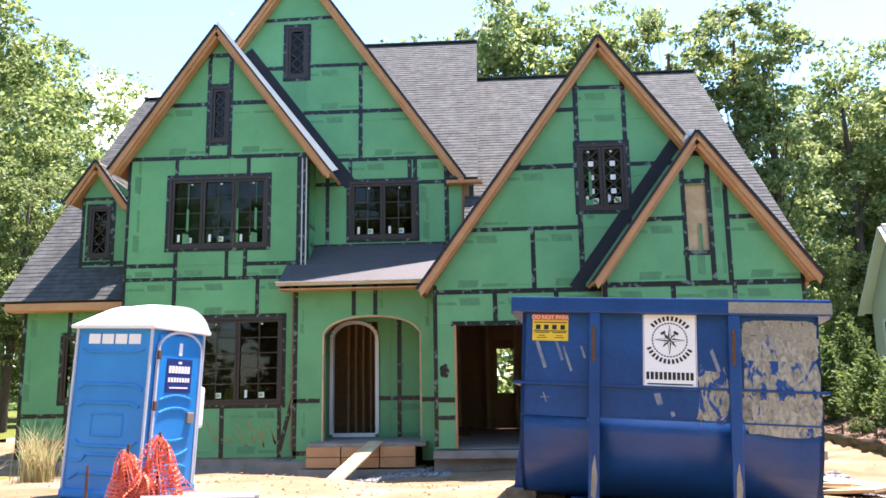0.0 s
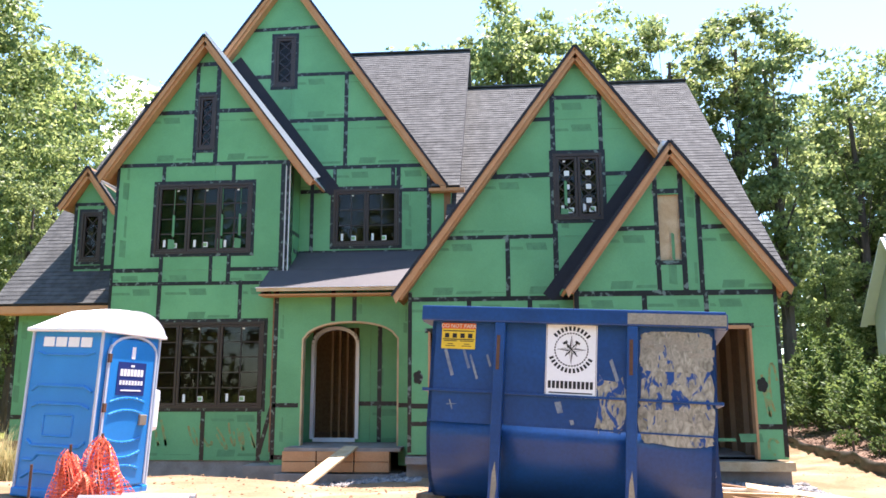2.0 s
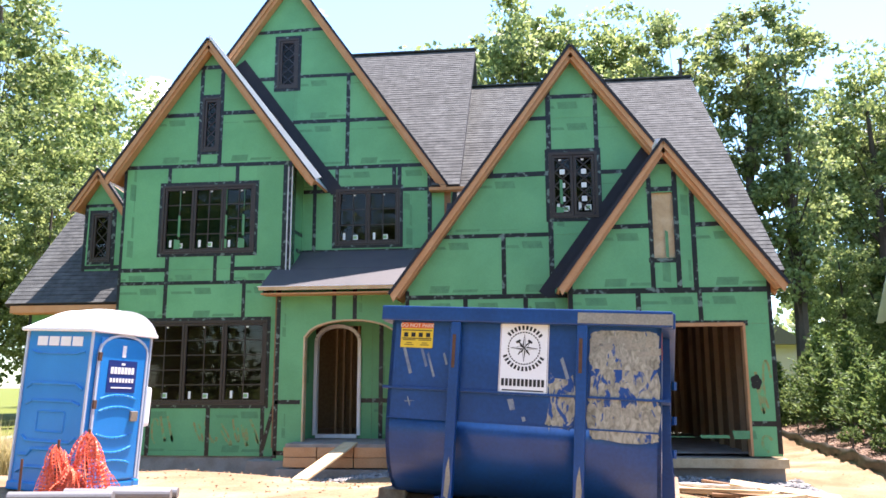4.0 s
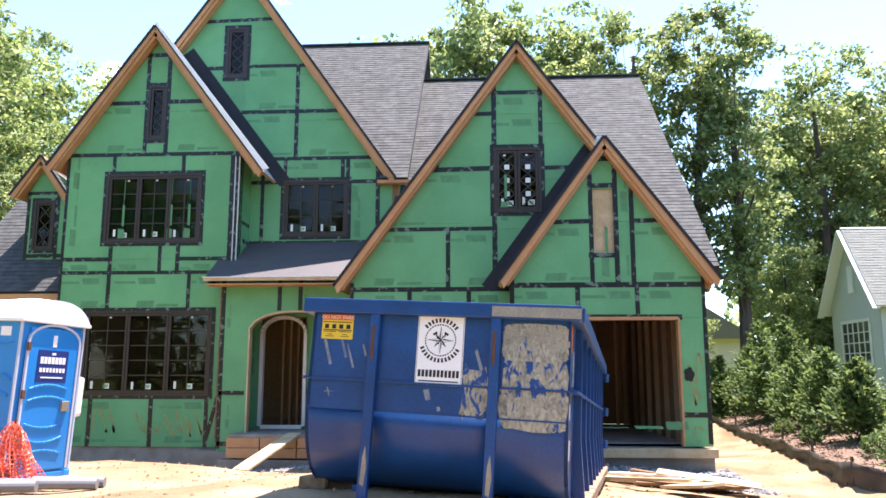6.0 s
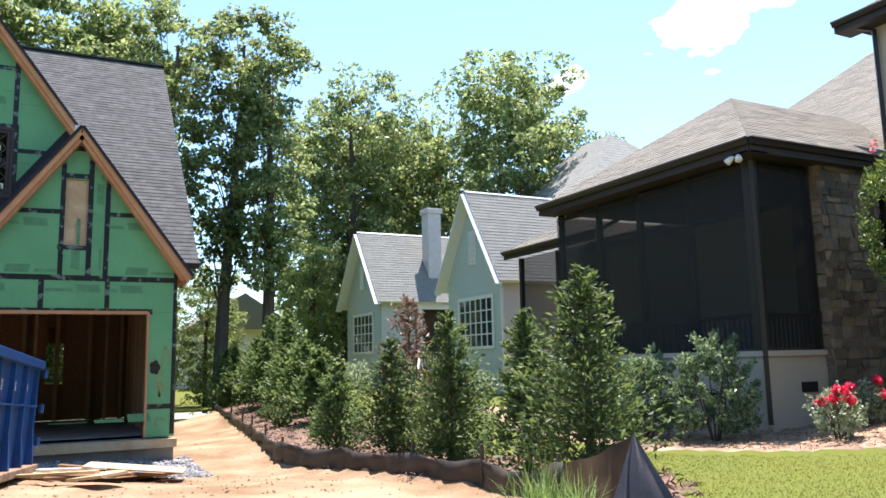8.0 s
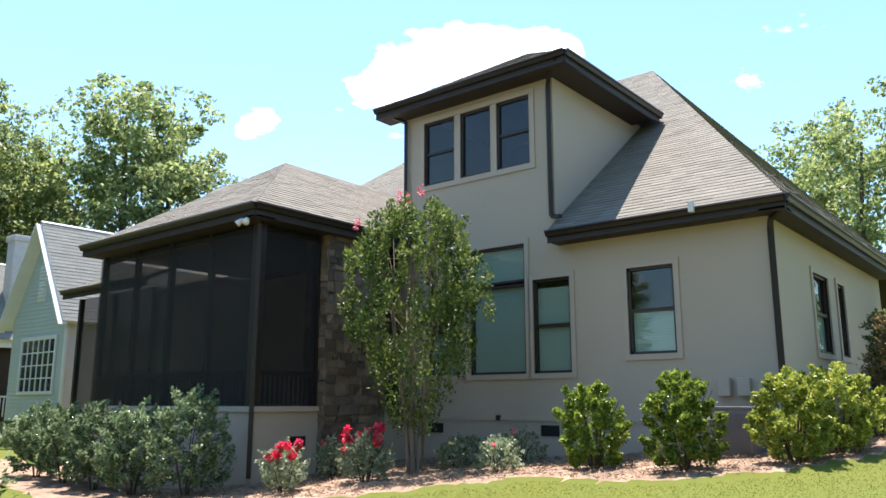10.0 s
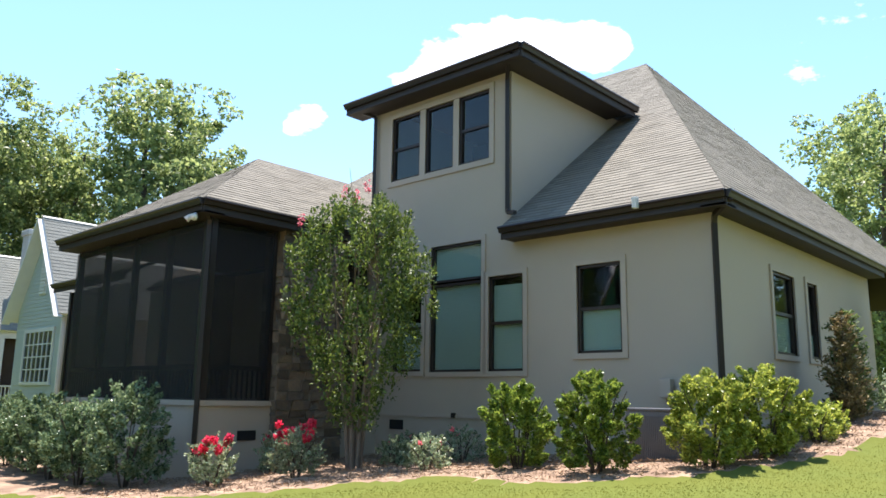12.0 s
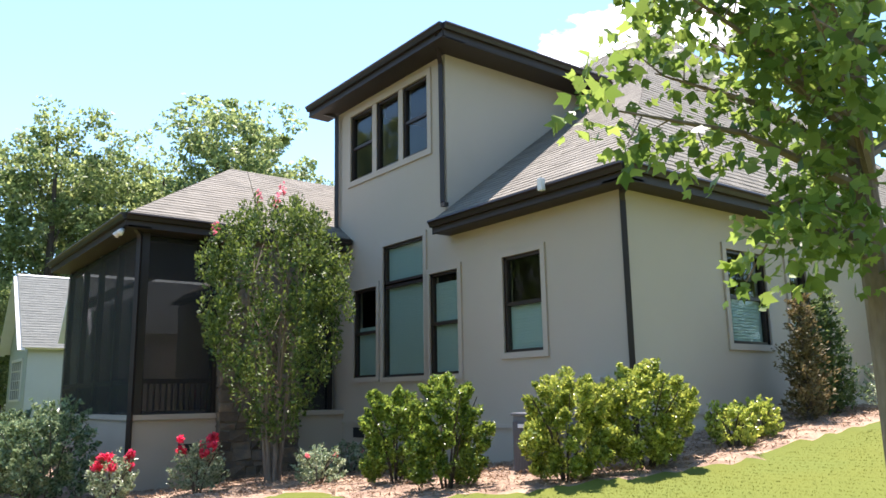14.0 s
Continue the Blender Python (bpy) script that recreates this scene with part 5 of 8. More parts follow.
for a, b in ((5.76, 5.92), (6.75, 6.92)):
    part("window_trim", west.bar(bmesh.new(), a, b, 6.63, 8.15, -0.1, 0.02), M["stucco_trim"], tan)
for r in SOUTH_W:
    trim_round(south, r)
# roofs
E1, APX, AZ = 5.02, (27.9, 6.1), 12.2
HIP = (25.17, 4.34, 10.16)
for cs, sd in (([(18.3, 4.34, E1), (18.3, -0.1, E1), HIP], 51), ([(19.0, 8.42, 5.545), (19.0, 4.34, 5.545), HIP, (27.9, 6.1, AZ), (27.9, 8.42, AZ)], 58), ([(18.3, 18.5, E1), (18.3, 8.42, E1), (27.9, 8.42, AZ), (27.9, 12.3, AZ)], 59), ([(18.3, -0.1, E1), (36.5, -0.1, E1), (27.9, 6.1, AZ)], 52), ([(36.5, -0.1, E1), (36.5, 18.5, E1), (27.9, 12.3, AZ), (27.9, 6.1, AZ)], 53), ([(36.5, 18.5, E1), (18.3, 18.5, E1), (27.9, 12.3, AZ)], 54)):
    roof_plane(tan, cs, M["shingle_tan"], sd, under=M["soffit"], thick=0.1)
DZ, DR = 8.62, (20.9, 6.35, 10.3)
for cs, sd in (([(18.2, 8.95, DZ), (18.2, 3.75, DZ), DR], 55), ([(18.2, 3.75, DZ), (22.9, 3.75, DZ), (25.2, 6.35, 10.3), DR], 56), ([(22.9, 8.95, DZ), (18.2, 8.95, DZ), DR, (25.2, 6.35, 10.3)], 57)):
    roof_plane(tan, cs, M["shingle_tan"], sd, under=M["soffit"], thick=0.08)


def gutter(p, q, out):
    """A K-shaped gutter with fascia behind, from p to q; out points away from the house."""
    p, q, out = Vector(p), Vector(q), Vector(out)
    ring = [(0.0, 0.0), (0.11, 0.0), (0.12, -0.03), (0.085, -0.06), (0.06, -0.12), (0.0, -0.12)]
    part("gutter", prism(bmesh.new(), [p + out * a + Vector((0, 0, b)) for a, b in ring], q - p), M["gutter"], tan)
    part("fascia", prism(bmesh.new(), [p - out * 0.03 + Vector((0, 0, b)) for b in (-0.02, -0.24)] + [p - out * 0.002 + Vector((0, 0, b)) for b in (-0.24, -0.02)], q - p), M["soffit"], tan)


gutter((18.32, -0.1, 5.03), (18.32, 4.33, 5.03), (-1, 0, 0))
gutter((18.3, -0.08, 5.03), (27.6, -0.08, 5.03), (0, -1, 0))
gutter((18.22, 3.75, 8.64), (18.22, 8.95, 8.64), (-1, 0, 0))
gutter((18.2, 3.77, 8.64), (22.75, 3.77, 8.64), (0, -1, 0))
part("soffit", cube(18.3, 18.72, -0.08, 4.3, 4.80, 4.84), M["soffit"], tan)
part("soffit", cube(18.3, 27.6, -0.08, 0.32, 4.795, 4.835), M["soffit"], tan)
part("soffit", cube(18.2, 18.72, 3.78, 8.93, 8.38, 8.42), M["soffit"], tan)
part("soffit", cube(18.3, 22.4, 3.78, 4.36, 8.375, 8.415), M["soffit"], tan)


def downspout(path):
    bm = bmesh.new()
    for p, q in zip(path, path[1:]):
        beam(bm, p, q, 0.08, 0.07, (0.3, 0.3, 0.1) if abs(p[2] - q[2]) > 0.5 else (0, 0, 1))
    part("downspout", bm, M["gutter"], tan)


downspout([(18.22, 3.95, 8.52), (18.4, 4.2, 8.42), (18.64, 4.42, 8.2), (18.64, 4.42, 5.45), (18.55, 4.30, 5.36), (18.50, 4.12, 5.34)])
downspout([(18.25, 8.75, 8.5), (18.6, 8.32, 8.3), (18.62, 8.32, 5.6)])
downspout([(18.42, -0.12, 4.92), (18.60, 0.22, 4.72), (18.64, 0.25, 4.6), (18.64, 0.25, 1.0)])
part("vent_fitting", cube(18.12, 18.22, 1.33, 1.42, 4.92, 5.12, bevel=0.02), M["white"], tan)
for y in (7.45, 4.6):
    part("crawl_vent", west.bar(bmesh.new(), y - 0.2, y + 0.2, 1.12, 1.32, 0.0, 0.02), M["black"], tan)
# screened porch
porch = part("porch_base", cube(14.32, 18.7, 8.1, 13.95, 0.0, 1.58), M["stucco"], tan)
part("porch_floor", cube(14.28, 18.7, 8.05, 14.0, 1.585, 1.68), M["stucco_trim"], tan)
for y in (9.2, 12.6):
    part("crawl_vent", cube(14.30, 14.33, y - 0.2, y + 0.2, 0.75, 0.95), M["black"], tan)
part("crawl_vent", cube(15.2, 15.6, 8.08, 8.105, 0.95, 1.13), M["black"], tan)
for x, y in ((14.4, 8.17), (14.4, 9.65), (14.4, 11.07), (14.4, 12.42), (14.4, 13.85), (15.82, 8.17), (18.6, 8.55)):
    w = 0.055 if (x, y) != (14.4, 8.17) else 0.09
    part("porch_post", cube(x - w, x + w, y - w, y + w, 1.68, 5.1), M["gutter"], tan)
downspout([(14.02, 7.85, 5.2), (14.26, 8.0, 5.0), (14.28, 8.02, 4.9), (14.28, 8.02, 0.45)])
for (x0, x1, y0, y1) in ((14.36, 14.44, 8.2, 13.9), (14.42, 15.8, 8.13, 8.21), (17.6, 18.6, 8.5, 8.58)):
    for z in (2.24, 4.9):
        part("porch_rail", cube(x0, x1, y0, y1, z, z + 0.09), M["gutter"], tan)
bm = bmesh.new()
for k in range(48):
    y = 8.3 + k * 0.118
    box(bm, 14.43, 14.46, y, y + 0.03, 1.72, 2.24)
for k in range(12):
    x = 14.5 + k * 0.11
    box(bm, x, x + 0.03, 8.16, 8.19, 1.72, 2.24)
part("baluster_row", bm, M["gutter"], tan)
for (x0, x1, y0, y1) in ((14.33, 14.334, 8.26, 13.95), (14.49, 15.8, 8.105, 8.109), (17.6, 18.6, 8.53, 8.535)):
    part("screen_panel", cube(x0, x1, y0, y1, 1.68, 5.0), M["screen"], tan, "fine black insect screen")
part("porch_ceiling", cube(14.2, 18.7, 8.0, 14.0, 5.08, 5.12), M["soffit"], tan)
part("porch_back", cube(18.6, 18.74, 8.6, 14.0, 1.68, 5.1), M["stucco"], tan)
part("porch_north_screen", cube(14.45, 18.6, 13.9, 13.905, 1.68, 5.0), M["screen"], tan)
for cs, sd in (([(13.93, 14.15, 5.28), (13.93, 7.72, 5.28), (17.15, 10.93, 7.45)], 61), ([(13.93, 7.72, 5.28), (21.0, 7.72, 5.28), (21.0, 10.93, 7.45), (17.15, 10.93, 7.45)], 62), ([(21.0, 14.15, 5.28), (13.93, 14.15, 5.28), (17.15, 10.93, 7.45), (21.0, 10.93, 7.45)], 63)):
    roof_plane(tan, cs, M["shingle_tan"], sd, under=M["soffit"], thick=0.08)
gutter((13.95, 7.72, 5.3), (13.95, 14.15, 5.3), (-1, 0, 0))
gutter((13.93, 7.74, 5.3), (18.6, 7.74, 5.3), (0, -1, 0))
part("soffit", cube(13.95, 18.6, 7.74, 8.1, 5.05, 5.09), M["soffit"], tan)
part("soffit", cube(13.95, 14.4, 7.74, 14.1, 5.045, 5.085), M["soffit"], tan)
# lower porch wing
part("porch_base", cube(15.9, 18.7, 14.0, 18.2, 0.0, 1.6), M["stucco"], tan)
for y in (14.3, 16.2, 18.1):
    part("porch_post", cube(15.92, 16.04, y, y + 0.12, 1.6, 4.6), M["gutter"], tan)
part("screen_panel", cube(15.97, 15.975, 14.1, 18.1, 1.6, 4.6), M["screen"], tan)
roof_plane(tan, [(15.55, 18.5, 4.8), (15.55, 14.0, 4.8), (18.8, 14.0, 6.3), (18.8, 18.5, 6.3)], M["shingle_tan"], 64, under=M["soffit"], thick=0.08)
gutter((15.57, 14.1, 4.82), (15.57, 18.5, 4.82), (-1, 0, 0))
# security lamp under the porch eave
lamp = part("security_lamp", cube(13.96, 14.04, 7.98, 8.12, 5.06, 5.12, bevel=0.01), M["white_plastic"], tan, "white twin-headed security lamp")
for dy in (-0.09, 0.09):
    part("lamp_head", tube(bmesh.new(), [(13.99, 8.05 + dy * 0.4, 5.06), (13.93, 8.05 + dy, 5.0), (13.88, 8.05 + dy * 1.5, 4.94)], [0.02, 0.05, 0.065], 10), M["white_plastic"], lamp, smooth=True)
part("hose_bib", cube(18.62, 18.7, 5.75, 5.83, 1.40, 1.5, bevel=0.01), M["black"], tan)
for k in range(2):
    part("meter_box", cube(18.55, 18.7, 0.75 + 0.32 * k, 0.95 + 0.32 * k, 1.85, 2.15, bevel=0.015), M["stucco_trim"], tan)

# stone pier, each stone a piece
pier = part("stone_pier", cube(15.93, 17.54, 7.96, 8.6, 0.2, 5.15), M["mortar"], tan, "rough brown field stone pier")
rnd = random.Random(77)
for face in range(3):
    z = 0.45
    while z < 5.08:
        h = rnd.uniform(0.11, 0.24)
        h = min(h, 5.12 - z)
        a0, a1 = ((15.9, 17.57), (7.93, 8.58), (7.93, 8.58))[face]
        u = a0
        while u < a1 - 0.03:
            w = min(rnd.uniform(0.16, 0.42), a1 - u)
            if a1 - u - w < 0.1:
                w = a1 - u
            d = rnd.uniform(0.015, 0.045)
            g = 0.008
            if face == 0:
                bm = box(bmesh.new(), u + g, u + w - g, 7.96 - d, 7.97, z + g, z + h - g)
            elif face == 1:
                bm = box(bmesh.new(), 15.93 - d, 15.94, u + g, u + w - g, z + g, z + h - g)
            else:
                bm = box(bmesh.new(), 17.53, 17.54 + d, u + g, u + w - g, z + g, z + h - g)
            for v in bm.verts:
                v.co += Vector((rnd.uniform(-1, 1), rnd.uniform(-1, 1), rnd.uniform(-1, 1))) * 0.026
            part("stone", bm, M["stone"], pier)
            u += w
        z += h

# ---- pale houses farther along ----
def siding(parent, corners, m, sd):
    slab_bm = bmesh.new()
    pts = [Vector(c) for c in corners]
    n = (pts[1] - pts[0]).cross(pts[2] - pts[0]).normalized()
    prism(slab_bm, [p - n * 0.01 for p in pts], -n * 0.15)
    wall = part("wall", slab_bm, m, parent)
    courses("lap_siding", corners, m, wall, pitch=0.13, lift=0.016, seed=sd)
    return wall


def lattice_window(parent, pl, r, cols, rows):
    """A white-framed window with small panes."""
    u0, u1, v0, v1 = r
    bm = bmesh.new()
    for q in ((u0 - 0.1, u1 + 0.1, v0 - 0.1, v0), (u0 - 0.1, u1 + 0.1, v1, v1 + 0.12), (u0 - 0.1, u0, v0, v1), (u1, u1 + 0.1, v0, v1)):
        pl.bar(bm, *q, 0.02, 0.07)
    win = part("window", bm, M["white"], parent, "white-framed window with small panes")
    for k in range(1, cols):
        x = u0 + (u1 - u0) * k / cols
        part("muntin", pl.bar(bmesh.new(), x - 0.025, x + 0.025, v0, v1, 0.03, 0.055), M["white"], win)
    for k in range(1, rows):
        z = v0 + (v1 - v0) * k / rows
        part("muntin", pl.bar(bmesh.new(), u0, u1, z - 0.018, z + 0.018, 0.03, 0.05), M["white"], win)
    part("pane", pl.bar(bmesh.new(), u0, u1, v0, v1, 0.02, 0.028), M["black_glass"], win)


M["black_glass"] = mat("dark_glass", (0.02, 0.03, 0.04), 0.05, 0.1, 1, 20, 0, spec=0.6)
cot = thing("pale_cottage", (19, 22.6, 0.5), "pale green lap-sided gabled house with white trim", "house")
siding(cot, [(16.8, 24.55, 0.3), (16.8, 20.65, 0.3), (16.8, 20.65, 4.5), (16.8, 22.6, 7.45), (16.8, 24.55, 4.5)], M["siding"], 1)
siding(cot, [(16.8, 20.65, 0.3), (27, 20.65, 0.3), (27, 20.65, 4.5), (16.8, 20.65, 4.5)], M["siding_tan"], 2)
roof_plane(cot, [(16.5, 20.35, 4.2), (27, 20.35, 4.2), (27, 22.6, 7.65), (16.5, 22.6, 7.65)], M["shingle_grey"], 71, under=M["white"], thick=0.1)
roof_plane(cot, [(27, 24.85, 4.2), (16.5, 24.85, 4.2), (16.5, 22.6, 7.65), (27, 22.6, 7.65)], M["shingle_grey"], 72, under=M["white"], thick=0.1)
for y in (20.35, 24.85):
    part("rake_board", beam(bmesh.new(), (16.48, 22.6, 7.5), (16.48, y, 4.08), 0.05, 0.26, (1, 0, 0)), M["white"], cot)
wp = Plane((16.8, 0, 0), (0, 1, 0), (-1, 0, 0))
lattice_window(cot, wp, (21.3, 23.6, 2.1, 3.72), 6, 4)
bm = bmesh.new()
for k in range(10):
    wp.bar(bm, 22.38, 22.82, 5.0 + 0.115 * k, 5.075 + 0.115 * k, 0.02, 0.07)
part("gable_vent", bm, M["white"], cot)
part("vent_backing", wp.bar(bmesh.new(), 22.34, 22.86, 4.96, 6.2, 0.018, 0.035), M["white"], cot)
part("downspout", cube(16.7, 16.78, 20.55, 20.63, 0.5, 4.1), M["white"], cot)
cot2 = thing("pale_cottage", (19, 32, 0.5), "pale green gabled house with a chimney and covered porch", "house")
siding(cot2, [(16.2, 34.0, 0.3), (16.2, 29.8, 0.3), (16.2, 29.8, 4.5), (16.2, 31.9, 7.45), (16.2, 34.0, 4.5)], M["siding"], 3)
siding(cot2, [(16.2, 29.8, 0.3), (17.8, 29.8, 0.3), (17.8, 29.8, 4.5), (16.2, 29.8, 4.5)], M["siding"], 4)
part("wall", cube(17.8, 27, 31.2, 31.4, 0.3, 5.5), M["siding"], cot2)
roof_plane(cot2, [(15.9, 29.4, 4.2), (27, 29.4, 4.2), (27, 31.9, 7.6), (15.9, 31.9, 7.6)], M["shingle_grey"], 73, under=M["white"], thick=0.1)
roof_plane(cot2, [(27, 34.4, 4.2), (15.9, 34.4, 4.2), (15.9, 31.9, 7.6), (27, 31.9, 7.6)], M["shingle_grey"], 74, under=M["white"], thick=0.1)
for y in (29.4, 34.4):
    part("rake_board", beam(bmesh.new(), (15.88, 31.9, 7.45), (15.88, y, 4.08), 0.05, 0.28, (1, 0, 0)), M["white"], cot2)
lattice_window(cot2, Plane((16.2, 0, 0), (0, 1, 0), (-1, 0, 0)), (30.7, 33.0, 2.1, 3.7), 5, 4)
part("gable_vent", cube(16.1, 16.18, 31.7, 32.1, 4.9, 6.0), M["white"], cot2)
ch = part("chimney", cube(18.75, 19.42, 30.25, 30.95, 4.8, 8.5, bevel=0.05), M["chimney"], cot2, "pale rendered chimney")
part("chimney_cap", cube(18.68, 19.49, 30.18, 31.02, 8.36, 8.62, bevel=0.06), M["chimney"], ch)
for x in (17.9, 19.6, 21.3):
    part("porch_column", cube(x, x + 0.18, 29.6, 29.78, 0.8, 4.1), M["white"], cot2)
part("porch_beam", cube(17.8, 27, 29.58, 29.8, 3.9, 4.25), M["white"], cot2)
bm = bmesh.new()
for k in range(26):
    box(bm, 17.9 + k * 0.14, 17.94 + k * 0.14, 29.66, 29.70, 1.2, 1.95)
box(bm, 17.9, 21.4, 29.63, 29.73, 1.95, 2.02)
part("porch_railing", bm, M["white"], cot2)
# opaque sheet behind the columns, in the near-black interior colour
part("porch_screen", cube(17.9, 27, 30.0, 30.05, 1.0, 3.9), M["dark"], cot2)
stair = part("stair_rail", beam(bmesh.new(), (16.6, 27.0, 1.2), (17.9, 29.5, 2.1), 0.06, 0.08), M["white"], cot2)
for k in range(8):
    f = k / 8
    part("baluster", cube(16.6 + 1.3 * f, 16.63 + 1.3 * f, 27.0 + 2.5 * f, 27.04 + 2.5 * f, 0.5, 1.2 + 0.9 * f), M["white"], stair)
far = thing("far_house", (31, 33, 0), "distant house with a tall grey hip roof", "house")
part("wall", cube(25, 39, 27, 40, 0, 7.8), M["stucco"], far)
for cs, sd in (([(24, 41, 7.6), (24, 26, 7.6), (31.5, 32.5, 14.2), (31.5, 35, 14.2)], 81), ([(24, 26, 7.6), (40, 26, 7.6), (31.5, 32.5, 14.2)], 82), ([(40, 26, 7.6), (40, 41, 7.6), (31.5, 35, 14.2), (31.5, 32.5, 14.2)], 83)):
    roof_plane(far, cs, M["shingle_grey"], sd, pitch=0.3)
far2 = thing("far_house", (14, 62, 0), "small beige house far behind the trees", "house")
part("wall", cube(13, 21, 60, 68, -1, 4.5), M["siding_tan"], far2)
part("roof", prism(bmesh.new(), [(12.6, 59.5, 4.4), (21.4, 59.5, 4.4), (17, 59.5, 7.2)], (0, 9, 0)), M["shingle_tan"], far2)
part("window", cube(14.6, 15.8, 59.93, 60.0, 1.5, 3.2), M["black_glass"], far2)


# ---- roll-off container ----
dump = new("roll_off_container")
dump.matrix_basis = pose(0.112, 5.92, 0.78, -3.55, 2.94, -9.61)
tagged(dump, "blue steel roll-off waste container with scraped grey corner", "dumpster")
DW, DL, DH = 2.21, 6.1, 1.44


def dpart(name, bm, m, parent=dump, label="", smooth=False):
    """A part whose mesh is in the container's own axes."""
    bmesh.ops.recalc_face_normals(bm, faces=bm.faces)
    me = bpy.data.meshes.new(name)
    bm.to_mesh(me)
    bm.free()
    me.materials.append(m)
    ob = new(name, me)
    ob.parent = parent
    return tagged(ob, label) if label else ob


# the front is upright above the crease and curves back under the load below it
BOW = [(0.06, 0.58), (0.075, 0.46), (0.105, 0.34), (0.16, 0.22), (0.24, 0.11), (0.34, 0.03), (0.46, -0.02)]
front = dpart("front_panel", prism(bmesh.new(), [(0.05, 0.06, 0.58), (0.05, 0.06, DH), (DW - 0.05, 0.06, DH), (DW - 0.05, 0.06, 0.58)], (0, 0.03, 0)), M["blue_steel"])
bow = dpart("front_lower_panel", prism(bmesh.new(), [(0.05, y, z) for y, z in BOW] + [(0.05, y + 0.03, z + 0.01) for y, z in BOW[::-1]], (DW - 0.1, 0, 0)), M["blue_steel"])
bow.data.polygons.foreach_set("use_smooth", [4 == len(p.vertices) for p in bow.data.polygons])
dpart("rear_panel", cube(0.05, DW - 0.05, DL, DL + 0.04, 0.0, DH), M["blue_steel"])
rusty = mat("dusty_rusted_rail", (0.30, 0.21, 0.13), 0.85, 0.3, 6, 50, 0.3, second=(0.13, 0.07, 0.045), amount=0.5)
for sx in (0, 1):
    def across(x):
        return DW - x if sx else x
    ring = [(y, z) for y, z in BOW] + [(DL, -0.02), (DL, DH), (0.06, DH)]
    bm = prism(bmesh.new(), [(across(0.05), y, z) for y, z in ring], (-0.03 if sx else 0.03, 0, 0))
    side = dpart("side_panel", bm, M["blue_steel"])
    for k in range(8):
        y = 0.62 + k * 0.755
        pts = [(0.05, DH - 0.1), (-0.005, DH - 0.11), (-0.012, 0.45), (-0.055, 0.0), (0.05, 0.0)]
        bm = prism(bmesh.new(), [(across(x), y, z) for x, z in pts], (0, 0.075, 0))
        dpart("side_rib", bm, M["blue_steel"], side)
        if k < 7:
            # a stencilled character in each bay, too worn to read
            z = 0.98
            bm = bmesh.new()
            for z0, z1, w0, w1 in ((z, z + 0.13, 0.30, 0.325), (z + 0.02, z + 0.12, 0.365, 0.39), (z + 0.105, z + 0.13, 0.32, 0.37), (z + 0.0, z + 0.025, 0.32, 0.37)):
                x0, x1 = sorted((across(0.0495), across(0.0485)))
                box(bm, x0, x1, y + w0, y + w1, z0, z1)
            dpart("stencil_mark", bm, M["white_plastic"], side)
    x0, x1 = sorted((across(-0.012), across(0.05)))
    dpart("side_rail", box(bmesh.new(), x0, x1, 0.09, DL, 0.80, 0.825), M["blue_steel"], side)
    x0, x1 = sorted((across(0.047), across(0.05)))
    for y0, y1, z0, z1, m in ((0.10, 0.155, 0.60, 0.72, "white_plastic"), (0.14, 0.22, 0.30, 0.45, "white_plastic"), (0.16, 0.24, 1.12, 1.32, "red_sign"), (0.30, 0.46, 0.86, 1.14, "scuff"), (2.28, 2.36, 0.70, 1.20, "white_plastic")):
        dpart("side_sticker", box(bmesh.new(), x0, x1, y0, y1, z0, z1), M[m], side)
    x0, x1 = sorted((across(-0.10), across(0.14)))
    dpart("bottom_rail", cube(x0, x1, 0.42, DL + 0.04, -0.10, 0.0, bevel=0.012), rusty)
    for z in (0.25, 0.72, 1.22):
        dpart("door_hinge", tube(bmesh.new(), [(across(-0.05), DL + 0.05, z), (across(-0.05), DL + 0.05, z + 0.12)], 0.035, 8), M["blue_steel"])
dpart("floor_panel", box(bmesh.new(), 0.08, DW - 0.08, 0.46, DL, -0.02, 0.02), M["blue_steel"])
for y0, y1 in ((0.0, 0.1), (DL - 0.02, DL + 0.08)):
    dpart("top_rail", cube(-0.03, DW + 0.03, y0, y1, DH - 0.10, DH + 0.02, bevel=0.012), M["blue_steel"])
for x0 in (-0.05, DW - 0.06):
    dpart("top_rail", cube(x0, x0 + 0.11, 0.1, DL, DH - 0.10, DH + 0.02, bevel=0.012), M["blue_steel"])
for x in (0.60, 1.585):
    rib = dpart("front_post", cube(x - 0.04, x + 0.04, 0.0, 0.06, -0.16, DH - 0.1, bevel=0.01), M["blue_steel"], front)
    dpart("worn_streak", prism(bmesh.new(), [(x - 0.02, -0.003, 0.02), (x + 0.012, -0.003, 0.0), (x + 0.026, -0.003, 0.14), (x + 0.006, -0.003, 0.31), (x - 0.012, -0.003, 0.22)], (0, 0.003, 0)), M["bare_steel"], rib)
    dpart("rust_streak", box(bmesh.new(), x - 0.02, x + 0.006, -0.003, 0.0, 0.98, 1.24), M["rust"], rib)
dpart("front_rail", cube(0.04, DW - 0.03, 0.042, 0.06, 0.80, 0.818, bevel=0.004), M["blue_steel"], front)
dpart("front_crease", cube(0.06, DW - 0.06, 0.052, 0.061, 0.572, 0.584), M["blue_steel"], front)
for x in (0.42, DW - 0.52):
    dpart("skid_rail", cube(x, x + 0.1, 0.30, DL, -0.16, -0.02), M["blue_steel"])
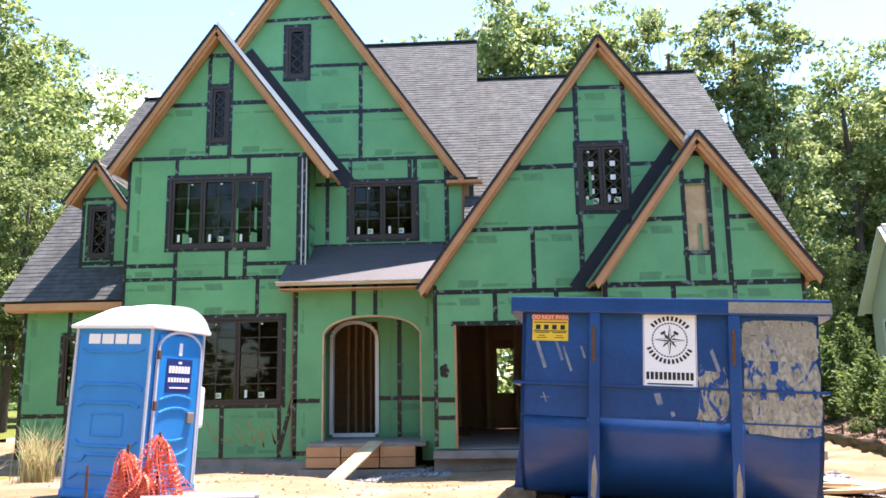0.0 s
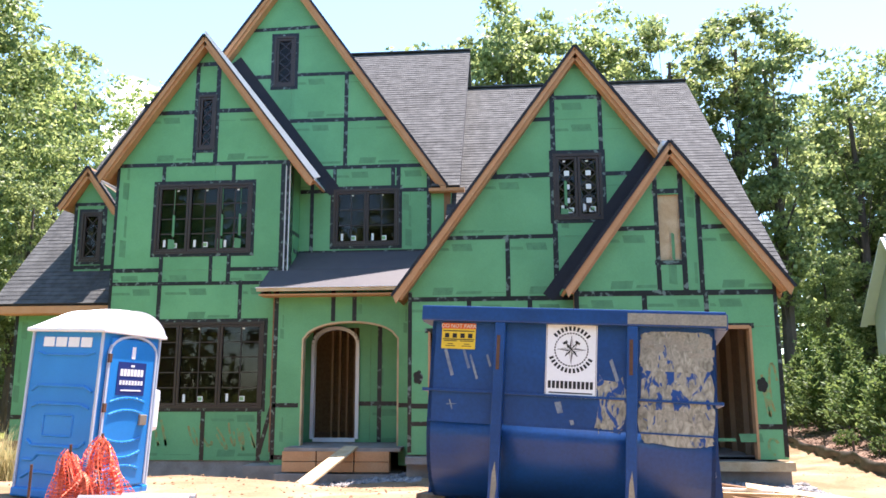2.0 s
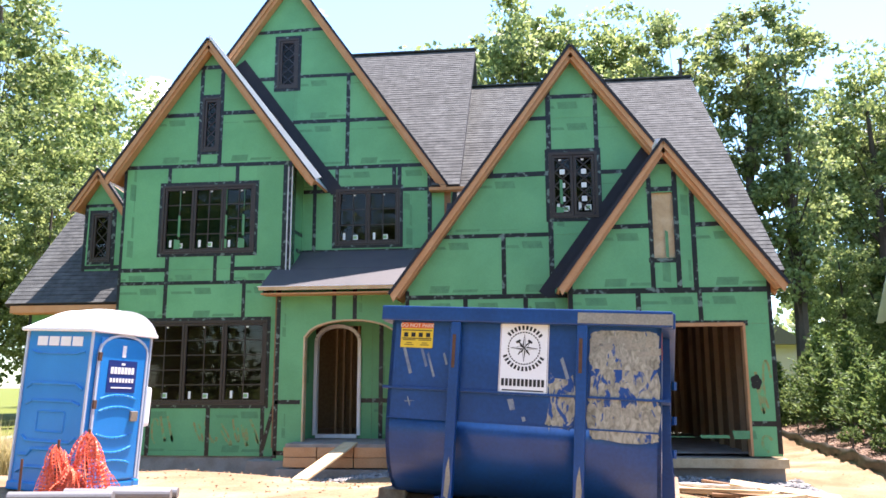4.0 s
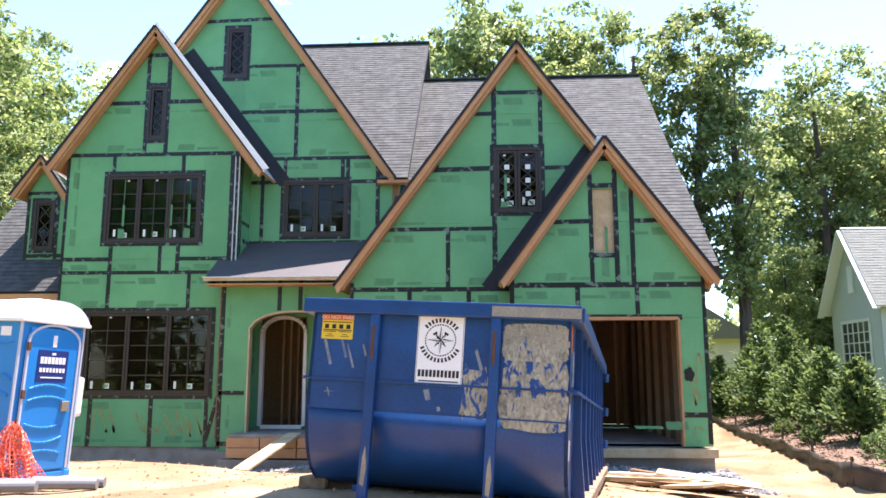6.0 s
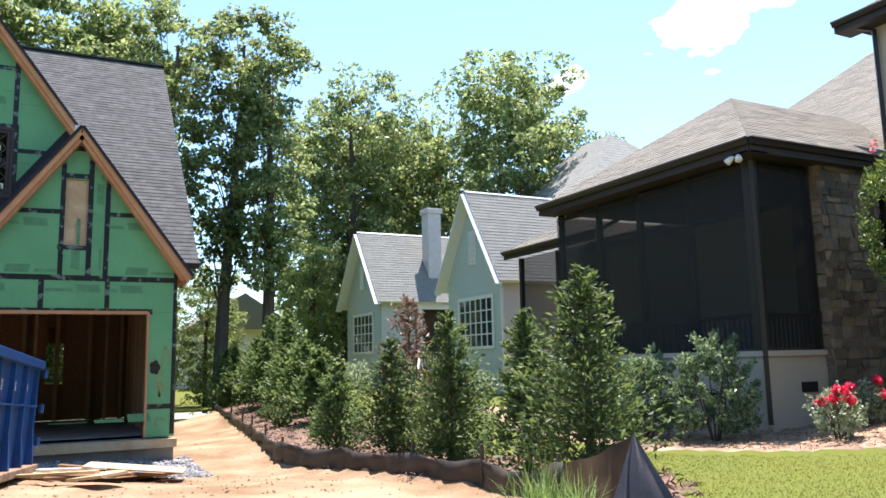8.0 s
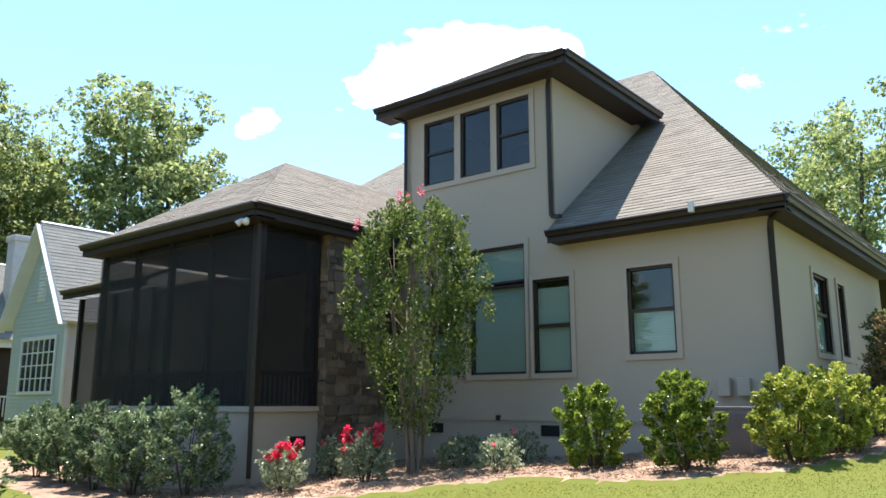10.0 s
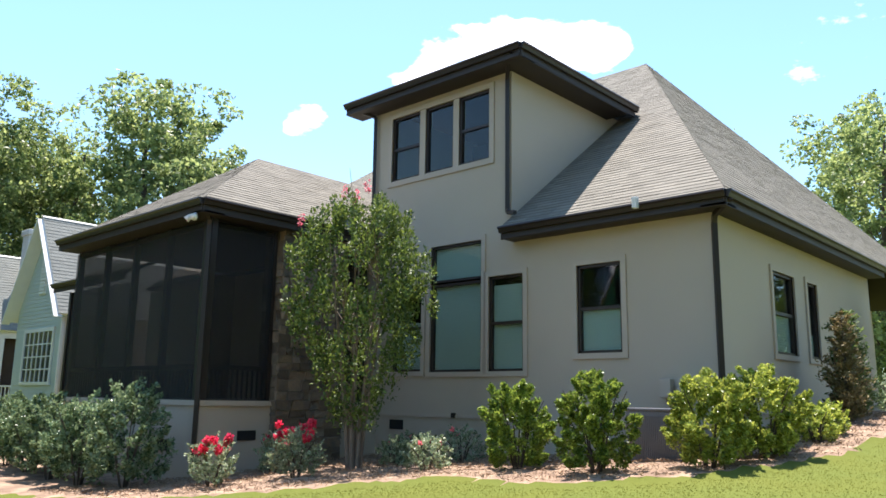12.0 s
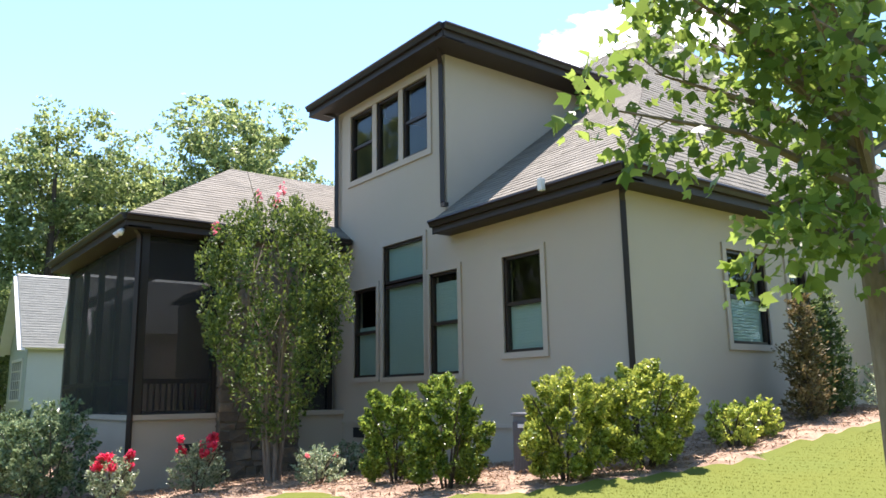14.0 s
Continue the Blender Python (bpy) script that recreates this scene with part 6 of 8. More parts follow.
for x in (0.12, DW - 0.36):
    dpart("roller", tube(bmesh.new(), [(x, 0.56, -0.09), (x + 0.24, 0.56, -0.09)], 0.085, 14), M["rust"])
# scraped corner: ragged overlapping patches with blue showing through


def smear_mat(name, amount, twist):
    """Paint rubbed off in swirling strokes: bare dull steel with blue left between."""
    m = bpy.data.materials.new(name)
    m.use_nodes = True
    n, l = m.node_tree.nodes, m.node_tree.links
    b = n["Principled BSDF"]
    b.inputs["Roughness"].default_value, b.inputs["Metallic"].default_value = 0.45, 0.25
    co, mp = n.new("ShaderNodeTexCoord"), n.new("ShaderNodeMapping")
    mp.inputs["Scale"].default_value, mp.inputs["Rotation"].default_value = (4.6, 1, 2.4), (0, radians(twist), 0)
    l.new(co.outputs["Object"], mp.inputs["Vector"])
    strokes, tone = n.new("ShaderNodeTexNoise"), n.new("ShaderNodeTexNoise")
    for node, sc, de, di in ((strokes, 2.3, 5, 1.6), (tone, 5.0, 4, 1.6)):
        node.inputs["Scale"].default_value, node.inputs["Detail"].default_value, node.inputs["Distortion"].default_value = sc, de, di
        l.new(mp.outputs["Vector"], node.inputs["Vector"])
    edge, steel, mix = n.new("ShaderNodeValToRGB"), n.new("ShaderNodeValToRGB"), n.new("ShaderNodeMix")
    edge.color_ramp.elements[0].position, edge.color_ramp.elements[1].position = amount - 0.025, amount + 0.025
    steel.color_ramp.elements[0].position, steel.color_ramp.elements[1].position = 0.3, 0.7
    steel.color_ramp.elements[0].color, steel.color_ramp.elements[1].color = (0.17, 0.16, 0.125, 1), (0.44, 0.41, 0.34, 1)
    mix.data_type = "RGBA"
    mix.inputs["B"].default_value = (0.008, 0.058, 0.24, 1)
    l.new(strokes.outputs["Fac"], edge.inputs["Fac"])
    l.new(tone.outputs["Fac"], steel.inputs["Fac"])
    l.new(edge.outputs["Color"], mix.inputs["Factor"])
    l.new(steel.outputs["Color"], mix.inputs["A"])
    l.new(mix.outputs["Result"], b.inputs["Base Color"])
    return m


scraped, scraped_thin = smear_mat("scraped_patch", 0.64, -15), smear_mat("scraped_streaks", 0.54, 25)
rnd = random.Random(5)


def ragged(x0, x1, z0, z1, w, n=26, rough=0.05):
    ring = []
    for k in range(n):
        a = 2 * math.pi * k / n
        ex, ez = math.copysign(abs(math.cos(a)) ** 0.35, math.cos(a)), math.copysign(abs(math.sin(a)) ** 0.35, math.sin(a))
        ring.append(((x0 + x1) / 2 + ex * (x1 - x0) / 2 * (1 + rnd.uniform(-rough, rough)), 0.0585 - w, (z0 + z1) / 2 + ez * (z1 - z0) / 2 * (1 + rnd.uniform(-rough, rough))))
    return prism(bmesh.new(), ring, (0, -0.0008, 0))


dpart("scraped_patch", ragged(1.635, 2.15, 0.50, 0.82, 0.0, 40, 0.06), scraped, front, "bare scraped steel with blue remains")
dpart("scraped_patch", ragged(1.64, 2.145, 0.74, 1.10, 0.0011, 40, 0.06), scraped_thin, front)
dpart("scraped_patch", ragged(1.635, 2.15, 1.02, 1.31, 0.0022, 40, 0.05), scraped, front)
dpart("scraped_patch", ragged(1.33, 1.535, 0.56, 0.95, 0.001, 30, 0.22), scraped_thin, front)
for cx, cz, w, h in ((1.70, 1.235, 0.045, 0.045), (1.76, 1.19, 0.05, 0.025), (1.90, 1.25, 0.05, 0.035), (1.96, 1.20, 0.06, 0.03), (2.09, 1.24, 0.05, 0.04), (2.12, 1.16, 0.04, 0.03), (1.82, 1.24, 0.03, 0.03), (2.03, 1.145, 0.05, 0.02)):
    dpart("bare_spot", ragged(cx - w, cx + w, cz - h, cz + h, 0.0032, 18, 0.25), M["bare_steel"], front)
dpart("worn_rail", box(bmesh.new(), 1.55, DW + 0.032, -0.003, 0.0, DH - 0.085, DH - 0.005), M["bare_steel"])
for x, z, w, h in ((0.22, 0.92, 0.03, 0.22), (0.35, 0.98, 0.025, 0.2), (0.42, 0.9, 0.02, 0.2), (0.20, 0.70, 0.09, 0.012), (0.24, 0.665, 0.012, 0.08), (1.05, 0.68, 0.05, 0.09), (1.15, 0.6, 0.03, 0.04), (1.48, 0.9, 0.03, 0.2), (0.52, 1.0, 0.02, 0.1)):
    bm = prism(bmesh.new(), [(x, 0.058, z), (x + w * 0.8, 0.058, z + 0.01), (x + w - h * 0.35, 0.058, z + h), (x - h * 0.3, 0.058, z + h * 0.9)], (0, -0.0006, 0))
    dpart("scratch", bm, M["scuff"], front)
# round company sticker as plain shapes
stk = dpart("round_logo_sticker", cube(0.95, 1.33, 0.052, 0.058, 0.80, 1.37), M["white_plastic"], front, "white sticker with a black compass emblem")
cx, cz = 1.14, 1.155


def ring_bm(r0, r1, n, gap=0.0, a0=0.0, a1=6.2832, w=0.0515):
    bm = bmesh.new()
    for k in range(n):
        a, b = a0 + (a1 - a0) * k / n, a0 + (a1 - a0) * (k + 1 - gap) / n
        prism(bm, [(cx + r * math.cos(t), w, cz + r * math.sin(t)) for r, t in ((r0, a), (r1, a), (r1, b), (r0, b))], (0, -0.0006, 0))
    return bm


dpart("emblem_ring", ring_bm(0.118, 0.128, 36, 0.3), M["black"], stk)
bm = bmesh.new()
for k in range(8):
    a, r = k * math.pi / 4 + math.pi / 2, 0.108 if k % 2 == 0 else 0.06
    for flip in (-1, 1):
        q = a + flip * math.pi / 8
        tip, foot = (cx + r * math.cos(a), cz + r * math.sin(a)), (cx + 0.03 * math.cos(q), cz + 0.03 * math.sin(q))
        if flip > 0:
            prism(bm, [(cx, 0.0515, cz), (tip[0], 0.0515, tip[1]), (foot[0], 0.0515, foot[1])], (0, -0.0006, 0))
        else:
            beam(bm, (tip[0], 0.0512, tip[1]), (foot[0], 0.0512, foot[1]), 0.003, 0.0006, (0, 1, 0))
dpart("emblem_star", bm, M["black"], stk)
bm = bmesh.new()
for flip in (-1, 1):
    beam(bm, (cx - flip * 0.045, 0.051, cz - 0.05), (cx + flip * 0.045, 0.051, cz + 0.055), 0.008, 0.0006, (0, 1, 0))
    beam(bm, (cx + flip * 0.03, 0.051, cz + 0.062), (cx + flip * 0.062, 0.051, cz + 0.042), 0.018, 0.0006, (0, 1, 0))
dpart("emblem_tools", bm, M["black"], stk)
for a0, a1, n in ((0.62, 2.55, 10), (3.5, 5.92, 13)):
    dpart("emblem_lettering", ring_bm(0.142, 0.176, n, 0.42, a0, a1), M["black"], stk)
bm = bmesh.new()
for k in range(11):
    box(bm, 0.972 + 0.031 * k, 0.994 + 0.031 * k, 0.0505, 0.0515, 0.865, 0.92)
box(bm, 0.98, 1.30, 0.0505, 0.0515, 0.828, 0.838)
dpart("number_bars", bm, M["black"], stk)
bm = bmesh.new()
for r in ((0.955, 1.325, 0.806, 0.809), (0.955, 1.325, 1.362, 1.365), (0.955, 0.958, 0.809, 1.362), (1.322, 1.325, 0.809, 1.362)):
    box(bm, r[0], r[1], 0.0505, 0.0515, r[2], r[3])
dpart("sticker_border", bm, M["black"], stk)
# warning sticker
sig = dpart("warning_sticker", cube(0.13, 0.40, 0.053, 0.058, 1.13, 1.33), M["yellow"], front, "yellow and orange warning sticker")
dpart("warning_header", cube(0.13, 0.40, 0.0515, 0.0535, 1.285, 1.33), M["red_sign"], sig)
txt = bpy.data.curves.new("warning_text", "FONT")
txt.body, txt.size, txt.align_x, txt.align_y, txt.extrude = "DO NOT PARK", 0.042, "CENTER", "CENTER", 0.0005
tob = new("warning_text", txt)
tob.parent = sig
tob.matrix_basis = pose(0.265, 0.0508, 1.307, 90, 0, 0)
txt.materials.append(M["label"])
bm = bmesh.new()
for k in range(4):
    box(bm, 0.155 + 0.062 * k, 0.19 + 0.062 * k, 0.0515, 0.053, 1.215, 1.25)
for z in (1.265, 1.20):
    box(bm, 0.14, 0.39, 0.0515, 0.053, z, z + 0.007)
for k in range(2):
    box(bm, 0.15 + 0.13 * k, 0.255 + 0.13 * k, 0.0515, 0.053, 1.188, 1.194)
    box(bm, 0.165 + 0.13 * k, 0.24 + 0.13 * k, 0.0515, 0.053, 1.15, 1.155)
    box(bm, 0.18 + 0.13 * k, 0.225 + 0.13 * k, 0.0515, 0.053, 1.165, 1.17)
dpart("warning_marks", bm, M["black"], sig)

# ---- portable toilet ----
loo = new("portable_toilet")
loo.matrix_basis = pose(-4.72, 8.47, 0.42, -1.5, 2.0, -12.5)
tagged(loo, "blue plastic portable toilet with a white domed roof", "toilet")
LW, LD, LH = 1.0, 1.02, 1.86


def lpart(name, bm, m, label="", parent=loo, smooth=False):
    return dpart(name, bm, m, parent, label)


lpart("body", cube(0.02, LW - 0.02, 0.02, LD - 0.02, 0.08, LH, bevel=0.02), M["blue_plastic"])
lpart("skid_base", cube(-0.01, LW + 0.01, -0.01, LD + 0.01, 0.0, 0.10, bevel=0.02), M["blue_plastic"])
for x, y in ((0.0, 0.0), (LW - 0.05, 0.0), (LW - 0.05, LD - 0.05), (0, LD - 0.05)):
    lpart("corner_trim", cube(x + (0.0 if x < 0.5 else 0.022), x + (0.028 if x < 0.5 else 0.05), y - 0.002 + (0.0 if y < 0.5 else 0.022), y + (0.028 if y < 0.5 else 0.05), 0.08, LH, bevel=0.008), M["grey_plastic"])
# moulded relief on the side that faces the street: stepped outlines, raised bands
def ridge(pts, wide=0.03, rise=0.018):
    bm = bmesh.new()
    for p, q in zip(pts, pts[1:]):
        beam(bm, (p[0], 0.017, p[1]), (q[0], 0.017, q[1]), wide, rise * 2, (0, 1, 0))
    bmesh.ops.bevel(bm, geom=bm.edges[:], offset=0.008, segments=1, affect="EDGES")
    lpart("moulded_rib", bm, M["blue_plastic"])


ridge([(0.08, 1.16), (0.17, 1.22), (0.82, 1.22), (0.92, 1.16)])
ridge([(0.10, 0.98), (0.20, 1.02), (0.80, 1.02), (0.90, 0.98)])
ridge([(0.10, 0.62), (0.18, 0.56), (0.82, 0.56), (0.90, 0.62)])
ridge([(0.08, 0.40), (0.22, 0.40), (0.28, 0.47), (0.72, 0.47), (0.78, 0.40), (0.92, 0.40)])
ridge([(0.08, 0.20), (0.20, 0.27), (0.80, 0.27), (0.92, 0.20)])
ridge([(0.10, 1.60), (0.22, 1.57), (0.78, 1.57), (0.90, 1.60)], 0.02)
ridge([(0.30, 0.67), (0.30, 0.90), (0.70, 0.90), (0.70, 0.67), (0.30, 0.67)], 0.022, 0.012)
for k in range(4):
    lpart("vent_opening", cube(0.17 + 0.175 * k, 0.32 + 0.175 * k, 0.008, 0.018, 1.66, 1.77, bevel=0.004), M["white_plastic"])
# door on the side facing the drive
door = lpart("door", cube(LW - 0.022, LW + 0.012, 0.14, LD - 0.10, 0.12, 1.78, bevel=0.012), M["blue_plastic"])
bm = bmesh.new()
arch = [(0.12, 0.12)] + [(0.12 + 0.81 * (0.5 - 0.5 * math.cos(math.pi * k / 10)), 1.62 + 0.2 * math.sin(math.pi * k / 10)) for k in range(11)] + [(0.93, 0.12)]
for p, q in zip(arch, arch[1:]):
    beam(bm, (LW + 0.008, p[0], p[1]), (LW + 0.008, q[0], q[1]), 0.028, 0.028, (1, 0, 0))
lpart("door_surround", bm, M["grey_plastic"])
for z, bend in ((1.06, 0.05), (0.92, 0.05), (0.66, -0.05), (0.50, -0.06), (0.30, 0.05)):
    bm = bmesh.new()
    arcs = [(0.20 + 0.60 * k / 8, z + bend * (1 - (k / 4 - 1) ** 2)) for k in range(9)]
    for p, q in zip(arcs, arcs[1:]):
        beam(bm, (LW + 0.012, p[0], p[1]), (LW + 0.012, q[0], q[1]), 0.03, 0.024, (1, 0, 0))
    bmesh.ops.bevel(bm, geom=bm.edges[:], offset=0.006, segments=1, affect="EDGES")
    lpart("moulded_rib", bm, M["blue_plastic"], parent=door)
sgn = lpart("door_sign", cube(LW + 0.012, LW + 0.018, 0.28, 0.76, 1.14, 1.52), M["navy"], "navy sign with white bars", door)
bm = bmesh.new()
for k in range(7):
    box(bm, LW + 0.018, LW + 0.0205, 0.32 + 0.058 * k, 0.365 + 0.058 * k, 1.36, 1.44)
for k in range(8):
    box(bm, LW + 0.018, LW + 0.0205, 0.32 + 0.052 * k, 0.355 + 0.052 * k, 1.26, 1.31)
box(bm, LW + 0.018, LW + 0.0205, 0.35, 0.70, 1.19, 1.205)
box(bm, LW + 0.018, LW + 0.0205, 0.49, 0.55, 1.465, 1.49)
lpart("sign_bars", bm, M["white_plastic"], parent=sgn)
lpart("unisex_mark", cube(LW + 0.012, LW + 0.016, 0.49, 0.55, 1.56, 1.70), M["white_plastic"], parent=door)
lpart("latch", cube(LW + 0.01, LW + 0.045, 0.72, 0.84, 0.80, 0.92, bevel=0.01), M["bare_steel"], "steel door latch", door)
for z in (0.35, 0.95, 1.5):
    lpart("hinge", cube(LW + 0.005, LW + 0.03, 0.10, 0.15, z, z + 0.1, bevel=0.005), M["rust"], parent=door)
# roof: white lid, arched over the door side, running straight along the street side
bm = bmesh.new()
nx, ny = 16, 16
OVER = 0.035
def lid(u, v):
    """Height over the eaves: a barrel arch across v, drooping at the ends of u with moulded pleats."""
    arch = max(0.0, 1 - abs(2 * v - 1) ** 2.4) ** 0.75
    ends = min(1.0, (u / 0.28) ** 0.8) if u < 0.28 else 1.0
    return LH + 0.005 + 0.265 * arch * (0.25 + 0.75 * ends) + 0.010 * math.cos(9.4 * u) * arch
grid = [[bm.verts.new((-OVER + (LW + 2 * OVER) * i / nx, -OVER + (LD + 2 * OVER) * j / ny, lid(i / nx, j / ny))) for j in range(ny + 1)] for i in range(nx + 1)]
for i in range(nx):
    for j in range(ny):
        bm.faces.new((grid[i][j], grid[i + 1][j], grid[i + 1][j + 1], grid[i][j + 1]))
for i in (0, nx):
    low = [bm.verts.new((v.co.x, v.co.y, LH - 0.02)) for v in grid[i]]
    for j in range(ny):
        bm.faces.new((grid[i][j], grid[i][j + 1], low[j + 1], low[j]))
roof = lpart("roof", bm, M["white_plastic"], "white translucent domed roof")
roof.data.polygons.foreach_set("use_smooth", [True] * (nx * ny) + [False] * (2 * ny))
lpart("roof_rim", cube(-OVER - 0.01, LW + OVER + 0.01, -OVER - 0.01, LD + OVER + 0.01, LH - 0.03, LH + 0.012, bevel=0.012), M["white_plastic"])
lpart("vent_pipe", tube(bmesh.new(), [(0.09, 0.88, LH), (0.09, 0.88, LH + 0.30)], 0.05, 12), M["grey_plastic"])
lpart("hand_tank", cube(0.70, 0.98, LD - 0.015, LD + 0.13, 0.72, 1.22, bevel=0.05), M["white_plastic"], "white water tank")

# ---- safety net heap, stakes, pipes, boards ----
net = thing("orange_safety_net", (-3.4, 7.65, 0.45), "crumpled orange plastic safety fence on iron stakes", "net")
rnd = random.Random(9)
# two gathered folds draped over stakes, each a double layer of woven strips with sagging rows
for side_k, (cxx, cyy, hh, wide, layer) in enumerate(((-3.56, 7.60, 0.55, 0.19, 1.0), (-3.30, 7.72, 0.68, 0.27, 1.0), (-3.54, 7.62, 0.50, 0.15, 0.7), (-3.28, 7.72, 0.62, 0.22, 0.7), (-3.40, 7.55, 0.34, 0.2, 1.0))):
    n, mrows = 26, 15
    pts = []
    for j in range(mrows + 1):
        f = j / mrows
        row = []
        for i in range(n):
            a = 2 * math.pi * i / n
            r = (wide * (1 - f) ** 0.75 + 0.025) * (1 + 0.22 * math.sin(5 * a + 3 * f + side_k) + 0.16 * math.sin(9 * a - 5 * f + 2 * side_k))
            row.append(Vector((cxx + r * math.cos(a) + 0.03 * math.sin(5 * f + side_k), cyy + 0.75 * r * math.sin(a), 0.42 + hh * f + 0.018 * math.sin(4 * a + side_k) + rnd.uniform(-0.006, 0.006))))
        pts.append(row)
    bm = bmesh.new()
    for j in range(mrows):
        for i in range(n):
            beam(bm, pts[j][i], pts[j][(i + 1) % n], 0.017, 0.005, (0.1, 0.2, 1))
            beam(bm, pts[j][i], pts[j + 1][i], 0.011, 0.005, (1, 0.3, 0.1))
    part("net_mesh", bm, M["net"], net)
for x, y, h in ((-3.98, 7.62, 0.42), (-3.57, 7.60, 0.62), (-3.31, 7.72, 0.72)):
    part("iron_stake", tube(bmesh.new(), [(x, y, 0.3), (x + 0.01, y, 0.42 + h)], 0.014, 7), M["rust"], net)
for k, (p, q) in enumerate((((-3.55, 6.85, 0.56), (-2.62, 7.05, 0.55)), ((-3.3, 7.35, 0.53), (-2.28, 7.55, 0.51)), ((-3.0, 7.62, 0.52), (-2.3, 7.75, 0.50)))):
    bm = tube(bmesh.new(), [p, q], 0.055, 14)
    pipe = tagged(finish("drain_pipe", bm, M["metal_grey"]), "grey plastic drain pipe lying on the clay", "pipe", "pipes by the toilet")
plank = thing("ramp_plank", (-2.3, 14.4, 0.1), "pale wooden plank ramp up to the stoop", "plank")
part("board", beam(bmesh.new(), (-2.70, 13.35, -0.03), (-2.28, 15.4, 0.45), 0.30, 0.035), M["plywood"], plank)
for k in range(5):
    f = 0.15 + k * 0.18
    part("cleat", beam(bmesh.new(), (-2.62 + 0.34 * f - 0.12, 13.75 + 1.65 * f, 0.055 + 0.41 * f), (-2.62 + 0.34 * f + 0.12, 13.75 + 1.65 * f, 0.055 + 0.41 * f), 0.03, 0.02), M["plywood"], plank)
rnd = random.Random(21)
for k in range(10):
    x, y = rnd.uniform(3.5, 4.9), rnd.uniform(9.2, 12.2)
    L, w = rnd.uniform(0.5, 1.5), rnd.choice((0.09, 0.14, 0.2, 0.4))
    a = rnd.uniform(-0.9, 0.7)
    z = ground_z(x, y) + 0.04 + 0.012 * k
    bm = beam(bmesh.new(), (x - math.cos(a) * L / 2, y - math.sin(a) * L / 2, z + rnd.uniform(-0.03, 0.05)), (x + math.cos(a) * L / 2, y + math.sin(a) * L / 2, z + rnd.uniform(-0.03, 0.10)), w, 0.035)
    tagged(finish("scrap_board", bm, M[rnd.choice(("plywood", "plywood", "white", "osb", "plywood"))]), "offcut of weathered timber lying on the clay", "board", "scrap boards by the container")
sheet = tagged(finish("plywood_sheet", beam(bmesh.new(), (4.0, 11.1, ground_z(4.0, 11.1) + 0.2), (5.3, 10.75, ground_z(5.3, 10.75) + 0.16), 0.55, 0.018), M["plywood"]), "pale sheet of plywood lying on the board pile", "board")
utility = thing("utility_box", (-6.2, 8.6, 0.4), "dark green metal utility cabinet", "cabinet")
part("cabinet_body", cube(-6.75, -5.95, 8.3, 8.9, 0.2, 0.95, bevel=0.04), mat("green_cabinet", (0.02, 0.035, 0.02), 0.5, 0.15), utility)

# ---- silt fence ----
fence = thing("silt_fence", (7.0, 11, 0), "sagging black silt fence fabric on wooden stakes", "fence")
FENCE = [(7.12, 3.0), (7.55, 4.6), (7.83, 6.5), (7.75, 8.2), (7.5, 10.2), (7.1, 12.2), (7.3, 14.2), (7.5, 16.2), (7.75, 18.3), (8.1, 21.3), (8.3, 24.5)]
per = 10
line = []
for (ax, ay), (bx, by) in zip(FENCE, FENCE[1:]):
    for k in range(per):
        f = k / per
        line.append((ax + (bx - ax) * f, ay + (by - ay) * f, f))
line.append((*FENCE[-1], 0))
verts, faces = [], []
for i, (x, y, f) in enumerate(line):
    g = ground_z(x, y)
    sag = 0.09 * math.sin(math.pi * f) + 0.012 * math.sin(i * 1.7)
    tall = 0.34 + 0.40 * max(0, 1 - (y - 3) / 2.0) + 0.10 * max(0, 1 - abs(y - 12) / 2.5) - 0.006 * max(0, y - 11) - sag * 0.7
    for j in range(5):
        s = j / 4
        verts.append((x + 0.05 * math.sin(i * 0.9 + j) * (1 - abs(2 * s - 1)) + 0.02 * math.sin(i * 2.3), y, g - 0.06 + (tall + 0.06) * s))
for i in range(len(line) - 1):
    for j in range(4):
        a = i * 5 + j
        faces.append((a, a + 1, a + 6, a + 5))
near_sheet = raw("fence_sheet", verts[:50], faces[:36], M["sheeting"], fence, True)
fab = raw("fence_fabric", verts[45:], [tuple(v - 45 for v in f) for f in faces[36:]], M["fabric"], fence, True)
mod = fab.modifiers.new("thickness", "SOLIDIFY")
mod.thickness = 0.006
for (x, y) in FENCE:
    g = ground_z(x, y)
    part("fence_stake", cube(x + 0.02, x + 0.055, y - 0.018, y + 0.018, g - 0.2, g + 0.5 + (0.14 if y < 4 else 0), bevel=0.004), M["pine" if y < 4 else "bark"], fence)
# loose flap of fabric at the near end
verts, faces = [], []
apex, foot_z = Vector((7.10, 2.98, ground_z(7.1, 3.0) + 0.74)), ground_z(6.9, 2.7) - 0.05
for i in range(17):
    for j in range(9):
        u, v = i / 16, j / 8
        foot = Vector((6.50 + 0.80 * u, 2.80 - 0.35 * math.sin(math.pi * u) - 0.1 * u, foot_z))
        p = foot.lerp(apex, v ** 0.9)
        fold = (1 - v) * (0.08 * math.sin(13 * u + 2.5 * v) + 0.04 * math.sin(29 * u - 3 * v))
        verts.append((p.x + 0.4 * fold, p.y - fold, p.z + 0.02 * math.sin(9 * v + 5 * u) * (1 - v)))
for i in range(16):
    for j in range(8):
        a = i * 9 + j
        faces.append((a, a + 1, a + 10, a + 9))
part_flap = raw("fabric_flap", verts, faces, M["sheeting"], fence, True)

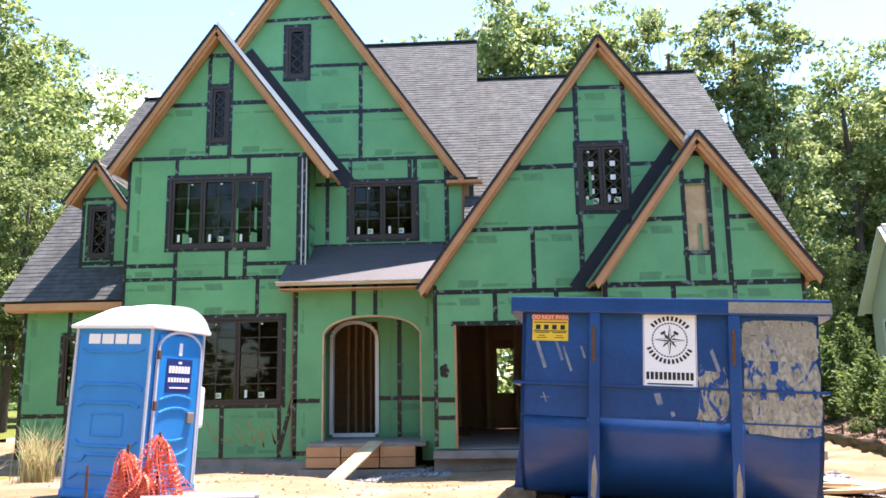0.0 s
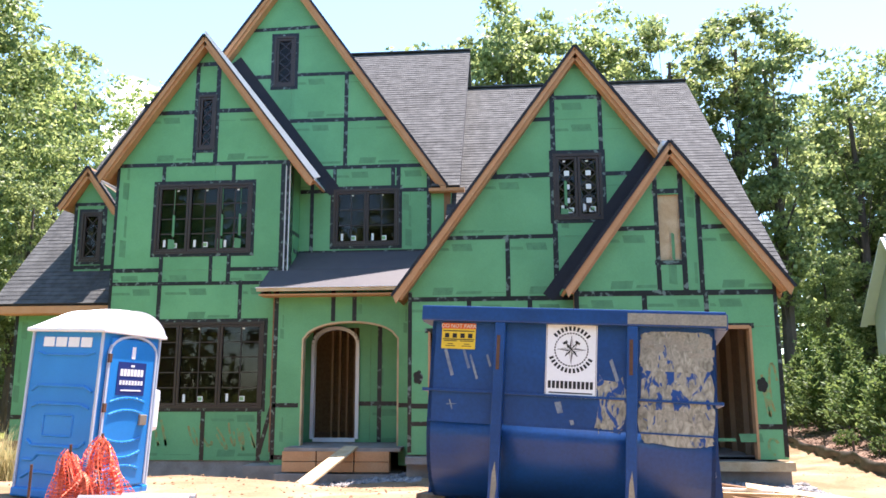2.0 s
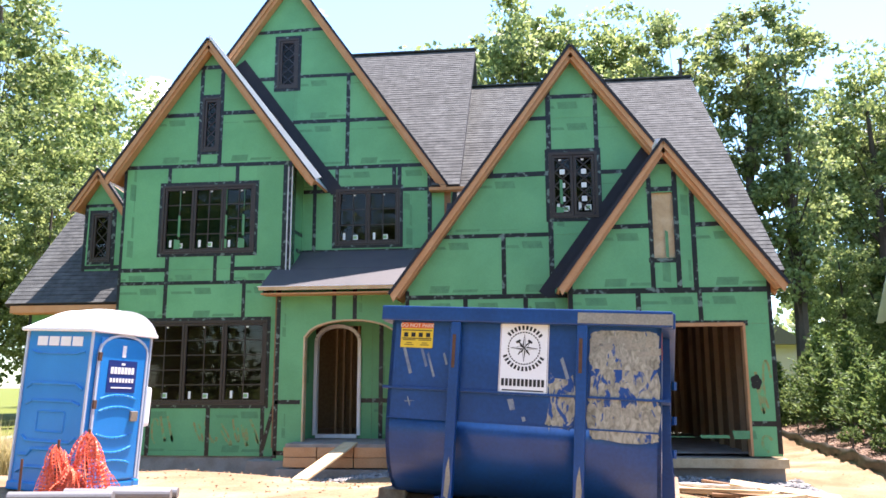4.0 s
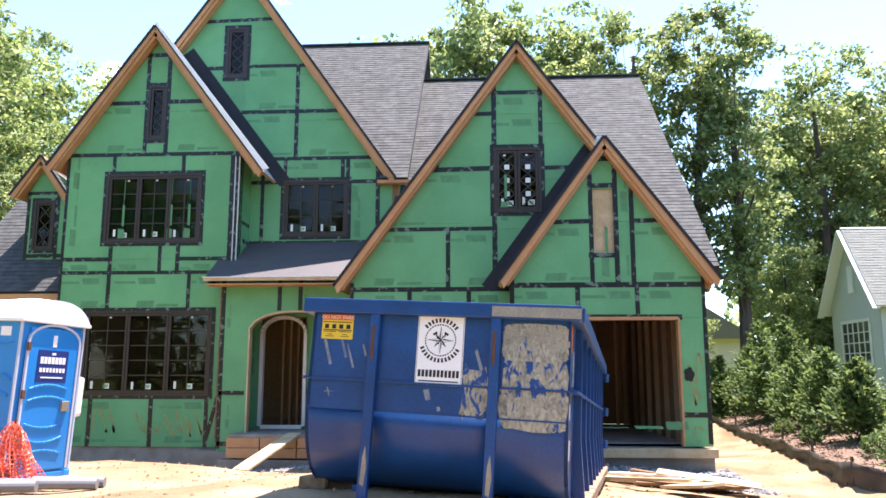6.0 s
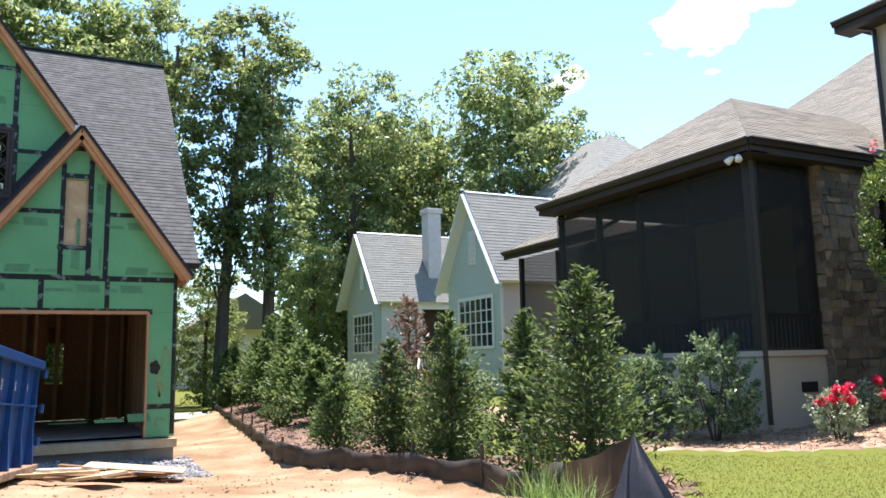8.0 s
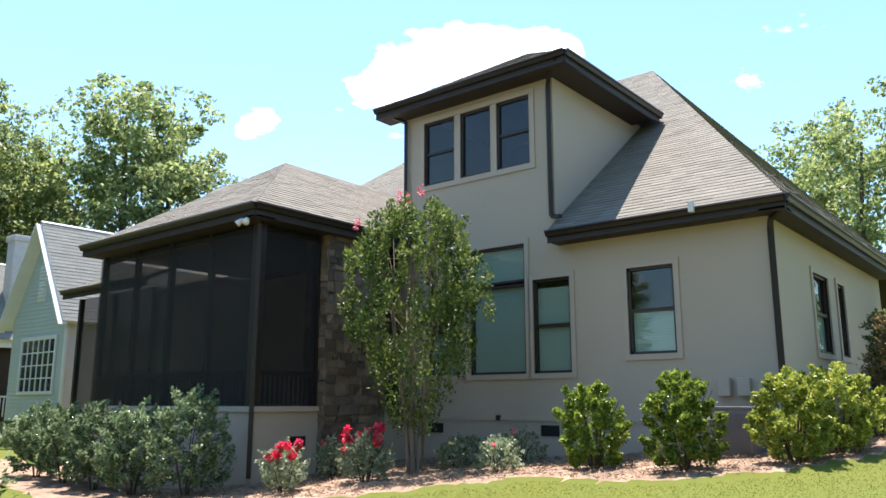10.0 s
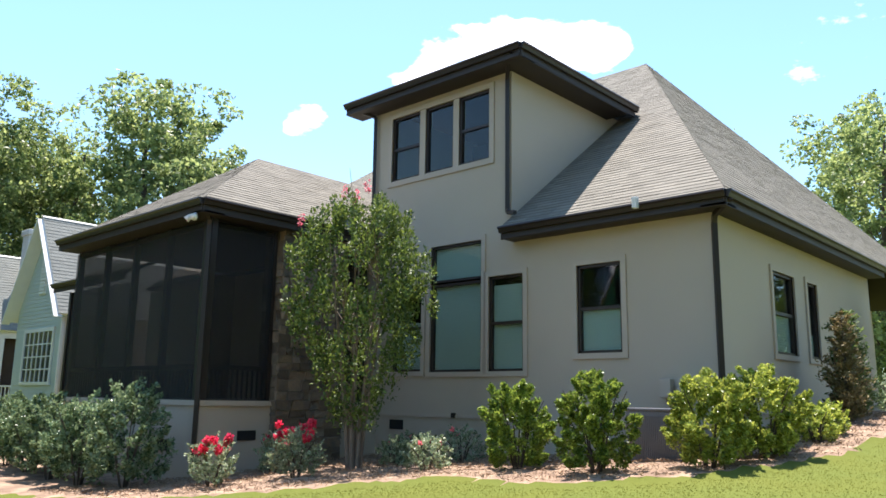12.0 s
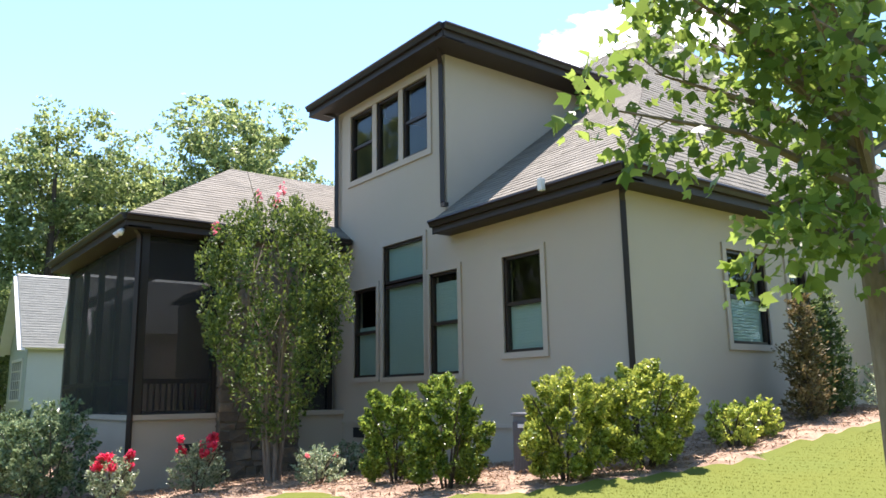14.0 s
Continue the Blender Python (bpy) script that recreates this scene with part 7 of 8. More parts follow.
# ---- air conditioner ----
ac = thing("air_conditioner", (16.6, 0.3, 0.85), "grey louvred air conditioning unit on a pad", "air conditioner")
part("pad", cube(16.1, 17.2, -0.2, 0.9, 0.75, 0.90), M["concrete"], ac)
part("cabinet", cube(16.25, 17.05, -0.08, 0.72, 0.90, 1.66, bevel=0.03), M["metal_grey"], ac)
for k in range(26):
    y = -0.05 + k * 0.0295
    part("louvre", cube(16.235, 16.252, y, y + 0.014, 0.96, 1.58), M["metal_grey"], ac)
part("top_grille", cube(16.23, 17.07, -0.10, 0.74, 1.655, 1.69, bevel=0.01), M["metal_grey"], ac)
part("badge", cube(16.228, 16.236, 0.44, 0.6, 1.50, 1.55, bevel=0.003), M["white_plastic"], ac)
ac.location.x += 0.95
ac.location.y += 0.40


# ---- plants ----
rs = np.random.RandomState(11)


def leaf_object(name, centres, size, material, parent, out=None, droop=0.3, wide=0.5, seed=1, lobed=False):
    """Many folded leaves, each of two triangles, at the given centres."""
    r = np.random.RandomState(seed)
    n = len(centres)
    d = r.normal(size=(n, 3))
    if out is not None:
        d = d * 0.7 + out
    d[:, 2] -= droop
    d /= np.linalg.norm(d, axis=1, keepdims=True) + 1e-9
    ref = r.normal(size=(n, 3))
    s = np.cross(d, ref)
    s /= np.linalg.norm(s, axis=1, keepdims=True) + 1e-9
    up = np.cross(s, d)
    ln = (size * r.uniform(0.6, 1.35, n))[:, None]
    base, tip = centres - d * ln / 2, centres + d * ln / 2 - up * ln * 0.08
    left, right = centres + s * ln * wide / 2 + up * ln * 0.07, centres - s * ln * wide / 2 + up * ln * 0.07
    corners = [base, right, tip, left]
    if lobed:
        def spot(a, b, c):
            return centres + d * ln * a + s * ln * wide * b + up * ln * c
        corners = [base, spot(-0.25, 0.30, 0.03), spot(0.12, 0.5, 0.0), spot(0.10, 0.22, 0.04), spot(0.5, 0.0, -0.08), spot(0.10, -0.22, 0.04), spot(0.12, -0.5, 0.0), spot(-0.25, -0.30, 0.03)]
    m = len(corners)
    v = np.stack(corners, 1).reshape(-1, 3).astype(np.float32)
    me = bpy.data.meshes.new(name)
    me.vertices.add(len(v))
    me.vertices.foreach_set("co", v.ravel())
    i = np.arange(n)[:, None] * m
    fan = [(0, 1, 2), (0, 2, 3)] if m == 4 else [(0, 1, 3), (1, 2, 3), (0, 3, 5), (3, 4, 5), (0, 5, 7), (5, 6, 7)]
    tri = np.concatenate([i + [f] for f in fan], 1).astype(np.int32).reshape(-1)
    n *= len(fan) // 2
    me.loops.add(len(tri))
    me.loops.foreach_set("vertex_index", tri)
    me.polygons.add(2 * n)
    me.polygons.foreach_set("loop_start", np.arange(2 * n, dtype=np.int32) * 3)
    me.update(calc_edges=True)
    me.materials.append(material)
    ob = new(name, me)
    ob.parent = parent
    return ob


def ball(n, r):
    p = r.normal(size=(n, 3))
    p /= np.linalg.norm(p, axis=1, keepdims=True)
    return p * (0.25 + 0.75 * r.uniform(0, 1, (n, 1)) ** 0.5), p


def big_tree(seed, height, radius, bare, clumps, leaves, leaf, material):
    """A woodland tree at the origin: trunk, limbs to every clump, ragged crown."""
    r = np.random.RandomState(seed)
    tree = new("tree")
    trunk_r = height * 0.013 + 0.05
    lean = r.uniform(-0.04, 0.04, 2) * height
    bm = bmesh.new()
    path = [Vector((lean[0] * f * f + 0.12 * math.sin(5 * f + seed), lean[1] * f * f + 0.1 * math.cos(4 * f), height * 0.93 * f)) for f in np.linspace(0, 1, 9)]
    tube(bm, path, [trunk_r * (1.15 - 1.0 * f) + 0.02 for f in np.linspace(0, 1, 9)], 8)
    trunk = dpart("trunk", bm, M["bark"], tree)
    cen, outs = [], []
    bm = bmesh.new()
    for k in range(clumps):
        f = bare + (1 - bare) * (k + r.rand()) / clumps
        prof = math.sin(math.pi * min(1, 0.12 + 0.88 * (1 - (f - bare) / (1 - bare)) ** 0.75)) ** 0.6 * (0.75 + 0.25 * (1 - f))
        a = k * 2.4 + r.uniform(-0.5, 0.5)
        dist = radius * max(prof, 0.3) * r.uniform(0.3, 1.0)
        root = path[min(8, int(f * 0.85 * 8))]
        c = Vector((path[min(8, int(f * 8))].x + dist * math.cos(a), path[min(8, int(f * 8))].y + dist * math.sin(a), height * f))
        mid = root.lerp(c, 0.5) + Vector((0, 0, 0.08 * dist))
        tube(bm, [root, mid, c], [trunk_r * 0.32 * (1.1 - f), trunk_r * 0.2 * (1.1 - f), 0.02], 5)
        sub = max(4, int(8 * r.uniform(0.6, 1.4)))
        for q in range(sub):
            cr = radius * r.uniform(0.09, 0.22)
            cc = np.array(c) + r.normal(size=3) * radius * 0.175 * np.array([1, 1, 0.8])
            p, o = ball(max(10, int(leaves / clumps / sub)), r)
            cen.append(cc + p * cr * np.array([1.1, 1.1, 0.75]))
            outs.append(o)
    dpart("branching", bm, M["bark"], tree)
    leaf_object("crown", np.concatenate(cen), leaf, material, tree, np.concatenate(outs), 0.25, 0.62, seed)
    return tree


TREES = [tagged(big_tree(s, 20, rad, bare, c, n, lf, M[m]), "tall broad-leaved woodland tree in full summer leaf", "tree", "woodland trees") for s, rad, bare, c, n, lf, m in (
    (1, 4.4, 0.25, 30, 14000, 0.30, "leaf_far"), (2, 4.2, 0.14, 34, 15000, 0.28, "leaf_light"), (3, 4.9, 0.28, 30, 14000, 0.31, "leaf_far"), (4, 3.0, 0.33, 32, 9500, 0.26, "leaf_far"), (5, 4.6, 0.10, 36, 16000, 0.29, "leaf_light"))]
SPOTS = [
    # left of the green house
    (-23, 32, 21, 1), (-21.5, 38, 18.5, 4), (-26, 40, 21, 0), (-18.6, 31, 12.8, 1), (-20.5, 26, 12, 4), (-29, 33, 20, 2), (-17.2, 27, 9.5, 3), (-19, 22, 9, 4), (-24, 24, 13, 1), (-16.5, 33, 9, 0),
    # behind it
    (1.2, 35, 19.3, 0), (-0.8, 37, 18.6, 2), (5.3, 34, 18.0, 1), (3.3, 37, 19.2, 4), (7.4, 32, 16.6, 3), (9.9, 31.5, 17.2, 3), (11.6, 30.8, 16.4, 3), (18.2, 39, 18.2, 1), (-6.3, 40, 19.5, 1),
    (21, 42, 16, 4), (24, 45, 17.5, 1), (27, 37, 19.6, 2), (30.5, 39, 19.2, 0), (24, 40, 17, 4), (34, 40, 17, 2), (38, 42, 16, 0), (17, 42, 16, 0), (22, 46, 17, 2), (28, 48, 18, 4), (6, 45, 14, 4), (43, 42, 16, 1), (15.5, 37, 8, 4),
    (9.6, 34, 6.2, 4), (8.3, 36, 6.8, 1), (11.2, 37, 5.2, 1),
    # beyond the tan house
    (50, 14, 17, 1), (46, 4, 15.5, 4), (52, -2, 18, 0), (48, -8, 14, 1), (60, 8, 20, 2), (44, -14, 13, 4),
]
for k, (x, y, h, which) in enumerate(SPOTS):
    t = copy_thing(TREES[which], pose(x, y, -0.4, 0, 0, (k * 73) % 360))
    t.scale = (h / 20 * 1.05, h / 20 * 1.05, h / 20)
# woods across the street, behind the camera: the windows mirror them
BEHIND = ((-16, -24, 15, 0), (-8, -26, 17, 1), (0, -23, 16, 2), (8, -27, 18, 4), (16, -25, 15, 0), (-24, -20, 16, 4), (24, -26, 17, 1), (-30, -6, 15, 2), (-28, 6, 14, 0), (-5, -30, 20, 3), (5, -32, 20, 3), (12, -32, 20, 1))
for k, (x, y, h, which) in enumerate(BEHIND):
    t = copy_thing(TREES[which], pose(x, y, 0, 0, 0, (k * 51) % 360))
    t.scale = (h / 20 * 1.15, h / 20 * 1.15, h / 20)
for t in TREES:
    for o in (*t.children_recursive, t):
        bpy.data.objects.remove(o)
# dense low growth closing the distance
bk = np.random.RandomState(5)
cen = []
for k in range(150):
    f = k / 150
    x = -34 + 96 * f
    y = 62 + bk.uniform(-4, 6) - 10 * abs(f - 0.45)
    p, o = ball(190, bk)
    if 8.5 < x < 23:
        y += 14
    cen.append(np.array([x, y, bk.uniform(0.5, 9 if not 8.5 < x < 23 else 2.5)]) + p * np.array([3.0, 2.5, 2.6]) * bk.uniform(0.7, 1.3))
# unseen clumps added behind the camera, to darken what the windows mirror
for k in range(130):
    p, o = ball(150, bk)
    a = radians(150 + 130 * k / 130 + bk.uniform(-2, 2))
    cen.append(np.array([2 + 38 * math.sin(a), 2 + 38 * math.cos(a), bk.uniform(0.5, 15)]) + p * np.array([3.2, 3.2, 3.0]) * bk.uniform(0.7, 1.3))
und = leaf_object("woodland_edge", np.concatenate(cen), 0.75, M["leaf_far"], None, None, 0.2, 0.65, 5)
tagged(und, "dense shaded woodland understorey behind the houses, and added unseen behind the camera", "woodland", kind="stuff")


def cone_tree(seed, h, r0, n, leaf, material, label, category, group, x, y, z, profile=1.0, fork=False):
    """A narrow evergreen: leader, side shoots, flat sprays to the ground."""
    r = np.random.RandomState(seed)
    tree = thing(category.replace(" ", "_"), (x, y, z), label, category, group)
    bm = bmesh.new()
    tube(bm, [(0, 0, -0.1), (0.02, 0, h * 0.5), (0, 0, h * 0.97)], [0.035 + 0.01 * h, 0.025, 0.006], 6)
    dpart("trunk", bm, M["bark"], tree)
    shoots = int(46 * h / 2.2)
    cen, outs = [], []
    bm = bmesh.new()
    for k in range(shoots):
        f = (k + r.rand()) / shoots
        reach = r0 * (1 - f) ** profile * r.uniform(0.65, 1.25) + 0.06
        a = k * 2.4 + r.uniform(-0.3, 0.3)
        base = np.array([0, 0, h * (0.03 + 0.95 * f)])
        d = np.array([math.cos(a), math.sin(a), 0.55])
        tip = base + d * reach
        tube(bm, [base, tip], [0.010, 0.003], 4)
        m = max(6, int(n / shoots * (0.4 + 1.2 * (1 - f))))
        s = r.uniform(0.15, 1.05, m)[:, None]
        cen.append(base + (tip - base) * s + r.normal(size=(m, 3)) * reach * 0.16)
        outs.append(np.tile(d, (m, 1)) * 1.1)
    tagged(dpart("branching", bm, M["bark"], tree), kind="stuff")
    leaf_object("foliage", np.concatenate(cen), leaf, material, tree, np.concatenate(outs), 0.0, 0.42, seed)
    return tree


ROW = [(8.35, 5.15, 2.35, 0.72), (8.75, 6.9, 2.1, 0.55), (8.35, 8.2, 2.2, 0.6), (9.0, 9.3, 1.6, 0.6), (8.5, 10.6, 2.0, 0.6), (8.2, 12.4, 1.7, 0.55), (9.1, 16.2, 1.7, 0.7), (9.4, 18.5, 2.0, 0.75), (9.6, 20.5, 1.9, 0.75), (9.4, 22.6, 2.1, 0.8), (9.7, 24.8, 2.2, 0.8), (9.4, 27.0, 2.3, 0.8), (9.6, 29.2, 2.5, 0.9), (10.4, 23.5, 2.9, 0.9), (10.6, 26.5, 3.1, 1.0)]
for k, (x, y, h, r0) in enumerate(ROW):
    cone_tree(100 + k, h, r0, int(4300 if y < 13 else 3200), 0.085 if y < 13 else 0.14, M["leaf_cedar"], "young cone-shaped green cedar in the mulch bank", "cedar", "cedars along the bank", x, y, ground_z(x, y), 0.8)
cone_tree(140, 2.75, 0.55, 1500, 0.12, M["leaf_brown"], "half-dead young magnolia with brown curled leaves", "magnolia", "", 9.1, 11.2, ground_z(9.1, 11.2), 0.5)
for k, (x, y, h) in enumerate(((21.2, -0.8, 1.9), (22.0, -0.55, 1.9), (22.4, -0.6, 2.0))):
    cone_tree(150 + k, h, 0.27, 3200, 0.075, M["leaf_cypress" if k == 0 else "leaf_cedar"], "browned narrow arborvitae by the stucco wall" if k == 0 else "narrow green arborvitae by the stucco wall", "arborvitae", "arborvitae by the wall", x, y, ground_z(x, y), 0.4)


def bush(seed, x, y, h, w, n, leaf, material, label, category="shrub", group="", stems=6, flowers=None, low=0.15, z=None, shoot=0.30):
    """A rounded shrub of stems with leaves on clustered twigs, an uneven outline and gaps."""
    r = np.random.RandomState(seed)
    b = thing(category.replace(" ", "_"), (x, y, ground_z(x, y) + 0.03 if z is None else z), label, category, group)
    bm = bmesh.new()
    for k in range(stems):
        a = k * 6.283 / stems + r.uniform(-0.3, 0.3)
        tube(bm, [(0.03 * math.cos(a), 0.03 * math.sin(a), -0.08), (0.3 * w * math.cos(a) * 0.6, 0.3 * w * math.sin(a) * 0.6, h * 0.45), (0.42 * w * math.cos(a), 0.42 * w * math.sin(a), h * 0.8)], [0.018, 0.012, 0.005], 5)
    dpart("woody_stem", bm, M["bark"], b)
    cen, outs = [], []
    groups = 64
    for k in range(groups):
        a, q = k * 2.4 + r.uniform(-0.3, 0.3), (k + 0.5) / groups
        zc = low + (1 - low) * q
        rad = w / 2 * math.sqrt(max(0.05, 1 - abs(2 * (zc - 0.50)) ** 2.4)) * r.uniform(0.55, 1.06)
        foot = np.array([rad * math.cos(a), rad * math.sin(a), h * zc * r.uniform(0.86, 1.0)])
        # each shoot leans outwards and up, leaves ranked along it
        d = np.array([math.cos(a) * 0.6, math.sin(a) * 0.6, 0.2 + 0.55 * q])
        reach = min(w, h) * r.uniform(0.10, shoot)
        m = max(8, int(n / groups * r.uniform(0.6, 1.4)))
        s = r.uniform(-0.75, 0.75, m)[:, None]
        girth = min(w, h) * r.uniform(0.06, 0.13)
        p, o = ball(m, r)
        cen.append(foot + d * reach * s + p * girth * (1.25 - 0.5 * (s + 0.75)))
        outs.append(o * 0.7 + d * 0.6)
    leaf_object("foliage", np.concatenate(cen), leaf, material, b, np.concatenate(outs), -0.1, 0.55, seed)
    if flowers:
        cnt, fm, fs = flowers
        for k in range(cnt):
            a = r.uniform(0, 6.28)
            c = np.array([w * 0.46 * math.cos(a) * r.rand() ** 0.5, w * 0.46 * math.sin(a) * r.rand() ** 0.5, h * r.uniform(0.72, 1.12)])
            p, o = ball(34, r)
            leaf_object("bloom", c + p * fs, fs * 1.1, fm, b, o, 0, 0.8, seed + k)
    return b


HOLLY, LIME = "dark glossy evergreen shrub in the mulch bed", "round lime-green shrub in the mulch bed"
for k, (x, y, h, w) in enumerate(((13.1, 8.1, 1.62, 1.2), (12.95, 9.5, 1.5, 1.05), (13.0, 10.9, 1.55, 1.0), (13.1, 12.3, 1.45, 1.0), (13.2, 13.7, 1.45, 0.95))):
    bush(200 + k, x, y, h * 1.04, w * 1.08, 5600, 0.078, M["leaf_dark"], HOLLY, "shrub", "dark shrubs by the porch")
for k, (x, y, h, w) in enumerate(((16.15, 2.3, 1.25, 0.98), (15.85, 0.8, 1.33, 1.0), (16.6, -0.4, 1.20, 1.0), (17.55, -0.75, 1.22, 1.1))):
    bush(210 + k, x, y, h, w * 1.0, 12500, 0.058, M["leaf_myrtle" if k < 2 else "leaf_lime"], LIME, "shrub", "round shrubs by the corner", low=0.10, shoot=0.18)
for k, (x, y, h, w) in enumerate(((19.0, -0.95, 0.55, 0.6), (19.6, -0.95, 0.5, 0.55), (23.2, -1.2, 0.75, 1.1))):
    bush(220 + k, x, y, h, w, 1600, 0.06, M["leaf_lime" if k < 2 else "leaf_rose"], "small pale green shrub in the mulch bed", "shrub", "small shrubs")
for k, (x, y, h, w, f) in enumerate(((13.55, 6.2, 0.72, 0.7, 9), (14.65, 5.55, 0.78, 0.75, 10), (15.2, 6.9, 0.7, 0.6, 5))):
    bush(230 + k, x, y, h, w, 1700, 0.06, M["leaf_rose"], "rose bush with bright red blooms", "rose bush", "red roses", 5, (f, M["petal"], 0.066))
for k, (x, y, h, w) in enumerate(((15.75, 3.75, 0.55, 0.75), (17.4, 5.6, 0.55, 0.85), (17.2, 4.3, 0.6, 0.8), (16.6, 5.3, 0.5, 0.6))):
    bush(240 + k, x, y, h, w, 1500, 0.055, M["leaf_rose"], "low grey-green rose bush with few pale blooms", "rose bush", "pale roses", 5, (2, M["petal_pink"], 0.035))
for k, (x, y, h, w) in enumerate(((13.8, 26.5, 1.0, 1.4), (14.6, 28.5, 0.9, 1.3), (15.2, 19.5, 0.8, 1.0))):
    bush(250 + k, x, y, h, w, 1500, 0.10, M["leaf_rose"], "pale flowering shrub beside the cottage", "shrub", "cottage shrubs")
for k, (x, y) in enumerate(((8.6, 14.5), (8.35, 16.8), (8.7, 19.4))):
    bush(260 + k, x, y, 0.4, 0.5, 700, 0.07, M["leaf_cedar"], "small green seedling in the mulch bank", "seedling", "seedlings")

bush(270, 26.6, -1.3, 2.9, 2.1, 9000, 0.085, M["leaf_myrtle"], "tall glossy green shrub at the end of the wall", "shrub")

# crape myrtle
cm = thing("crape_myrtle", (15.95, 5.65, ground_z(15.95, 5.65)), "multi-stemmed crape myrtle with light green leaves", "tree")
r = np.random.RandomState(31)
cen, outs = [], []
for k in range(7):
    bm = bmesh.new()
    a = k * 0.9
    top = Vector((0.75 * math.cos(a) * r.uniform(0.5, 1), 0.75 * math.sin(a) * r.uniform(0.5, 1), 3.2 + r.rand() * 1.0))
    tube(bm, [(0.08 * math.cos(a), 0.08 * math.sin(a), -0.1), (0.18 * math.cos(a), 0.18 * math.sin(a), 0.9), (top.x * 0.55, top.y * 0.55, 1.9), top], [0.045, 0.035, 0.022, 0.006], 7)
    dpart("stem", bm, M["bark_pale"], cm)
    bm = bmesh.new()
    for q in range(7):
        f = r.uniform(0.35, 0.95)
        s = Vector((top.x * f * f, top.y * f * f, top.z * f))
        e = s + Vector((r.uniform(-0.5, 0.5), r.uniform(-0.5, 0.5), r.uniform(0.3, 0.9)))
        tube(bm, [s, e], [0.012, 0.004], 4)
    tagged(dpart("branching", bm, M["bark_pale"], cm), kind="stuff")
for k in range(300):
    zc = r.uniform(0.75, 4.45)
    w = 0.25 + 1.08 * min(1, max(0.0, zc - 0.7) / 2.0) ** 0.8
    w *= 1 if zc < 3.6 else max(0.4, 1 - (zc - 3.6) * 0.65)
    a = r.uniform(0, 6.28)
    rad = w * r.uniform(0.2, 1) ** 0.5
    thin = 22 if zc < 1.7 else 44 if zc < 2.4 else 80
    p, o = ball(thin, r)
    cen.append(np.array([rad * math.cos(a), rad * math.sin(a), zc]) + p * np.array([0.12, 0.12, 0.27]))
    outs.append(o + np.array([0, 0, 0.7]))
leaf_object("foliage", np.concatenate(cen), 0.078, M["leaf_crape"], cm, np.concatenate(outs), -0.1, 0.5, 32)
for k, (x, y, z) in enumerate(((0.1, 0.3, 4.65), (-0.35, 0.1, 4.6), (-0.9, 0.6, 4.1), (0.0, -0.1, 4.75))):
    p, o = ball(40, r)
    tagged(leaf_object("bloom", np.array([x, y, z]) + p * np.array([0.07, 0.07, 0.14]), 0.05, M["petal_pink"], cm, o, 0, 0.8, 40 + k), kind="stuff")

cm.scale = (1, 1, 1.06)

# young street tree close to the path
mp = thing("maple_tree", (13.98, -5.04, ground_z(13.98, -5.04)), "young street tree with broad sunlit green leaves", "tree")
r = np.random.RandomState(51)
bm = bmesh.new()
tube(bm, [(0, 0, -0.2), (0.0, 0.02, 1.0), (-0.03, 0.03, 2.1), (0.02, 0, 3.3), (0, 0, 4.6)], [0.085, 0.07, 0.06, 0.04, 0.012], 12)
dpart("trunk", bm, M["bark_pale"], mp)
# low limbs that sweep out over the lawn, then the whorls of the upper crown
BOUGHS = [(1.70, 155, 0.58, 0.10), (1.80, 172, 0.6, 0.15), (2.05, 160, 1.45, 0.30), (2.15, 148, 1.05, 0.5), (2.25, 170, 1.2, 0.6), (2.35, 158, 1.2, 0.8), (2.1, 195, 1.0, 0.5), (2.0, 50, 0.5, 0.35)]
for k in range(24):
    turn = k * 137.5 % 360
    BOUGHS.append((2.25 + 2.2 * k / 24, turn, 1.25 * (1 - 0.25 * k / 24) * r.uniform(0.6, 1.0) * (0.5 if 50 < turn < 135 else 1.0), r.uniform(0.3, 0.8)))
limb_bm = bmesh.new()
cen, outs = [], []
for k, (z0, turn, reach, rise) in enumerate(BOUGHS):
    a = radians(turn)
    s = Vector((0, 0, z0))
    e = s + Vector((reach * math.cos(a), reach * math.sin(a), rise))
    mid = s.lerp(e, 0.5) + Vector((0, 0, 0.10))
    tube(limb_bm, [s, mid, e], [0.030 if k < 8 else 0.024, 0.016, 0.004], 6)
    for q in range(9):
        t = 0.3 + 0.75 * q / 8
        side = r.uniform(-0.17, 0.17, 3)
        c = np.array(s.lerp(mid, t * 2) if t < 0.5 else mid.lerp(e, (t - 0.5) * 2))
        tip = c + side
        tube(limb_bm, [Vector(c), Vector(tip)], [0.006, 0.002], 4)
        p, o = ball(24, r)
        cen.append(tip + p * 0.16)
        outs.append(o * 0.7)
dpart("branching", limb_bm, M["bark_pale"], mp)
leaf_object("foliage", np.concatenate(cen), 0.076, M["leaf_maple"], mp, np.concatenate(outs), 0.45, 0.95, 52, True)

# ---- small ground cover ----
r = np.random.RandomState(61)


def scatter(n, x0, x1, y0, y1, kinds):
    """Points on the ground inside the given zones."""
    out = []
    xs, ys = r.uniform(x0, x1, n), r.uniform(y0, y1, n)
    for x, y in zip(xs, ys):
        i, j = int((x - gx[0]) / step), int((y - gy[0]) / step)
        if 0 <= i < zone_map.shape[0] and 0 <= j < zone_map.shape[1] and zone_map[i, j] in kinds:
            out.append((x, y, zz[i, j]))
    return np.array(out)


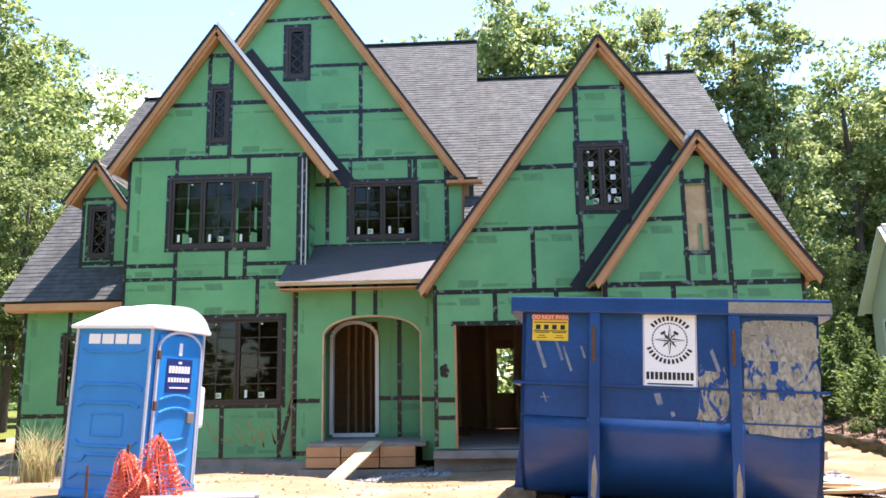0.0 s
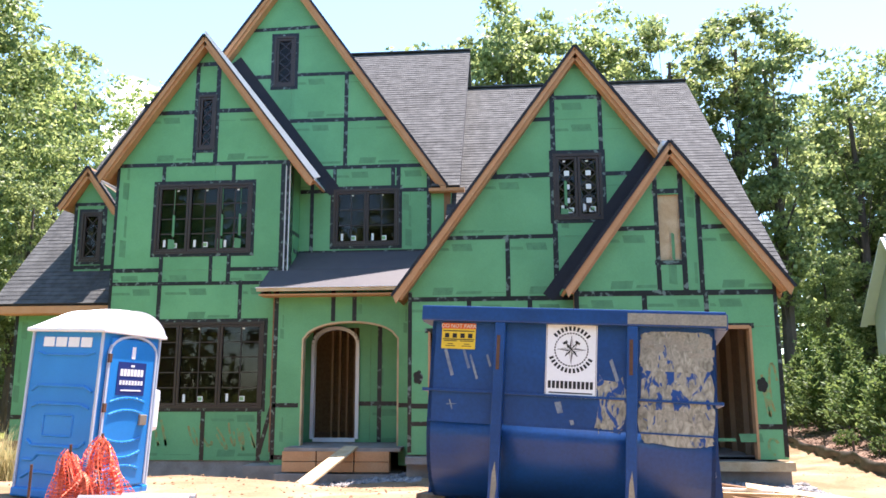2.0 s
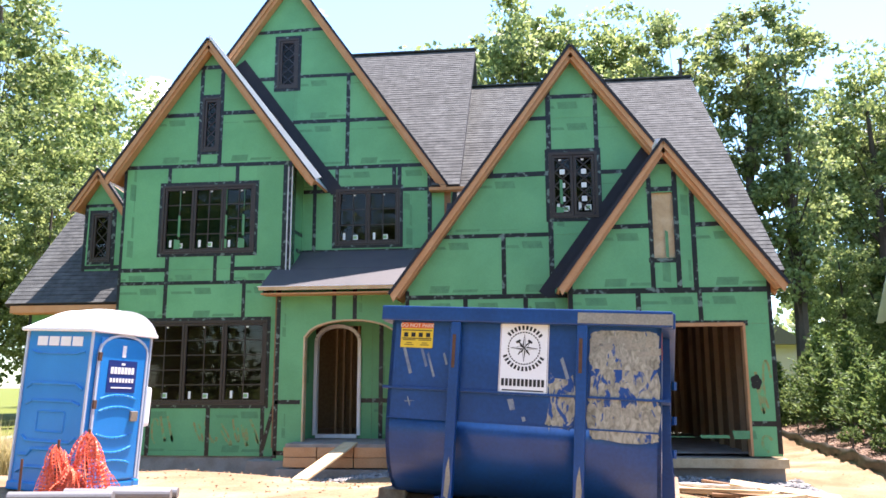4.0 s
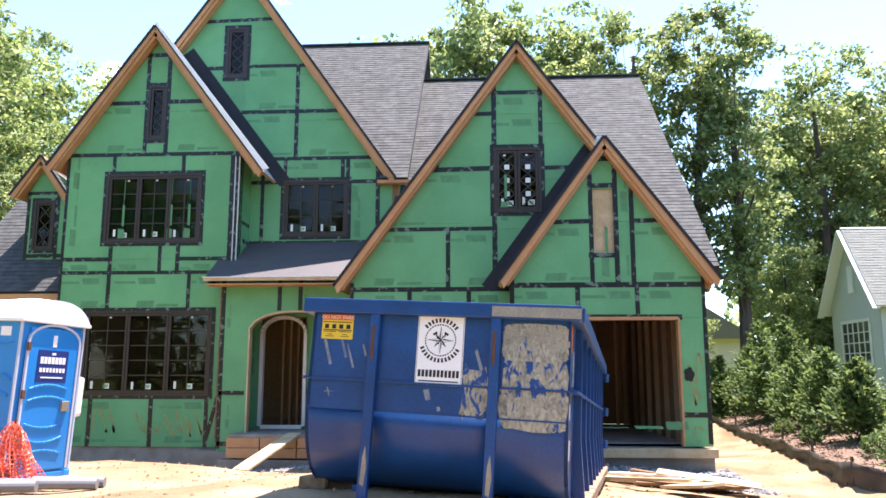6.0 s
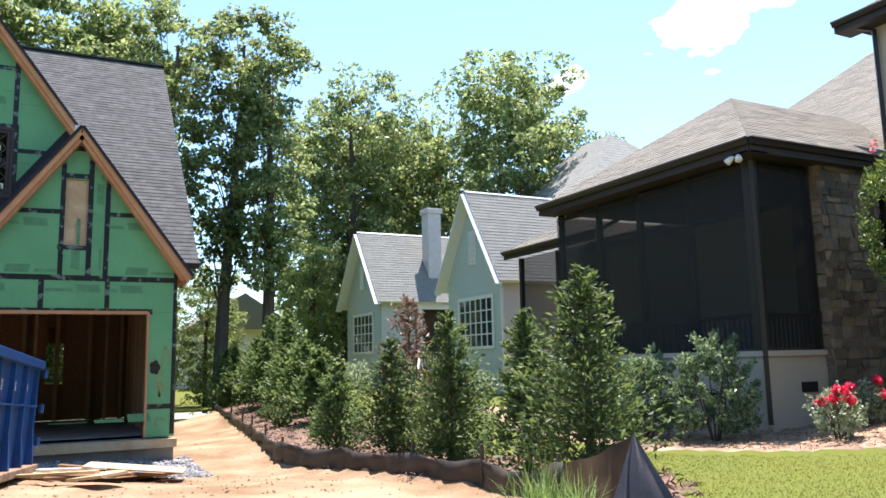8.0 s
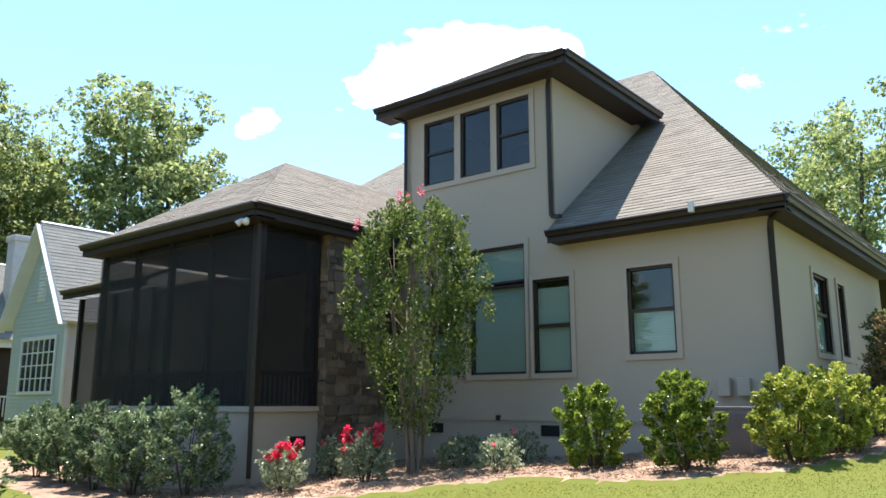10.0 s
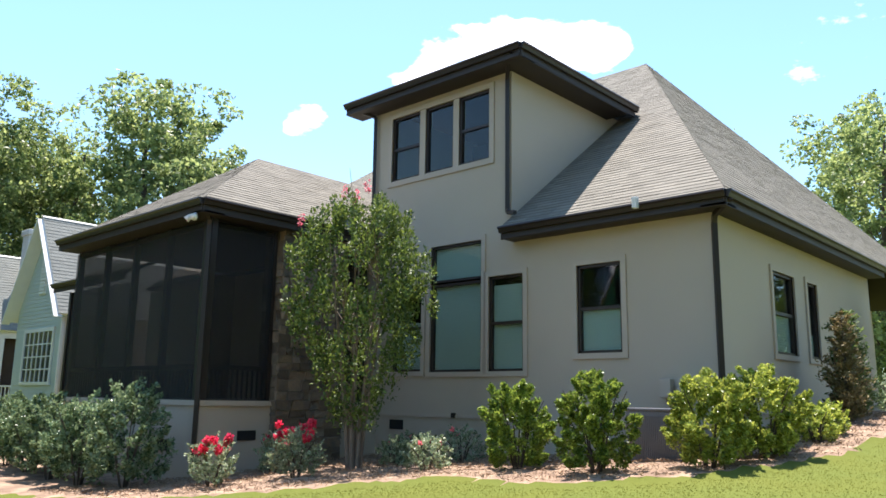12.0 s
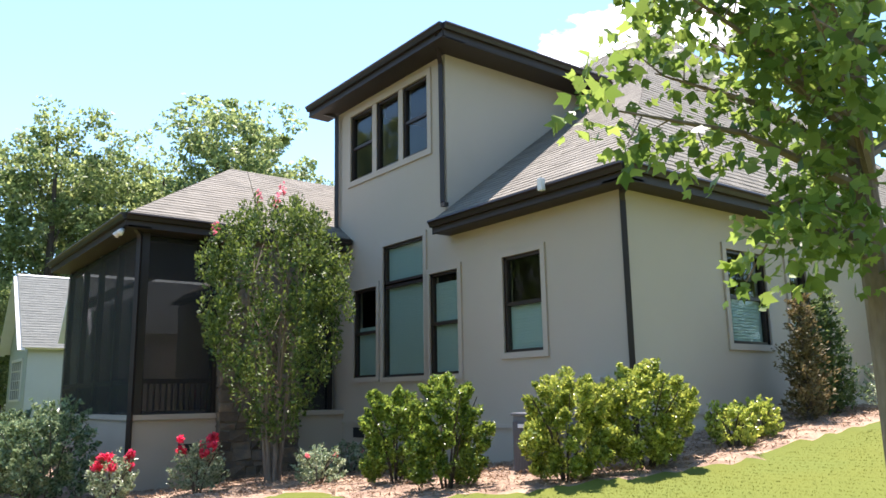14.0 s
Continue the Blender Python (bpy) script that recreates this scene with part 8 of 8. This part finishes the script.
pts = scatter(200000, 8.2, 24, -5.5, 9.5, (2,))
pts[:, 2] += 0.006
tagged(leaf_object("lawn_grass", pts, 0.026, M["grass"], None, np.tile([0, 0, 1.2], (len(pts), 1)), 0.0, 0.22, 62), "short mown grass blades of the lawn", "grass", kind="stuff")
pts = scatter(26000, 12, 24, -2.2, 9, (1,))
pts[:, 2] += 0.03
tagged(leaf_object("straw_litter", pts, 0.085, M["straw"], None, r.normal(size=(len(pts), 3)) * [1.2, 1.2, 0.2], 0.0, 0.10, 63), "pine straw and bark chips on the bed", "mulch", kind="stuff")
pts = scatter(16000, 6.5, 12, 4, 26, (5,))
pts[:, 2] += 0.03
tagged(leaf_object("bark_litter", pts, 0.10, M["bark_chip"], None, r.normal(size=(len(pts), 3)) * [1.2, 1.2, 0.2], 0.0, 0.2, 64), "shredded bark on the planted bank", "mulch", kind="stuff")


def pebbles(name, pts, s0, s1, material, label, seed):
    """Small rough stones, joined."""
    q = np.random.RandomState(seed)
    verts, faces = [], []
    for x, y, z in pts:
        s = q.uniform(s0, s1)
        o = len(verts)
        for dx, dy, dz in ((1, 0, 0), (-1, 0, 0), (0, 1, 0), (0, -1, 0), (0, 0, 0.8), (0, 0, -0.6)):
            k = q.uniform(0.7, 1.3)
            verts.append((x + dx * s * k + q.normal() * s * 0.2, y + dy * s * k + q.normal() * s * 0.2, z + dz * s * k * 0.8 + s * 0.2))
        faces += [(o + a, o + b, o + c) for a, b, c in ((0, 2, 4), (2, 1, 4), (1, 3, 4), (3, 0, 4), (2, 0, 5), (1, 2, 5), (3, 1, 5), (0, 3, 5))]
    tagged(raw(name, verts, faces, material), label, "stones", kind="stuff")


pebbles("gravel_stones", scatter(9000, -4, 6, 11.4, 15.7, (3,)), 0.02, 0.06, M["gravel"], "loose grey crushed stone", 65)
pebbles("clay_clods", scatter(2600, -6, 8, 5, 20, (0,)), 0.006, 0.024, M["dirt"], "clods and crumbs of dry clay", 66)


def grass_clump(x, y, h, w, n, seed, label, material):
    q = np.random.RandomState(seed)
    verts, faces = [], []
    for k in range(n):
        a, reach, tall = q.uniform(0, 6.28), w * q.uniform(0.15, 1), h * q.uniform(0.55, 1)
        bx, by = x + q.normal() * w * 0.2, y + q.normal() * w * 0.2
        bz = ground_z(x, y) - 0.02
        sx, sy = -math.sin(a) * 0.007, math.cos(a) * 0.007
        o = len(verts)
        for f in (0, 0.35, 0.7, 1.0):
            px, py, pz = bx + math.cos(a) * reach * f ** 1.7, by + math.sin(a) * reach * f ** 1.7, bz + tall * (f - 0.35 * f ** 3 * reach / w)
            g = 1 - f * 0.95
            verts += [(px - sx * g, py - sy * g, pz), (px + sx * g, py + sy * g, pz)]
        faces += [(o + 2 * i, o + 2 * i + 1, o + 2 * i + 3, o + 2 * i + 2) for i in range(3)]
    t = thing("grass_clump", (x, y, ground_z(x, y)), label, "grass")
    ob = raw("blade_tuft", verts, faces, material, t)
    return t


grass_clump(6.14, 2.75, 0.80, 0.36, 260, 71, "clump of long bright green grass by the fence", M["long_grass"])
grass_clump(6.32, 2.62, 0.72, 0.30, 180, 72, "clump of long bright green grass by the fence", M["long_grass"])
for k, (x, y, h) in enumerate(((-6.0, 10.2, 1.0), (-6.6, 9.6, 0.8), (-5.6, 10.8, 0.9), (-6.3, 8.9, 0.5))):
    grass_clump(x, y, h, 0.6, 220, 73 + k, "tall dry seeding weeds beside the toilet", M["dry_grass"])
